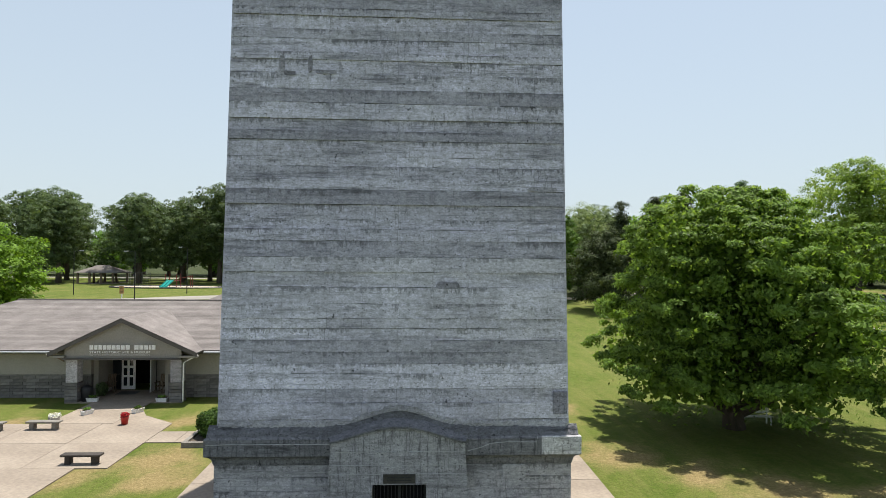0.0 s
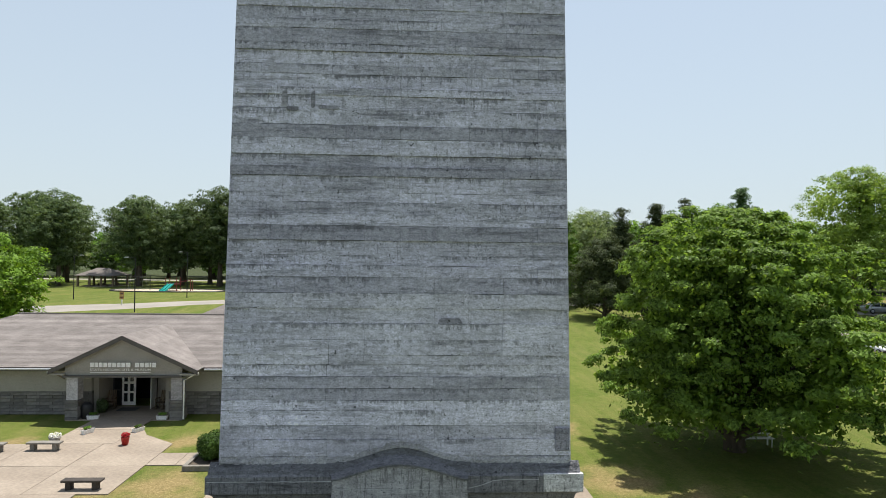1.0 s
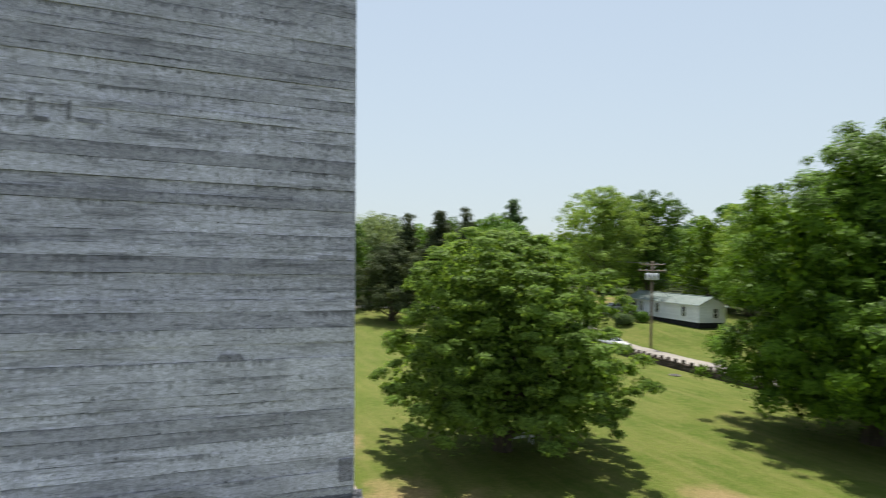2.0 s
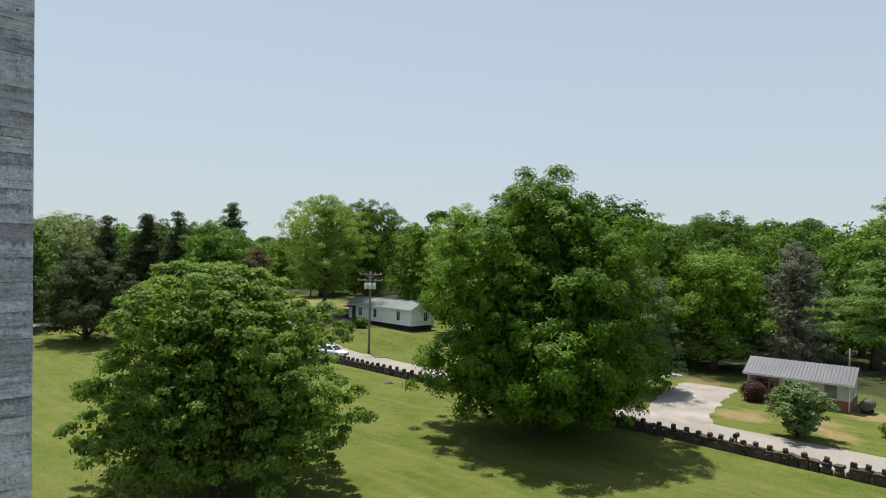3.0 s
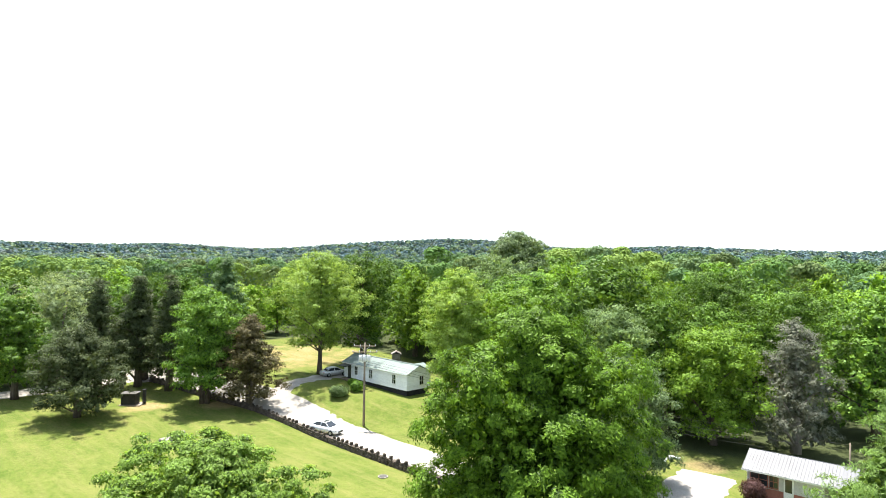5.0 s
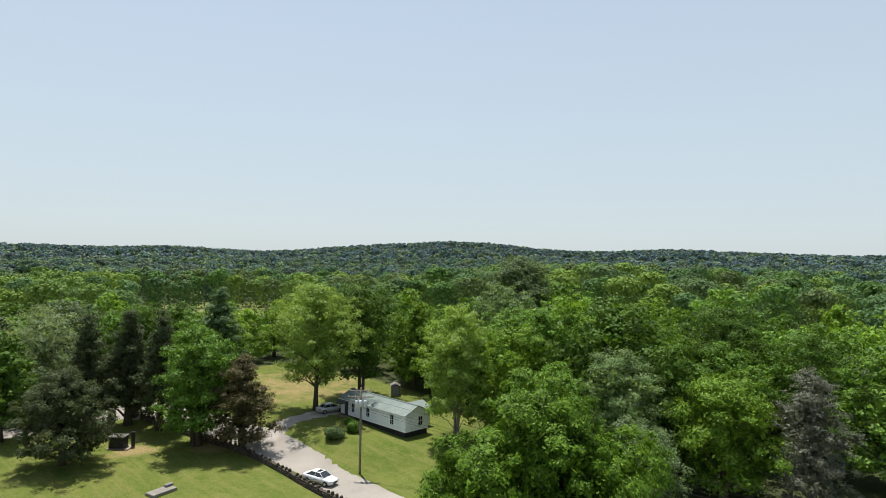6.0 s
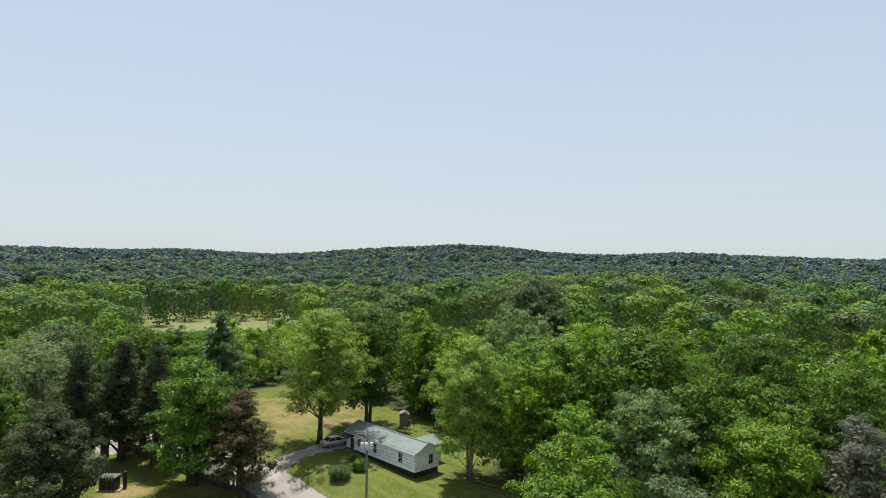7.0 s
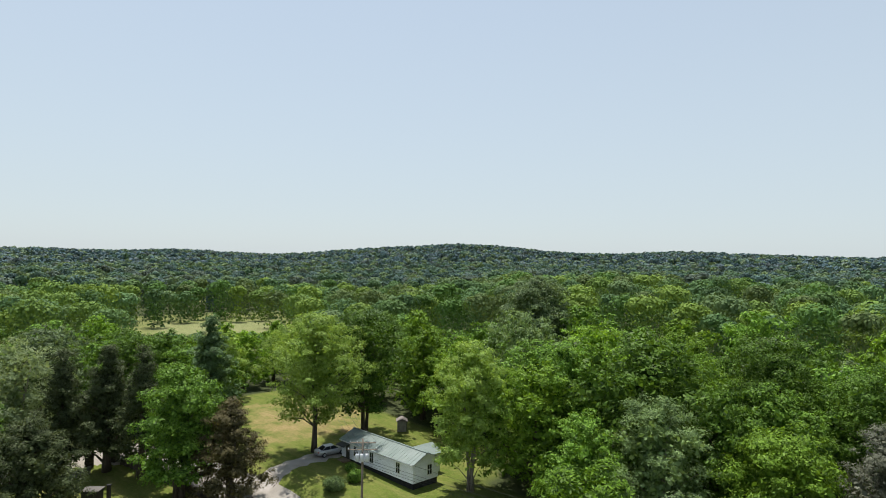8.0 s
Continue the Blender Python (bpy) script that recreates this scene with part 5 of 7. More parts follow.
# the woods: a few trees grown once and set out many times, thinning to joined canopy far away
grown = []
for k, (shape, lm, name, label) in enumerate([
        ("round", L_MID, "woodland_tree", "full green tree in the woodland"), ("broad", L_MID, "woodland_tree", "spreading green tree in the woodland"),
        ("dome", L_MID, "woodland_tree", "dense green tree in the woodland"), ("round", L_YELLOW, "woodland_tree", "bright yellow-green tree in the woodland"),
        ("round", L_DARK, "woodland_tree", "dark green tree in the woodland"), ("broad", L_SILVER, "woodland_tree", "grey-green tree in the woodland"),
        ("spire", L_CEDAR, "woodland_cedar", "dark slender cedar in the wood")]):
    grown.append(tree(name, 0, 0, 17.0, 7.4 if shape != "spire" else 4.2, 1.5, shape, lm, label, 80 + k, clumps=170, leaves=8500, leaf=0.4, clump=0.125, limbs=7, group="woodland trees", slim=0.5 if shape != "spire" else 0.35))
plain = []
for k, (shape, lm) in enumerate([("round", L_MID), ("broad", L_MID), ("dome", L_YELLOW), ("round", L_DARK)]):
    plain.append(tree("woodland_tree", 0, 0, 17.0, 7.4, 1.2, shape, lm, "green tree deep in the wood", 90 + k, clumps=110, leaves=4200, leaf=0.55, clump=0.135, limbs=0, group="woodland trees", slim=0.6))
rng = random.Random(77)
cells = {}
fixed = [(t[1], t[2], t[4]) for t in ROUND_THE_LANE]


def spaced(x, y, gap):
    key = (int(x // 10), int(y // 10))
    for i in (-1, 0, 1):
        for j in (-1, 0, 1):
            for a, b in cells.get((key[0] + i, key[1] + j), ()):
                if (a - x) ** 2 + (b - y) ** 2 < gap * gap:
                    return False
    cells.setdefault(key, []).append((x, y))
    return True


used = set()
count = back_count = 0
for _ in range(40000):
    ang = rng.uniform(0, 2 * math.pi)
    ahead = 4 < math.degrees(ang) < 98
    r = (140 if ahead else 300) * math.sqrt(rng.random())
    x, y = r * math.sin(ang), r * math.cos(ang)
    if ahead and (not wooded(x, y) or count > 260 or 70 < x < 95 and -24 < y < 3):
        continue
    if not ahead and (r < 150 or back_count > 50 or -175 < x < 12 and 55 < y < 176):
        continue
    if any(in_poly(x, y, f) for f in FIELDS) or lane_gap(x, y) < 6 or any((a - x) ** 2 + (b - y) ** 2 < (c * 0.75 + 2) ** 2 for a, b, c in fixed):
        continue
    if not spaced(x, y, 8.8 if ahead else 9.5):
        continue
    tall = 1.16 if (x > 78 and y < 60) else 0.98
    s = rng.uniform(0.84, 1.1) * tall
    if 20.5 < math.degrees(math.atan2(x - 10, y + 16)) < 32 and r > 92:
        s *= 0.78
    m = pose(x, y, land(x, y) - 0.1, 0, 0, rng.uniform(0, 360))
    m = m @ Matrix.Diagonal((s * rng.uniform(0.85, 1.12) / tall ** 0.4, s * rng.uniform(0.85, 1.12) / tall ** 0.4, s, 1))
    if ahead and r < 108:
        k, stock = rng.choice((0, 0, 1, 2, 2, 3, 3, 3, 4, 5) if y < 70 else (0, 1, 2, 4, 5, 6, 3)), grown
    else:
        k, stock = rng.choice((0, 0, 1, 2, 3)), plain
    count, back_count = count + ahead, back_count + (not ahead)
    if (id(stock), k) not in used:
        used.add((id(stock), k))
        stock[k].matrix_basis = m
    else:
        copy_thing(stock[k], m)
for stock in (grown, plain):
    for k, ob in enumerate(stock):
        if (id(stock), k) not in used:
            x, y = 118 + 8 * k, 96 if stock is grown else 112
            ob.matrix_basis = pose(x, y, land(x, y) - 0.1, 0, 0, 40 * k)
for k in range(32):
    x, y = -176 + 6.0 * k + rng.uniform(-2, 2), 190 + 14 * (k % 2) + rng.uniform(-5, 5)
    s = rng.uniform(1.0, 1.3)
    copy_thing(plain[rng.choice((0, 1, 3))], pose(x, y, land(x, y) - 0.1, 0, 0, rng.uniform(0, 360)) @ Matrix.Diagonal((s * 1.15, s * 1.15, s, 1)))


# far woods as joined canopy: each crown a heap of leafy lumps, with the green of its kind over a haze-tinted leaf
# colour
SPECIES = [(1.0, 1.0, 1.0), (1.28, 1.2, 0.85), (0.72, 0.78, 0.85), (0.9, 0.95, 1.15), (1.12, 1.02, 1.25), (0.82, 0.92, 0.7), (1.45, 1.3, 0.8), (0.62, 0.66, 0.8), (1.0, 0.84, 0.9)]


def far_woods(name, label, material, seed, rings):
    rg = np.random.default_rng(seed)
    blocks, tones = [], []
    for r0, r1, n, gap, size, tuft, leaf, lumps_n in rings:
        az = np.radians(rg.uniform(7, 93, n))
        rr = np.sqrt(rg.uniform(r0 ** 2, r1 ** 2, n))
        for a, r in zip(az, rr):
            x, y = r * math.sin(a), r * math.cos(a)
            if r < 600 and any(in_poly(x, y, f) for f in FIELDS):
                continue
            if r < 330 and not wooded(x, y):
                continue
            if gap and not spaced(x, y, gap):
                continue
            s = size * rg.uniform(0.7, 1.3)
            rise = sm((math.degrees(a) - 48) / 10)
            h = rg.uniform(13, 19) + (5.8 * rise if r < 420 else 2.5 * rise if r < 1100 else 0)
            if r < 245 and 19.5 < math.degrees(math.atan2(x - 7.5, y + 18.4)) < 34:
                h = min(h, 28.6 - 0.1024 * r - land(x, y))
                if h < 5:
                    continue
                s = min(s, h * 0.42)
            c = np.array([x, y, land(x, y)])
            k = np.arange(lumps_n)
            turn, out = k * 2.39996 + rg.uniform(0, 6.28), s * 0.68 * np.sqrt(k / max(1, lumps_n))
            lr = s * rg.uniform(0.34, 0.56, lumps_n) if lumps_n > 2 else s * rg.uniform(0.75, 0.95, lumps_n)
            lump = np.stack([out * np.cos(turn), out * np.sin(turn), h - lr * 0.85 - out ** 2 / s * rg.uniform(0.5, 1.1, lumps_n)], 1)
            who = rg.choice(lumps_n, tuft, p=lr ** 2 / (lr ** 2).sum())
            d = rg.normal(size=(tuft, 3)) + np.array([0, 0, 0.35])
            d /= np.linalg.norm(d, axis=1, keepdims=True)
            low = rg.random(tuft) < 0.3
            d[low, 2] *= 0.3
            p = c + lump[who] + d * lr[who][:, None] * rg.uniform(0.84, 1.06, (tuft, 1)) * np.array([1, 1, 0.85])
            p[low, 2] = c[2] + h * rg.uniform(0.03, 0.75, low.sum())
            blocks.append(leaf_quads(p, d + rg.normal(size=(tuft, 3)) * 0.11, leaf, rg, 1.0))
            tone = np.array(SPECIES[rg.integers(0, len(SPECIES))]) * rg.uniform(0.85, 1.15)
            tones.append(np.tile(np.append(tone, 1.0), (tuft * 4, 1)))
    me = quads_mesh(name, blocks, material)
    me.color_attributes.new("species", "FLOAT_COLOR", "POINT").data.foreach_set("color", np.concatenate(tones).astype(np.float32).ravel())
    tagged(new(name, me), label, "woods", kind="stuff")


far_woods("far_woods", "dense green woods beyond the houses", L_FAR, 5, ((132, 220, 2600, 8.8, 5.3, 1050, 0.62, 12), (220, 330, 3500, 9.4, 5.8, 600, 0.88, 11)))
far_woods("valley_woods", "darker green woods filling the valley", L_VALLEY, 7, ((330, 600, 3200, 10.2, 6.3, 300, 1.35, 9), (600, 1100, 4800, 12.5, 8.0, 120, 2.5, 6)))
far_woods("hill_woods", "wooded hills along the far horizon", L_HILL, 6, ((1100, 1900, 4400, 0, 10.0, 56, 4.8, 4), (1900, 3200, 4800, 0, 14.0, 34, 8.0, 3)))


# ---- dry-stone wall along the lane ----
def build_wall():
    rng = random.Random(9)
    root = thing("stone_wall", (47.4, 20, 0), "low dark dry-stone wall topped with upright stones along the lane", "wall")
    line = smooth_line([(46.0, -48), (46.4, -18), (46.9, -4), (47.4, 21), (47.9, 36), (48.7, 46), (48.6, 54.5), (46.9, 62.5), (44.9, 71), (43.4, 77.6)], 0.5)
    meshes = []
    for k in range(5):
        bm = box(B(), -0.5, 0.5, -0.5, 0.5, -0.5, 0.5)
        bmesh.ops.bevel(bm, geom=list(bm.edges), offset=0.12, segments=1, affect="EDGES")
        for v in bm.verts:
            v.co += Vector((rng.uniform(-1, 1), rng.uniform(-1, 1), rng.uniform(-1, 1))) * 0.06
        meshes.append(mesh_of(bm, "stone", M_FIELD))
    joined = B()

    def lay(p, d, along, up, size, tilt, as_part):
        m = Matrix.Translation((p.x, p.y, land(p.x, p.y) + up)) @ pose(0, 0, 0, rng.uniform(-tilt, tilt), rng.uniform(-tilt, tilt), math.degrees(math.atan2(d.y, d.x)) + rng.uniform(-tilt, tilt)) @ Matrix.Diagonal((*size, 1))
        if as_part:
            ob = new("stone", rng.choice(meshes))
            ob.parent, ob.matrix_parent_inverse, ob.matrix_basis = root, root.matrix_basis.inverted(), m
        else:
            b2 = B()
            b2.from_mesh(rng.choice(meshes))
            b2.transform(m)
            merge(joined, b2)

    n = len(line)
    parts = 0
    for i in range(0, n - 1):
        p, d = line[i], (line[i + 1] - line[i]).normalized()
        nearest = -17 < p.y < 56
        for up, size, slack in ((0.14, (0.60, 0.50, 0.34), 8), (0.36, (0.54, 0.46, 0.24), 14), (0.47, (0.42, 0.44, 0.18), 16)):
            k = rng.uniform(0.75, 1.2)
            lay(p, d, 0, up + rng.uniform(-0.04, 0.04), (size[0] * k, size[1] * rng.uniform(0.85, 1.1), size[2] * rng.uniform(0.8, 1.25)), slack, False)
        capped = i % 2 == 0 and rng.random() < 0.93
        lay(p, d, 0, 0.62, (0.58 * rng.uniform(0.75, 1.15), 0.42, 0.22 * rng.uniform(0.75, 1.3)), 13, nearest and not i % 2 and parts < 290)
        parts += nearest and not i % 2
        if capped:
            lay(p, d, 0, 0.86 + rng.uniform(-0.05, 0.05), (0.32, 0.30, 0.34 + rng.uniform(-0.05, 0.08)), 10, nearest and parts < 290)
            parts += nearest
    part("lower_stones", joined, M_FIELD, root, kind="stuff")


build_wall()


def gate_pier(x, y, h, label):
    """A square pier of laid field stones under a flat cap."""
    z = land(x, y)
    rng = random.Random(int(x * 10))
    root = thing("gate_pier", (x, y, z), label, "gate pier", "stone gate piers")
    part("core", turned_box(B(), x, y, z - 0.1, 0.74, 0.74, h, 20), M_CORE, root)
    up = 0.0
    while up < h - 0.2:
        t = rng.uniform(0.18, 0.26)
        part("stone", turned_box(B(), x, y, z + up, 0.84 + rng.uniform(-0.05, 0.05), 0.84 + rng.uniform(-0.05, 0.05), t - 0.02, 20 + rng.uniform(-3, 3), 0.03), M_FIELD, root)
        up += t
    part("cap", turned_box(B(), x, y, z + up - 0.01, 1.05, 1.05, 0.14, 20, 0.03), M_STONE, root, "flat grey stone cap")


gate_pier(43.0, 79.0, 2.0, "square dark stone gate pier with a flat cap")
gate_pier(40.0, 80.2, 2.0, "square dark stone gate pier with a flat cap")
lowz = land(38.2, 77.4)
entry = thing("entrance_wall", (38.2, 77.4, lowz), "low pale stone entrance wall beside the gate", "wall")
part("body", turned_box(B(), 38.2, 77.4, lowz - 0.1, 2.6, 0.45, 0.95, 25, 0.03), M_STONE, entry)
part("coping", turned_box(B(), 38.2, 77.4, lowz + 0.85, 2.8, 0.6, 0.12, 25, 0.02), M_BENCH, entry, "pale flat coping")


# ---- white house ----
def window(parent, m, w, h, material=None, name="window"):
    """A framed window standing in a wall, in the wall's own frame: x along, y out, z up."""
    def put(bm):
        bm.transform(m)
        return bm
    win = part(name, put(box(B(), -w / 2, w / 2, 0.012, 0.02, 0, h)), M_GLASS, parent)
    fr = B()
    for a, b, c, d in ((-w / 2 - 0.07, -w / 2, -0.07, h + 0.07), (w / 2, w / 2 + 0.07, -0.07, h + 0.07), (-w / 2, w / 2, -0.07, 0), (-w / 2, w / 2, h, h + 0.07), (-w / 2, w / 2, h / 2 - 0.02, h / 2 + 0.02), (-0.015, 0.015, 0, h)):
        box(fr, a, b, 0.004, 0.05, c, d)
    part("window_frame", put(fr), material or M_WHITE, win)
    part("window_sill", put(box(B(), -w / 2 - 0.1, w / 2 + 0.1, 0.004, 0.09, -0.11, -0.07)), material or M_WHITE, win)
    return win


def build_white_house():
    # local frame: x along the front, y towards the back, origin at the near south corner on the ground
    base = land(66.2, 41.4)
    ux = Vector((66.9 - 66.2, 57.2 - 41.4, 0)).normalized()
    uy = Vector((ux.y, -ux.x, 0))
    M = Matrix(((ux.x, uy.x, 0, 66.2), (ux.y, uy.y, 0, 41.4), (0, 0, 1, base), (0, 0, 0, 1)))
    if M.to_3x3().determinant() < 0:
        uy = -uy
    L, W, F, H, R = 15.8, 4.5, 0.8, 3.4, 4.45
    root = thing("white_house", (66, 49, base), "long low white-sided house with pale green metal roof", "house")

    def put(bm):
        bm.transform(M)
        bmesh.ops.recalc_face_normals(bm, faces=bm.faces)
        return bm
    part("skirting", put(box(B(), 0.1, L - 0.1, 0.1, W - 0.1, -0.9, F)), M_SKIRT, root, "dark open skirting under the floor")
    wall = part("wall", put(box(B(), 0.02, L - 0.02, 0.02, W - 0.02, F, H)), M_SIDING, root)
    n = 14
    for k in range(n):
        z0, z1 = F + (H - F) * k / n, F + (H - F) * (k + 1) / n
        part("siding_board", put(slab(B(), [(0, -0.018, z0), (L, -0.018, z0), (L, 0.0, z1), (0, 0.0, z1)], 0.02)), M_SIDING, wall)
        part("siding_board", put(slab(B(), [(-0.018, W, z0), (-0.018, 0, z0), (0.0, 0, z1), (0.0, W, z1)], 0.02)), M_SIDING, wall)
    for a in (0.0, L):
        bm = B()
        v = [bm.verts.new(p) for p in ((a, 0, H), (a, W, H), (a, W / 2, R - 0.08))]
        w = [bm.verts.new(p) for p in ((a + (0.1 if a == 0 else -0.1), 0, H), (a + (0.1 if a == 0 else -0.1), W, H), (a + (0.1 if a == 0 else -0.1), W / 2, R - 0.08))]
        bm.faces.new(v)
        bm.faces.new(w[::-1])
        for i in range(3):
            bm.faces.new((v[i], v[(i + 1) % 3], w[(i + 1) % 3], w[i]))
        part("gable", put(bm), M_SIDING, root)
    for s in (0, 1):
        ya, yb = (-0.35, W / 2) if s == 0 else (W + 0.35, W / 2)
        za = H - 0.14
        q = [(-0.3, ya, za), (L + 0.3, ya, za), (L + 0.3, yb, R), (-0.3, yb, R)]
        roof = part("roof", put(slab(B(), q, 0.07)), M_GREENROOF, root)
        for k in range(27):
            x = -0.2 + (L + 0.4) * k / 26
            part("roof_rib", put(slab(B(), [(x - 0.02, ya, za + 0.03), (x + 0.02, ya, za + 0.03), (x + 0.02, yb, R + 0.03), (x - 0.02, yb, R + 0.03)], 0.04)), M_GREENROOF, roof)
        part("fascia", put(box(B(), -0.3, L + 0.3, min(ya, ya + 0.03), max(ya, ya + 0.03), za - 0.16, za - 0.02)), M_WHITE, root)
    part("ridge_cap", put(box(B(), -0.3, L + 0.3, W / 2 - 0.14, W / 2 + 0.14, R - 0.02, R + 0.05, 0.02)), M_GREENROOF, root)
    for x in (3.0, 8.7, 12.5):
        window(root, M @ pose(x, -0.02, 1.5, 0, 0, 0) @ Matrix.Diagonal((1, -1, 1, 1)), 0.75, 1.35)
    window(root, M @ pose(-0.02, 2.9, 1.45, 0, 0, 90), 0.75, 1.3)
    door = part("front_door", put(box(B(), 13.9, 14.75, -0.05, 0.0, F, F + 2.05, 0.01)), M_BRONZE, root, "dark front door")
    part("door_handle", put(tube(B(), [(14.02, -0.06, F + 1), (14.02, -0.12, F + 1)], 0.03, 6)), M_STEEL, door)
    # small porch at the far end and the low rear addition
    part("stoop", put(box(B(), 13.6, 15.2, -1.3, -0.05, -0.9, F - 0.1)), M_WOOD, root, "weathered wooden stoop")
    for k in range(2):
        part("stoop_step", put(box(B(), 13.8, 15.0, -2.0 + 0.35 * k, -1.3, -0.9, 0.1 + 0.28 * k)), M_WOOD, root)
    part("awning", put(slab(B(), [(13.4, -1.5, 2.85), (15.4, -1.5, 2.85), (15.4, -0.02, 3.15), (13.4, -0.02, 3.15)], 0.06)), M_BLACK, root, "small dark door awning")
    part("rear_wing_wall", put(box(B(), 2.9, 6.9, W, W + 3.2, -0.6, 2.7)), M_SIDING, root)
    for a, b, c, d in ((2.6, 2.75, 4.9, 3.65), (7.2, 2.75, 4.9, 3.65)):
        q = [(a, W + 3.5, b), (a, W - 0.2, b), (c, W - 0.2, d), (c, W + 3.5, d)]
        part("rear_wing_roof", put(slab(B(), q if a < 4 else q[::-1], 0.07)), M_GREENROOF, root)
    return root


build_white_house()


# ---- small house with the tin roof ----
def build_small_house():
    p0, p1 = Vector((66.6, -6.1, 0)), Vector((66.9, -14.9, 0))
    ux = (p1 - p0).normalized()
    uy = Vector((-ux.y, ux.x, 0))
    base = land(65, -10)
    M = Matrix(((ux.x, uy.x, 0, p0.x), (ux.y, uy.y, 0, p0.y), (0, 0, 1, base), (0, 0, 0, 1)))
    L, W, H, R = (p1 - p0).length - 0.2, 4.7, 2.75, 3.85
    root = thing("small_house", (66, -11, base), "small pale house with brick skirt and ribbed grey tin roof", "house")

    def put(bm):
        bm.transform(M)
        bmesh.ops.recalc_face_normals(bm, faces=bm.faces)
        return bm
    part("brick_skirt", put(box(B(), -0.03, L + 0.03, -0.03, W + 0.03, -0.1, 0.95)), M_BRICK, root, "red brick lower wall")
    rng = random.Random(3)
    wall = part("wall", put(box(B(), 0, L, 0, W, 0.95, H)), M_GREYSIDING, root)
    for k in range(9):
        z0, z1 = 0.97 + 0.2 * k, 0.97 + 0.2 * (k + 1)
        part("siding_board", put(slab(B(), [(2.7, -0.02, z0), (L, -0.02, z0), (L, -0.002, z1), (2.7, -0.002, z1)], 0.02)), M_GREYSIDING, wall)
    for a in (0.0, L):
        s = 0.1 if a == 0 else -0.1
        bm = B()
        v = [bm.verts.new(p) for p in ((a, 0, H), (a, W, H), (a, W / 2, R - 0.06))]
        w = [bm.verts.new(p) for p in ((a + s, 0, H), (a + s, W, H), (a + s, W / 2, R - 0.06))]
        bm.faces.new(v)
        bm.faces.new(w[::-1])
        for i in range(3):
            bm.faces.new((v[i], v[(i + 1) % 3], w[(i + 1) % 3], w[i]))
        part("gable", put(bm), M_GREYSIDING, root)
    for s in (0, 1):
        ya, yb = (-0.55, W / 2) if s == 0 else (W + 0.4, W / 2)
        za = H - 0.2
        roof = part("roof", put(slab(B(), [(-0.4, ya, za), (L + 0.4, ya, za), (L + 0.4, yb, R), (-0.4, yb, R)], 0.05)), M_TINROOF, root)
        for k in range(33):
            x = -0.36 + (L + 0.72) * k / 32
            part("roof_rib", put(slab(B(), [(x - 0.025, ya, za + 0.045), (x + 0.025, ya, za + 0.045), (x + 0.025, yb, R + 0.045), (x - 0.025, yb, R + 0.045)], 0.05)), M_TINROOF, roof)
        part("fascia", put(box(B(), -0.4, L + 0.4, min(ya, ya + 0.03), max(ya, ya + 0.03), za - 0.15, za - 0.01)), M_WHITE, root)
    flip = Matrix.Diagonal((1, -1, 1, 1))
    window(root, M @ pose(1.05, -0.03, 1.15) @ flip, 1.5, 1.15, M_BRICK)
    window(root, M @ pose(2.35, -0.03, 1.15) @ flip, 0.7, 1.15, M_BRICK)
    door = part("door", put(box(B(), 3.2, 4.05, -0.06, 0.0, 0.3, 2.35, 0.01)), M_WHITE, root, "white storm door with a glass pane")
    part("pane", put(box(B(), 3.33, 3.92, -0.075, -0.05, 1.0, 2.2)), M_GLASS, door)
    part("boarded_window", put(box(B(), 6.55, 7.55, -0.05, 0.0, 1.1, 2.45, 0.01)), M_BENCH, root, "boarded-up grey window")
    window(root, M @ pose(L + 0.03, 2.4, 1.3, 0, 0, -90), 0.8, 1.0)
    part("step", put(box(B(), 3.0, 4.2, -0.95, -0.03, -0.05, 0.28, 0.02)), M_BENCH, root, "concrete door step")
    for x in (0.02, L - 0.1):
        part("downspout", put(tube(B(), [(x, -0.5, H - 0.3), (x, -0.1, H - 0.6), (x, -0.08, 0.1)], 0.04, 6)), M_WHITE, root)
    tank = thing("oil_tank", (68, -15.8, base), "dark round fuel tank leaning by the house end", "tank")
    bm = tube(B(), [(67.2, -15.75, 0.75), (67.3, -15.77, 0.75), (68.7, -15.9, 0.75), (68.8, -15.92, 0.75)], [0.40, 0.52, 0.52, 0.40], 16)
    part("drum", bm, M_FASCIA, tank, smooth=True)
    for x, y in ((67.6, -15.8), (68.5, -15.88)):
        part("leg", box(B(), x - 0.05, x + 0.05, y - 0.4, y + 0.4, -0.02, 0.3), M_BLACK, tank)


build_small_house()


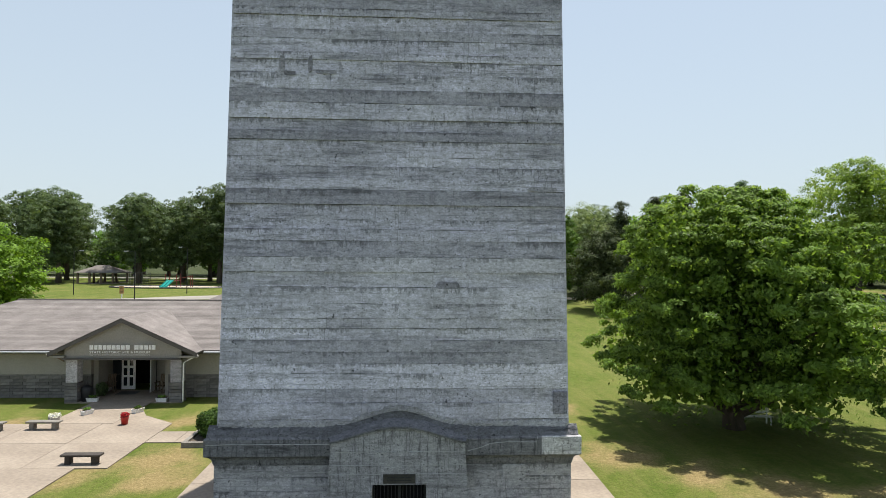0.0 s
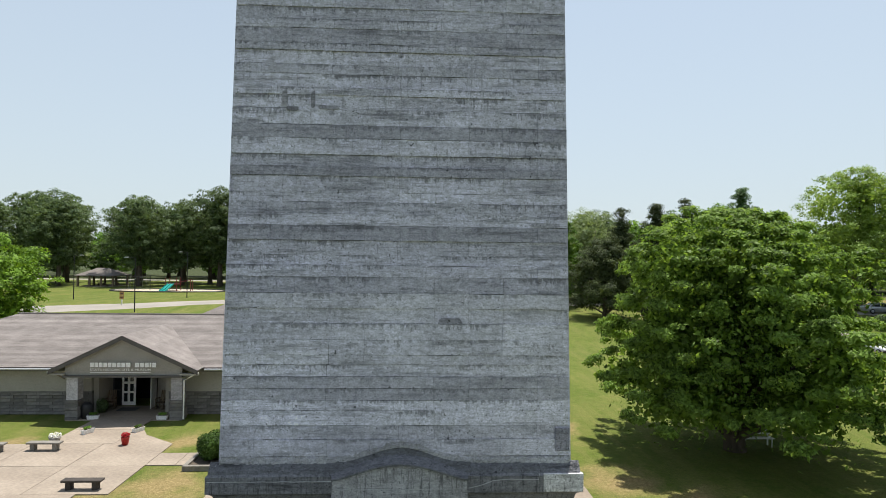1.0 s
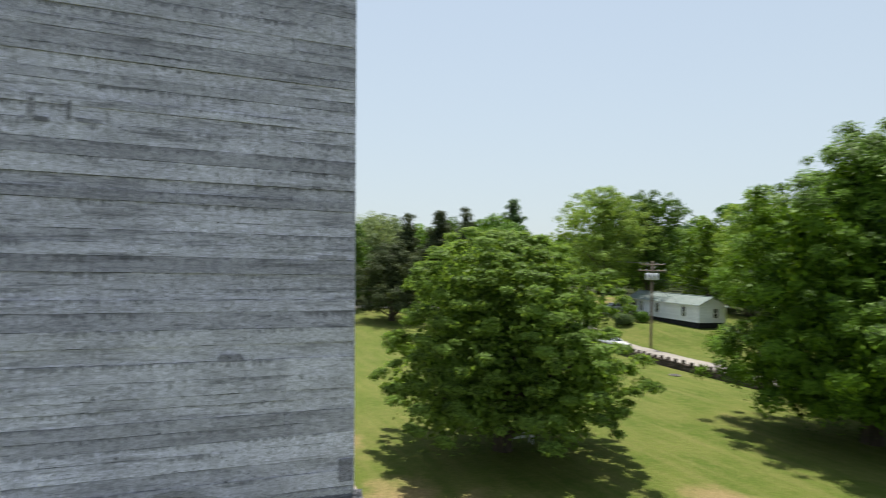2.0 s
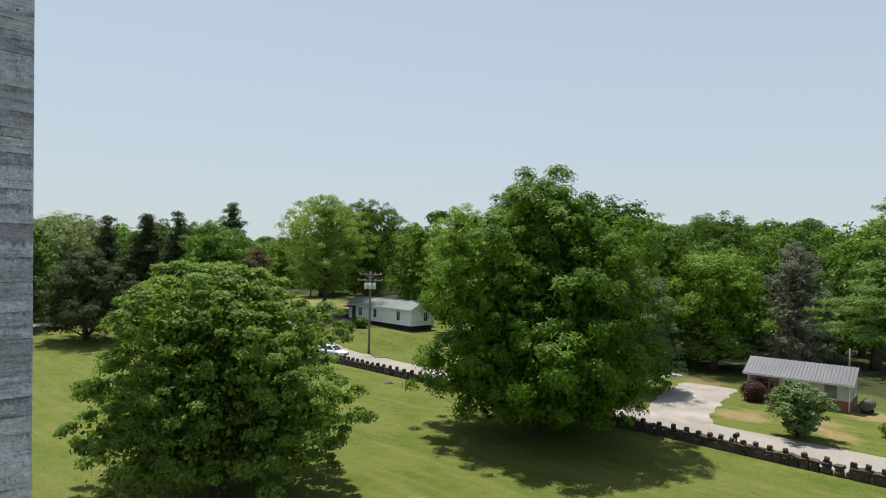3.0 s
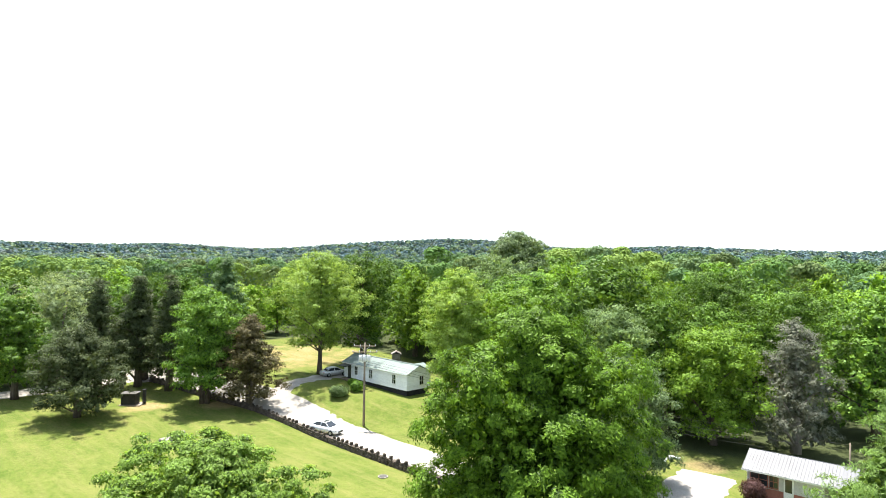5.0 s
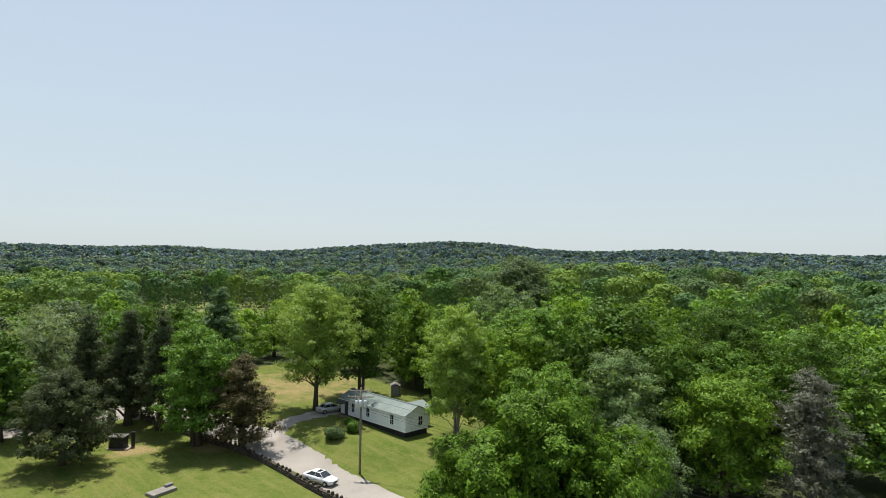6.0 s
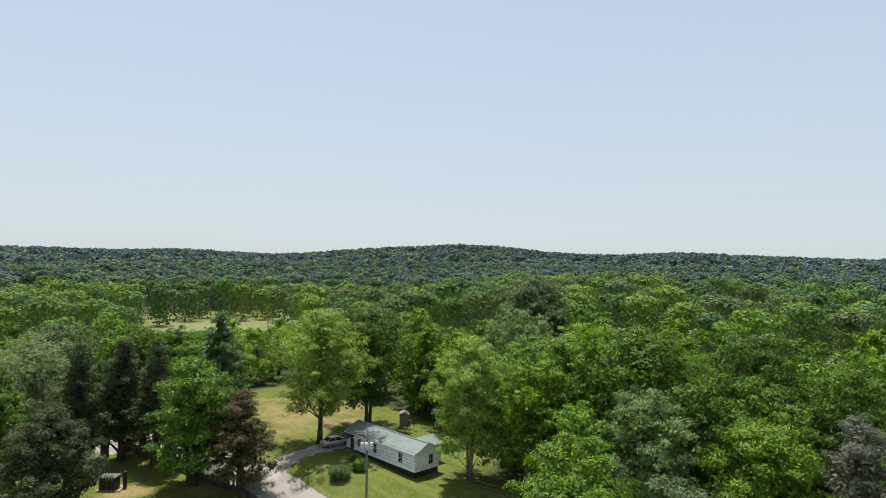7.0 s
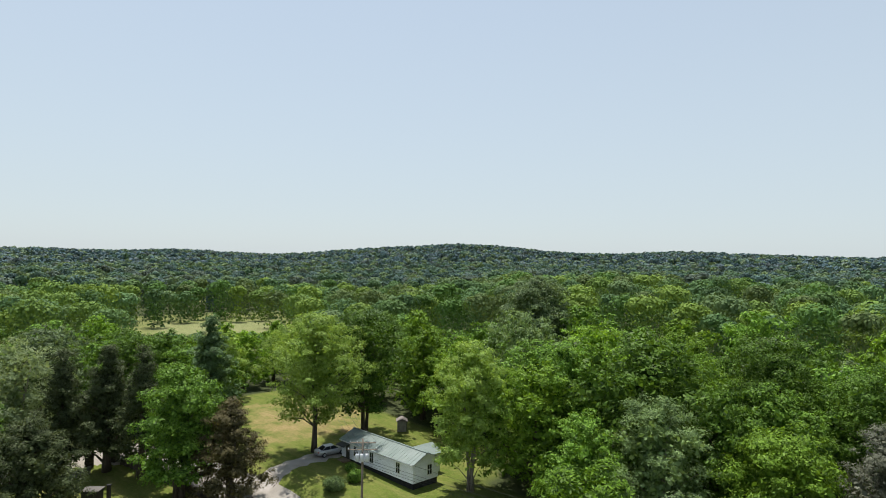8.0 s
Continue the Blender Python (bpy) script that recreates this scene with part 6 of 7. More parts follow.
# ---- utility pole and its wires ----
def build_pole():
    x, y = 55.7, 38.95
    z = land(x, y)
    root = thing("utility_pole", (x, y, z), "tall wooden utility pole with crossarms and three transformers", "utility pole")
    part("pole", tube(B(), [(x, y, z - 0.2), (x, y, z + 5.5), (x, y, z + 11.2)], [0.17, 0.145, 0.11], 10), M_POLE, root, smooth=True)
    d = Vector((0.72, -0.69, 0))
    for up, half in ((10.75, 1.5), (9.95, 1.7)):
        c = Vector((x, y, z + up))
        arm = part("crossarm", tube(B(), [c - d * half, c + d * half], 0.07, 4), M_POLE, root)
        for k in (-1, -0.45, 0.45, 1):
            q = c + d * half * k * 0.94
            part("insulator", tube(B(), [q + Vector((0, 0, 0.04)), q + Vector((0, 0, 0.12)), q + Vector((0, 0, 0.24))], [0.05, 0.07, 0.03], 8), M_TRAFO, arm)
        for k in (-1, 1):
            part("brace", tube(B(), [c + d * half * 0.5 * k, c + Vector((0, 0, -0.6))], 0.025, 5), M_STEEL, arm)
    for k in (-1, 0, 1):
        off = d * 0.55 * k - Vector((0.69, 0.72, 0)) * (0.34 if k else 0.42)
        can = part("transformer", tube(B(), [(x + off.x, y + off.y, z + 8.75), (x + off.x, y + off.y, z + 8.8), (x + off.x, y + off.y, z + 9.55), (x + off.x, y + off.y, z + 9.62)], [0.2, 0.25, 0.25, 0.12], 12), M_TRAFO, root, "pale grey transformer can", smooth=True)
        part("bushing", tube(B(), [(x + off.x, y + off.y, z + 9.6), (x + off.x, y + off.y, z + 9.85)], [0.05, 0.03], 6), M_BRONZE, can)
    # wires: spans along the lane and a drop to the small house
    def wire(a, b, sag, label):
        a, b = Vector(a), Vector(b)
        pts = [a.lerp(b, k / 20) - Vector((0, 0, sag * 4 * (k / 20) * (1 - k / 20))) for k in range(21)]
        solo("power_line", tube(B(), pts, 0.014, 5), M_BLACK, label, "wire", "wires on the pole")
    for k in (-0.94, -0.42, 0.42, 0.94):
        a = Vector((x, y, z + 11.0)) + d * 1.5 * k
        wire(a, (84 + k, 92 + k, 13.5), 0.9, "thin overhead power line between poles")
    for up, end in ((10.0, (73.4, -13.6, 4.9)), (9.0, (73.0, -12.6, 4.3)), (8.7, (71.4, -6.6, 4.0)), (8.4, (71.2, -6.4, 3.6))):
        wire((x, y, z + up), end, 0.7, "service cable sagging to the small house")
    wire((x, y, z + 8.6), (66.6, 46.0, land(66, 46) + 3.6), 0.4, "service drop to the white house")
    back = thing("utility_pole", (73.4, -13.6, land(73.4, -13.6)), "short weathered service post behind the small house", "utility pole")
    part("pole", tube(B(), [(73.4, -13.6, -0.2), (73.4, -13.6, 5.1)], [0.09, 0.07], 8), M_POLE, back, smooth=True)
    nth = thing("utility_pole", (84, 92, land(84, 92)), "wooden utility pole in the meadow trees", "utility pole")
    zz = land(84, 92)
    part("pole", tube(B(), [(84, 92, zz - 0.2), (84, 92, zz + 10.6)], [0.16, 0.11], 10), M_POLE, nth, smooth=True)
    part("crossarm", tube(B(), [(82.8, 91.2, zz + 10.2), (85.2, 92.8, zz + 10.2)], 0.07, 4), M_POLE, nth)


build_pole()


# ---- parked car ----
def build_car(x, y, turn, paint, label, sunroof=False):
    """A saloon, nose towards -x: a body with rounded flanks, a cabin of glass under a painted roof, wheels, lamps and mirrors."""
    root = thing("car", (0, 0, 0), label, "car")
    # lower body in cross-sections along its length: x, half width, sill, shoulder
    ribs = [(-2.36, 0.55, 0.42, 0.60), (-2.28, 0.74, 0.30, 0.70), (-1.95, 0.85, 0.22, 0.80), (-1.0, 0.90, 0.20, 0.92), (0.2, 0.91, 0.20, 0.95), (1.2, 0.90, 0.20, 0.97), (1.95, 0.86, 0.24, 0.99), (2.28, 0.74, 0.32, 0.93), (2.36, 0.55, 0.44, 0.80)]
    bm = B()
    rings = []
    for px, w, lo, hi in ribs:
        mid = (lo + hi) / 2
        ring = [(-w * 0.86, lo), (-w, mid), (-w * 0.97, hi - 0.06), (-w * 0.82, hi), (0, hi + 0.03), (w * 0.82, hi), (w * 0.97, hi - 0.06), (w, mid), (w * 0.86, lo)]
        rings.append([bm.verts.new((px, py, pz)) for py, pz in ring])
    for r0, r1 in zip(rings, rings[1:]):
        for k in range(len(r0)):
            bm.faces.new((r0[k], r0[(k + 1) % len(r0)], r1[(k + 1) % len(r0)], r1[k]))
    bm.faces.new(rings[0][::-1])
    bm.faces.new(rings[-1])
    bmesh.ops.recalc_face_normals(bm, faces=bm.faces)
    body = part("body", bm, paint, root, smooth=True)
    # cabin: dark glass, with the roof and pillars of paint over it
    foot = [(-1.12, 0.74, 0.93), (1.72, 0.72, 0.98)]
    head = [(-0.34, 0.58, 1.40), (0.98, 0.57, 1.41)]
    bm = B()
    lo = [bm.verts.new((px, s * w, pz)) for (px, w, pz), s in ((foot[0], -1), (foot[1], -1), (foot[1], 1), (foot[0], 1))]
    hi = [bm.verts.new((px, s * w, pz)) for (px, w, pz), s in ((head[0], -1), (head[1], -1), (head[1], 1), (head[0], 1))]
    for k in range(4):
        bm.faces.new((lo[k], lo[(k + 1) % 4], hi[(k + 1) % 4], hi[k]))
    bm.faces.new(hi)
    bm.faces.new(lo[::-1])
    part("cabin_glass", bm, M_GLASS, root, "dark tinted car windows")
    bm = box(B(), -0.40, 1.06, -0.6, 0.6, 1.39, 1.45, 0.025)
    roof = part("roof", bm, paint, root)
    if sunroof:
        part("sunroof", box(B(), -0.22, 0.34, -0.42, 0.42, 1.446, 1.456), M_GLASS, roof, "dark glass sunroof")
    for s in (-1, 1):
        for a, b in (((-1.12, 0.75, 0.94), (-0.34, 0.59, 1.42)), ((0.26, 0.77, 0.96), (0.3, 0.59, 1.42)), ((1.72, 0.73, 0.99), (0.98, 0.58, 1.42))):
            part("pillar", tube(B(), [(a[0], s * a[1], a[2]), (b[0], s * b[1], b[2])], 0.035, 5), paint, body)
        part("mirror", box(B(), -0.98, -0.84, s * 0.98 - 0.1, s * 0.98 + 0.1, 0.94, 1.06, 0.02), paint, body)
        part("headlight", box(B(), -2.30, -2.12, s * 0.62 - 0.16, s * 0.62 + 0.16, 0.62, 0.72, 0.02), M_STEEL, body, "clear headlight")
        part("tail_light", box(B(), 2.16, 2.32, s * 0.6 - 0.16, s * 0.6 + 0.16, 0.72, 0.86, 0.02), M_RED, body, "red tail light")
        for wx in (-1.45, 1.4):
            wheel = part("wheel", tube(B(), [(wx, s * 0.70, 0.32), (wx, s * 0.75, 0.32), (wx, s * 0.90, 0.32), (wx, s * 0.93, 0.32)], [0.30, 0.33, 0.33, 0.29], 20), M_TYRE, root)
            part("rim", tube(B(), [(wx, s * 0.90, 0.32), (wx, s * 0.945, 0.32)], [0.22, 0.19], 14), M_STEEL, wheel, "silver alloy rim")
    part("bumper_grille", box(B(), -2.39, -2.33, -0.42, 0.42, 0.40, 0.56, 0.01), M_BLACK, body, "black grille")
    root.matrix_basis = pose(x, y, land(x, y) + 0.06, 0, 0, turn)


build_car(66.0, 58.9, 172, M_SILVER, "silver saloon car parked on the gravel driveway")

build_car(50.2, 39.9, 102, M_WHITEPAINT, "white saloon car with dark glass on the lane", True)

# ---- shrubs, shed and small things round the houses ----
mound("shrub", 59.3, 48.9, 1.5, 0.85, 1500, 0.22, L_SILVER, "grey-green garden shrub by the lane", "shrub", 101)
mound("shrub", 62.6, 48.7, 1.1, 0.85, 1100, 0.2, L_MID, "green shrub before the white house", "shrub", 102)
mound("shrub", 64.4, 52.0, 0.8, 0.6, 700, 0.18, L_MID, "small green shrub at the house wall", "shrub", 103)
tagged(tree("shrub", 54.2, -13.2, 4.1, 2.4, 0.3, "broad", L_SILVER, "large loose grey-green bush by the lane", 104, clumps=90, leaves=6500, leaf=0.24, clump=0.2, girth=0.09, stems=5, limbs=9, lobes=0.35, core=0.4), category="shrub")
mound("shrub", 65.3, -7.0, 1.2, 1.0, 1500, 0.18, L_REDBUSH, "round purple-leaved bush at the house corner", "shrub", 105)
mound("shrub", 60.2, -19.6, 1.9, 0.62, 2200, 0.2, L_MID, "low spreading green bush in the grass", "shrub", 106)
mound("shrub", 57.9, -22.4, 1.4, 0.6, 1500, 0.2, L_MID, "low green bush in the grass", "shrub", 108)
mound("shrub", 68.0, -21.0, 1.6, 1.0, 1300, 0.24, L_LIGHT, "green bush behind the small house", "shrub", 107)

shed = thing("garden_shed", (82.3, 60.8, land(82.3, 60.8)), "small pale wooden shed behind the white house", "shed")
zs = land(82.3, 60.8)
b2 = box(B(), -0.95, 0.95, -0.75, 0.75, 0, 1.8)
b2.transform(pose(82.3, 60.8, zs, 0, 0, 48))
part("wall", b2, M_BENCH, shed)
b2 = slab(slab(B(), [(-1.1, -0.95, 1.75), (1.1, -0.95, 1.75), (1.1, 0, 2.2), (-1.1, 0, 2.2)], 0.06), [(1.1, 0.95, 1.75), (-1.1, 0.95, 1.75), (-1.1, 0, 2.2), (1.1, 0, 2.2)], 0.06)
b2.transform(pose(82.3, 60.8, zs, 0, 0, 48))
part("roof", b2, M_SHINGLE, shed)
b2 = box(B(), -0.4, 0.4, -0.8, -0.752, 0, 1.6)
b2.transform(pose(82.3, 60.8, zs, 0, 0, 48))
part("door", b2, M_DARK, shed)

kz = land(36.8, 67.6)
kiosk = thing("litter_kiosk", (36.8, 67.6, kz), "black metal kiosk box on a slab under the cedars", "kiosk")
part("box", turned_box(B(), 36.6, 67.8, kz + 0.05, 2.0, 1.5, 1.5, -45, 0.03), M_BLACK, kiosk)
part("lid", turned_box(B(), 36.6, 67.8, kz + 1.55, 2.3, 1.8, 0.1, -45, 0.02), M_FASCIA, kiosk, "dark grey metal lid")
part("slab", turned_box(B(), 36.8, 67.6, kz - 0.1, 3.0, 2.2, 0.15, -45), M_WALK, kiosk)
part("post", turned_box(B(), 38.2, 66.9, kz, 0.4, 0.35, 1.9, -45, 0.02), M_BLACK, kiosk)
part("post_cap", turned_box(B(), 38.2, 66.9, kz + 1.9, 0.5, 0.45, 0.12, -45, 0.02), M_BLACK, kiosk)

pz = land(34.9, 49.8)
plinth = thing("stone_plinth", (34.9, 49.8, pz), "low weathered stone slab set in the lawn", "plinth")
part("slab", turned_box(B(), 34.9, 49.8, pz - 0.05, 3.1, 1.6, 0.4, 12, 0.05), M_BENCH, plinth)
part("block", turned_box(B(), 36.0, 50.4, pz + 0.35, 1.0, 0.5, 0.3, 12, 0.04), M_STONE, plinth)
disc = thing("valve_cover", (44.6, 22.8, 0), "small concrete valve cover in the lawn", "valve cover")
part("ring", tube(B(), [(44.6, 22.8, -0.05), (44.6, 22.8, 0.08)], 0.55, 14), M_BENCH, disc)
part("lid", tube(B(), [(44.6, 22.8, 0.08), (44.6, 22.8, 0.12)], 0.4, 14), M_BRONZE, disc)

box_ = thing("mailbox", (46.9, -10.9, 0), "black rural mailbox on a wooden post by the wall", "mailbox")
part("post", box(B(), 46.85, 46.95, -10.95, -10.85, -0.05, 1.0), M_WOOD, box_)
b2 = tube(B(), [(-0.28, 0, 0), (0.28, 0, 0)], 0.17, 10)
b2.transform(pose(46.9, -10.9, 1.14))
part("shell", b2, M_BLACK, box_)
part("flag", box(B(), 46.9, 46.92, -11.08, -11.06, 1.1, 1.4), M_RED, box_)

junk = thing("scrap_heap", (70.5, 3.6, 0), "pale scrap and boards at the lot's edge", "scrap heap")
jr = random.Random(8)
for k in range(7):
    part("board", turned_box(B(), 70.5 + jr.uniform(-1.6, 1.6), 3.6 + jr.uniform(-0.8, 0.8), -0.02, jr.uniform(0.5, 1.4), jr.uniform(0.2, 0.6), jr.uniform(0.12, 0.4), jr.uniform(0, 180), 0.01), M_WHITE if k % 2 else M_TRAFO, junk)

# ---- museum forecourt ----
def bench(x, y, turn, label, slab_mat):
    root = thing("stone_bench", (0, 0, 0), label, "bench", "stone benches")
    part("seat", box(B(), -0.82, 0.82, -0.2, 0.2, 0.33, 0.42, 0.02), slab_mat, root)
    for s in (-1, 1):
        part("leg", box(B(), s * 0.54 - 0.11, s * 0.54 + 0.11, -0.15, 0.15, 0, 0.33, 0.015), slab_mat, root)
    root.matrix_basis = pose(x, y, 0.05, 0, 0, turn)
    return root


bench(-13.3, 2.35, 0, "dark brown bench on the plaza edge", M_DARKBENCH)
first = bench(-17.9, 7.6, 0, "grey concrete bench on the plaza", M_BENCH)
copy_thing(first, pose(-20.5, 7.4, 0.05, 0, 0, 0))


def planter(x, y, turn, label):
    root = thing("flower_trough", (0, 0, 0), label, "planter", "white flower troughs")
    bm = box(B(), -0.42, 0.42, -0.19, 0.19, 0, 0.3)
    for v in bm.verts:
        if v.co.z < 0.1:
            v.co.x *= 0.86
            v.co.y *= 0.8
    part("trough", bm, M_WHITE, root)
    part("soil", box(B(), -0.38, 0.38, -0.15, 0.15, 0.28, 0.31), M_BARK, root)
    part("flowers", quads_mesh("flowers", [leaf_ball(0.3, 0.12, 160, 0.1, 7) * np.array([1, 0.5, 1]) + np.array([0, 0, 0.3])], L_MID), L_MID, root, "sparse green plants")
    root.matrix_basis = pose(x, y, 0.05, 0, 0, turn) @ Matrix.Scale(0.78, 4)
    return root


pl = planter(-17.3, 10.5, 65, "white trough planter with green plants beside the walk")
copy_thing(pl, pose(-14.75, 10.9, 0.02, 0, 0, 62))
copy_thing(pl, pose(-18.5, 13.45, 0.05, 0, 0, 5))
copy_thing(pl, pose(-14.45, 13.4, 0.05, 0, 0, 0))
pot = thing("flower_pot", (-14.35, 8.45, 0.05), "glazed red pot of red flowers on the walk", "flower pot")
part("pot", tube(B(), [(-14.35, 8.45, 0.05), (-14.35, 8.45, 0.4), (-14.35, 8.45, 0.45)], [0.15, 0.2, 0.22], 14), M_RED, pot, smooth=True)
part("soil", tube(B(), [(-14.35, 8.45, 0.44), (-14.35, 8.45, 0.46)], 0.19, 12), M_BARK, pot)
part("flowers", quads_mesh("flowers", [leaf_ball(0.21, 0.13, 260, 0.08, 8) + np.array([-14.35, 8.45, 0.42])], L_REDFLOWER), L_REDFLOWER, pot, "red blossoms")
pot = thing("flower_pot", (-18.2, 9.0, 0.0), "low pot heaped with white flowers", "flower pot")
part("pot", tube(B(), [(-18.2, 9.0, 0.0), (-18.2, 9.0, 0.3)], [0.2, 0.3], 12), M_BENCH, pot, smooth=True)
part("flowers", quads_mesh("flowers", [leaf_ball(0.3, 0.15, 260, 0.09, 9) + np.array([-18.2, 9.0, 0.22])], L_FLOWER), L_FLOWER, pot, "white blossoms")
bin_ = thing("litter_bin", (-19.0, 13.8, 0.05), "black litter bin in the porch", "litter bin")
part("drum", tube(B(), [(-19.0, 13.75, 0.045), (-19.0, 13.75, 0.8), (-19.0, 13.75, 0.9)], [0.3, 0.32, 0.22], 14), M_BLACK, bin_, smooth=True)
part("lid", tube(B(), [(-19.0, 13.75, 0.9), (-19.0, 13.75, 0.96)], [0.24, 0.12], 14), M_BLACK, bin_)


def rocker(x, y, turn):
    root = thing("rocking_chair", (0, 0, 0), "slatted wooden rocking chair in the porch", "chair", "porch rocking chairs")
    part("seat", box(B(), -0.26, 0.26, -0.25, 0.25, 0.38, 0.42, 0.01), M_WOOD, root)
    for k in range(5):
        part("back_slat", slab(B(), [(-0.24 + 0.1 * k, 0.25, 0.42), (-0.17 + 0.1 * k, 0.25, 0.42), (-0.17 + 0.1 * k, 0.42, 1.1), (-0.24 + 0.1 * k, 0.42, 1.1)], 0.02), M_WOOD, root)
    for s in (-1, 1):
        part("rocker", tube(B(), [(s * 0.25, -0.45, 0.06), (s * 0.25, 0, 0.0), (s * 0.25, 0.5, 0.08)], 0.02, 5), M_WOOD, root)
        part("arm", box(B(), s * 0.28 - 0.04, s * 0.28 + 0.04, -0.25, 0.3, 0.62, 0.65), M_WOOD, root)
        for q in (-0.22, 0.22):
            part("leg", box(B(), s * 0.25 - 0.02, s * 0.25 + 0.02, q - 0.02, q + 0.02, 0.02, 0.62), M_WOOD, root)
    root.matrix_basis = pose(x, y, 0.065, 0, 0, turn)
    return root


rk = rocker(-15.5, 15.9, -10)
copy_thing(rk, pose(-18.65, 15.9, 0.065, 0, 0, 10))
mound("potted_plant", -18.75, 15.0, 0.35, 0.45, 420, 0.12, L_DARK, "dark leafy plant in the porch", "plant", 111, 0.05)
mound("shrub", -9.05, 6.1, 0.84, 0.66, 3600, 0.11, L_BOX, "clipped round green bush in a kerbed bed", "shrub", 112, 0.1)
bed = thing("planting_bed", (-9.0, 5.6, 0), "square concrete kerbed planting bed", "planting bed")
for a, b, c, d in ((-10.05, -8.0, 4.55, 4.75), (-10.05, -8.0, 6.75, 6.95), (-10.05, -9.85, 4.75, 6.75), (-8.2, -8.0, 4.75, 6.75)):
    part("kerb", box(B(), a, b, c, d, -0.05, 0.24, 0.015), M_BENCH, bed)
part("soil", box(B(), -9.85, -8.2, 4.75, 6.75, -0.05, 0.14), M_BARK, bed)

# ---- under the maple ----
seat = thing("park_bench", (18.9, 8.1, 0), "white slatted park bench under the maple", "bench")
for k in range(3):
    part("seat_slat", box(B(), 18.0, 19.8, 7.7 + 0.14 * k, 7.8 + 0.14 * k, 0.44, 0.47), M_WHITE, seat)
    part("back_slat", box(B(), 18.0, 19.8, 8.16, 8.19, 0.58 + 0.14 * k, 0.68 + 0.14 * k), M_WHITE, seat)
for x in (18.15, 19.65):
    part("frame", box(box(box(B(), x - 0.03, x + 0.03, 7.68, 7.74, -0.02, 0.44), x - 0.03, x + 0.03, 8.1, 8.16, -0.02, 1.0), x - 0.03, x + 0.03, 7.74, 8.1, 0.38, 0.44), M_STEEL, seat)

# ---- picnic ground ----
def lamp_post(x, y, h, turn, label):
    z = land(x, y)
    root = thing("lamp_post", (x, y, z), label, "lamp post", "park lamp posts")
    part("pole", tube(B(), [(x, y, z - 0.1), (x, y, z + h)], [0.09, 0.06], 8), M_BLACK, root)
    a = radians(turn)
    e = Vector((x + 1.3 * math.cos(a), y + 1.3 * math.sin(a), z + h + 0.05))
    part("arm", tube(B(), [(x, y, z + h - 0.05), e], 0.035, 6), M_BLACK, root)
    part("lamp_head", turned_box(B(), e.x, e.y, e.z - 0.08, 0.6, 0.28, 0.14, turn, 0.02), M_STEEL, root, "flat grey lamp head")


lamp_post(-40.3, 68.1, 8.0, 180, "tall dark lamp post by the park lane")
lamp_post(-59.6, 87.8, 7.8, 0, "grey lamp post on the picnic lawn")
lamp_post(-41.7, 92.9, 8.6, 180, "tall dark lamp post beside the playground")

sx, sy = -77.2, 134.0
sz = land(sx, sy)
shelter = thing("picnic_shelter", (sx, sy, sz), "open picnic shelter with hipped brown shingle roof", "shelter")
bm = B()
w, d, e, r = 4.9, 4.4, 2.7, 4.5
c = [(sx - w, sy - d, sz + e), (sx + w, sy - d, sz + e), (sx + w, sy + d, sz + e), (sx - w, sy + d, sz + e)]
t0, t1 = (sx - 1.4, sy, sz + r), (sx + 1.4, sy, sz + r)
slab(slab(slab(slab(bm, [c[0], c[1], t1, t0], 0.15), [c[2], c[3], t0, t1], 0.15), [c[3], c[0], t0], 0.15), [c[1], c[2], t1], 0.15)
part("roof", bm, M_SHINGLE, shelter)
for i in range(4):
    for j in (-1, 1):
        x = sx - 4.2 + 2.8 * i
        part("post", box(B(), x - 0.2, x + 0.2, sy + j * 3.8 - 0.2, sy + j * 3.8 + 0.2, sz - 0.05, sz + e - 0.05), M_WOOD, shelter)
part("floor_slab", box(B(), sx - 4.7, sx + 4.7, sy - 4.2, sy + 4.2, sz - 0.1, sz + 0.06), M_WALK, shelter)


def picnic_table(x, y, turn):
    root = thing("picnic_table", (0, 0, 0), "brown wooden picnic table with fixed benches", "table", "picnic tables")
    part("top", box(B(), -0.9, 0.9, -0.4, 0.4, 0.7, 0.76), M_WOOD, root)
    for s in (-1, 1):
        part("seat", box(B(), -0.9, 0.9, s * 0.7 - 0.13, s * 0.7 + 0.13, 0.42, 0.47), M_WOOD, root)
        part("leg", box(box(B(), s * 0.6 - 0.05, s * 0.6 + 0.05, -0.35, 0.35, 0, 0.7), s * 0.6 - 0.04, s * 0.6 + 0.04, -0.8, 0.8, 0.34, 0.42), M_WOOD, root)
    root.matrix_basis = pose(x, y, land(x, y) + 0.06, 0, 0, turn)
    return root


tb = picnic_table(sx - 2.8, sy, 0)
for i, x in enumerate((-0.2, 2.6)):
    copy_thing(tb, pose(sx + x, sy + (0.6 if i % 2 else -0.6), sz + 0.06, 0, 0, 4 * i))
copy_thing(tb, pose(-92, 131, land(-92, 131) - 0.02, 0, 0, 20))
copy_thing(tb, pose(-44, 128, land(-44, 128) - 0.02, 0, 0, -15))

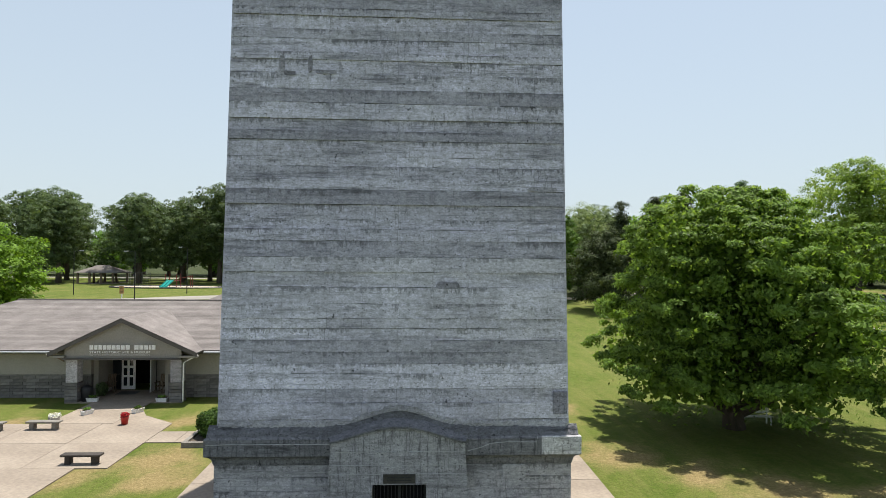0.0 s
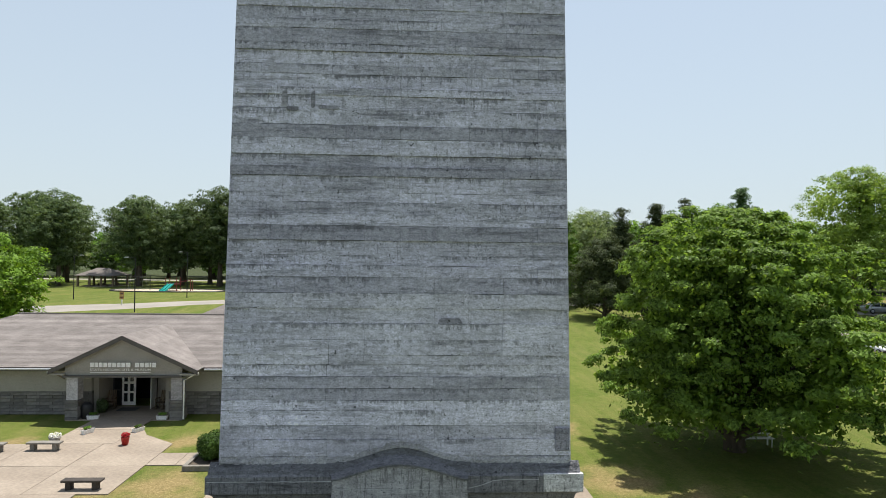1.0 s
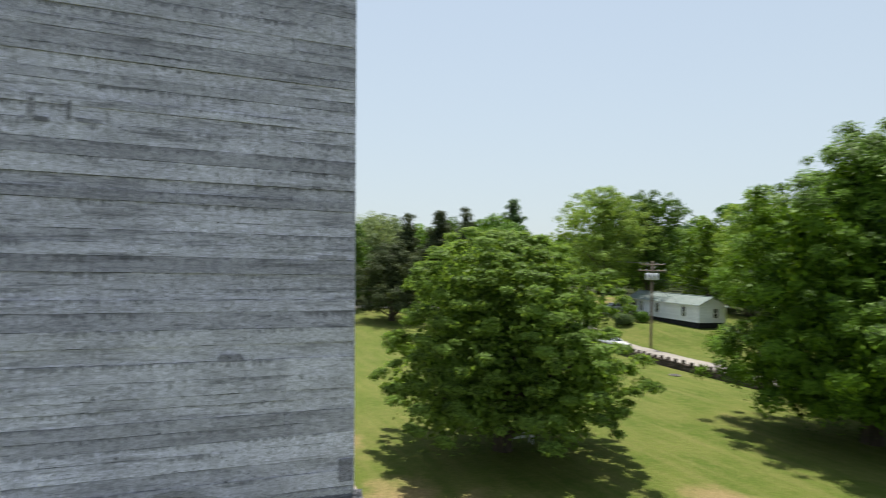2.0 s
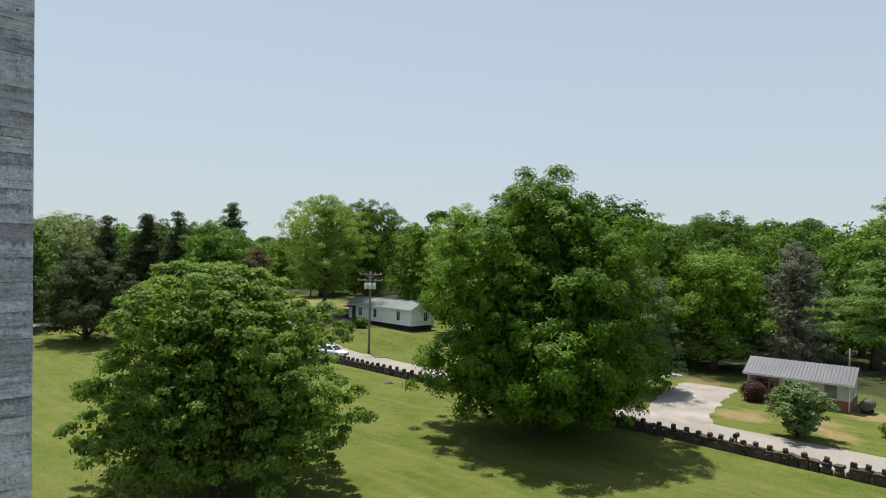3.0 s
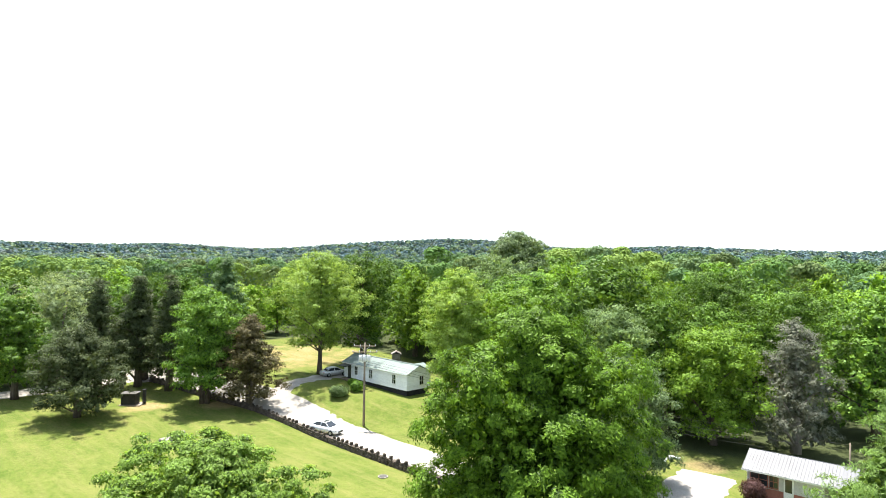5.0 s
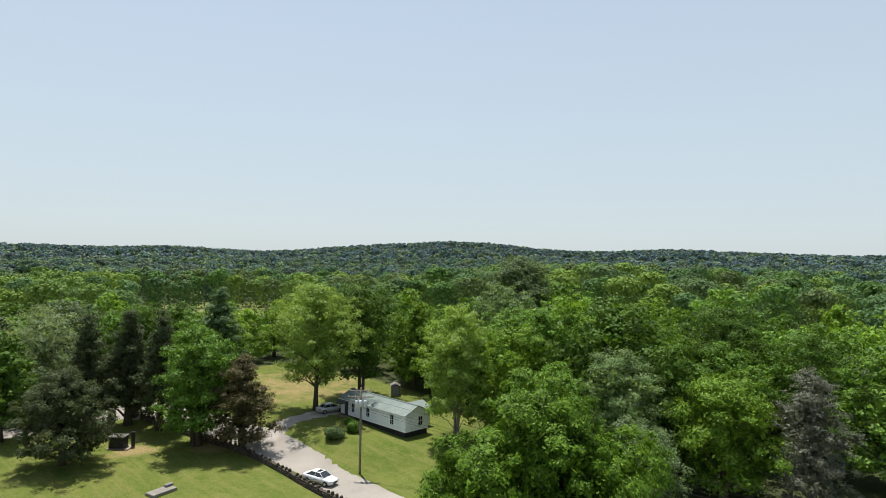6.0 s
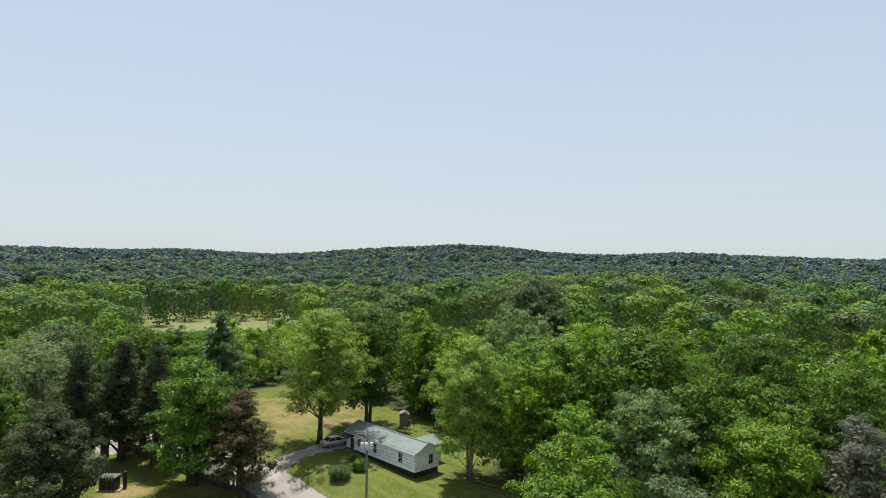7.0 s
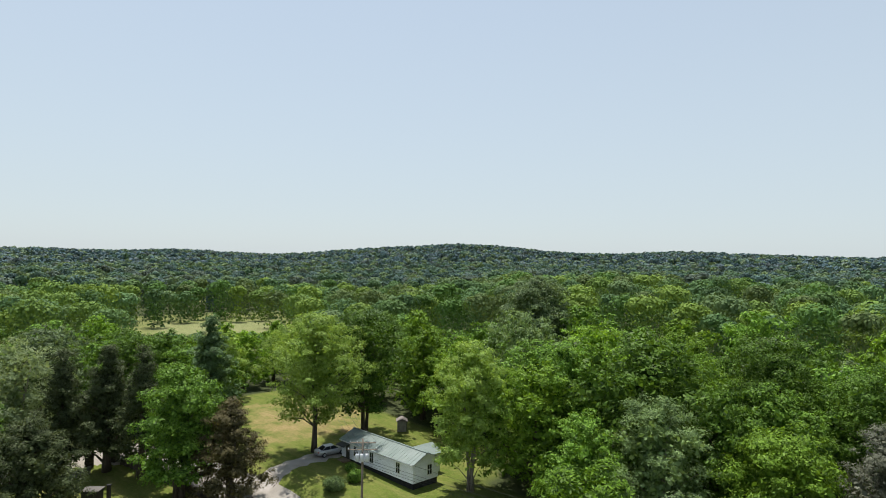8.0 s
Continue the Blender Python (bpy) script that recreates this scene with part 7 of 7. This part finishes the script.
# playground in its edged bed
gx, gy = -52.5, 114.5
gz = land(gx, gy)
bed = thing("playground_bed", (gx, gy, gz), "wood-chip playground bed with dark timber edging", "playground")
rim = [(gx + 12.5 * math.cos(a) - 1.0, gy + 5.2 * math.sin(a)) for a in (2 * math.pi * k / 28 for k in range(28))]
part("chips", prism(B(), rim, gz - 0.1, gz + 0.1), M_SAND, bed)
for k in range(28):
    (xa, ya), (xb, yb) = rim[k], rim[(k + 1) % 28]
    part("edging", tube(B(), [(xa, ya, gz + 0.12), (xb, yb, gz + 0.12)], 0.15, 4), M_BLACK, bed)
play = thing("climbing_frame", (gx, gy, gz), "maroon and teal climbing frame with a double slide", "play structure")
for dx in (-1.2, 1.2):
    for dy in (-1.2, 1.2):
        part("post", tube(B(), [(gx + dx, gy + dy, gz), (gx + dx, gy + dy, gz + 3.0)], 0.08, 8), M_MAROON, play)
part("deck", box(B(), gx - 1.2, gx + 1.2, gy - 1.2, gy + 1.2, gz + 1.5, gz + 1.6), M_MAROON, play)
bm = B()
prof = [(gx - 0.7, gy - 1.2, gz + 1.65), (gx - 0.9, gy - 2.6, gz + 0.95), (gx - 1.1, gy - 3.7, gz + 0.4), (gx - 1.2, gy - 4.4, gz + 0.3)]
for a, b in zip(prof, prof[1:]):
    slab(bm, [(b[0], b[1], b[2]), (b[0] + 1.3, b[1], b[2]), (a[0] + 1.3, a[1], a[2]), (a[0], a[1], a[2])], 0.08)
    for off in (0.0, 0.65, 1.3):
        slab(bm, [(b[0] + off, b[1], b[2]), (a[0] + off, a[1], a[2]), (a[0] + off, a[1], a[2] + 0.25), (b[0] + off, b[1], b[2] + 0.25)], 0.06)
part("slide", bm, M_TEAL, play, "teal plastic double slide")
for k in range(6):
    part("rung", tube(B(), [(gx + 1.3 + 0.45 * k, gy - 0.6, gz + 2.0 + 0.1 * k), (gx + 1.3 + 0.45 * k, gy + 0.6, gz + 2.0 + 0.1 * k)], 0.03, 6), M_MAROON, play)
for s in (-1, 1):
    part("rail", tube(B(), [(gx + 1.2, gy + 0.6 * s, gz + 2.0), (gx + 4.0, gy + 0.6 * s, gz + 2.5)], 0.04, 6), M_MAROON, play)
    part("post", tube(B(), [(gx + 4.0, gy + 0.6 * s, gz), (gx + 4.0, gy + 0.6 * s, gz + 2.7)], 0.07, 8), M_MAROON, play)
swing = thing("swing_set", (gx - 9, gy + 1, gz), "dark metal swing set with four seats", "swing")
for dx in (-2.6, 0.0, 2.6):
    part("post", tube(B(), [(gx - 8 + dx, gy + 1, gz), (gx - 8 + dx, gy + 1, gz + 3.2)], 0.06, 8), M_BLACK, swing)
part("beam", tube(B(), [(gx - 10.7, gy + 1, gz + 3.15), (gx - 5.3, gy + 1, gz + 3.15)], 0.06, 8), M_BLACK, swing)
for dx in (-1.9, -0.8, 0.8, 1.9):
    part("swing_seat", box(B(), gx - 8 + dx - 0.22, gx - 8 + dx + 0.22, gy + 0.9, gy + 1.1, gz + 0.6, gz + 0.64), M_BLACK, swing)
    for s in (-0.2, 0.2):
        part("chain", tube(B(), [(gx - 8 + dx + s, gy + 1, gz + 0.62), (gx - 8 + dx + s, gy + 1, gz + 3.12)], 0.012, 4), M_STEEL, swing)

sgx, sgy = -46.2, 76.9
sgz = land(sgx, sgy)
sign = thing("park_sign", (sgx, sgy, sgz), "brown and yellow park sign on a white post", "sign")
part("post", box(B(), sgx - 0.06, sgx + 0.06, sgy - 0.06, sgy + 0.06, sgz - 0.05, sgz + 1.0), M_WHITE, sign)
for k in range(2):
    board = part("board", box(B(), sgx - 0.35, sgx + 0.35, sgy - 0.09, sgy - 0.05, sgz + 0.95 + 0.62 * k, sgz + 1.52 + 0.62 * k), M_SIGN, sign)
    part("text_bar", box(B(), sgx - 0.22, sgx + 0.22, sgy - 0.1, sgy - 0.088, sgz + 1.18 + 0.62 * k, sgz + 1.28 + 0.62 * k), M_BLACK, board)
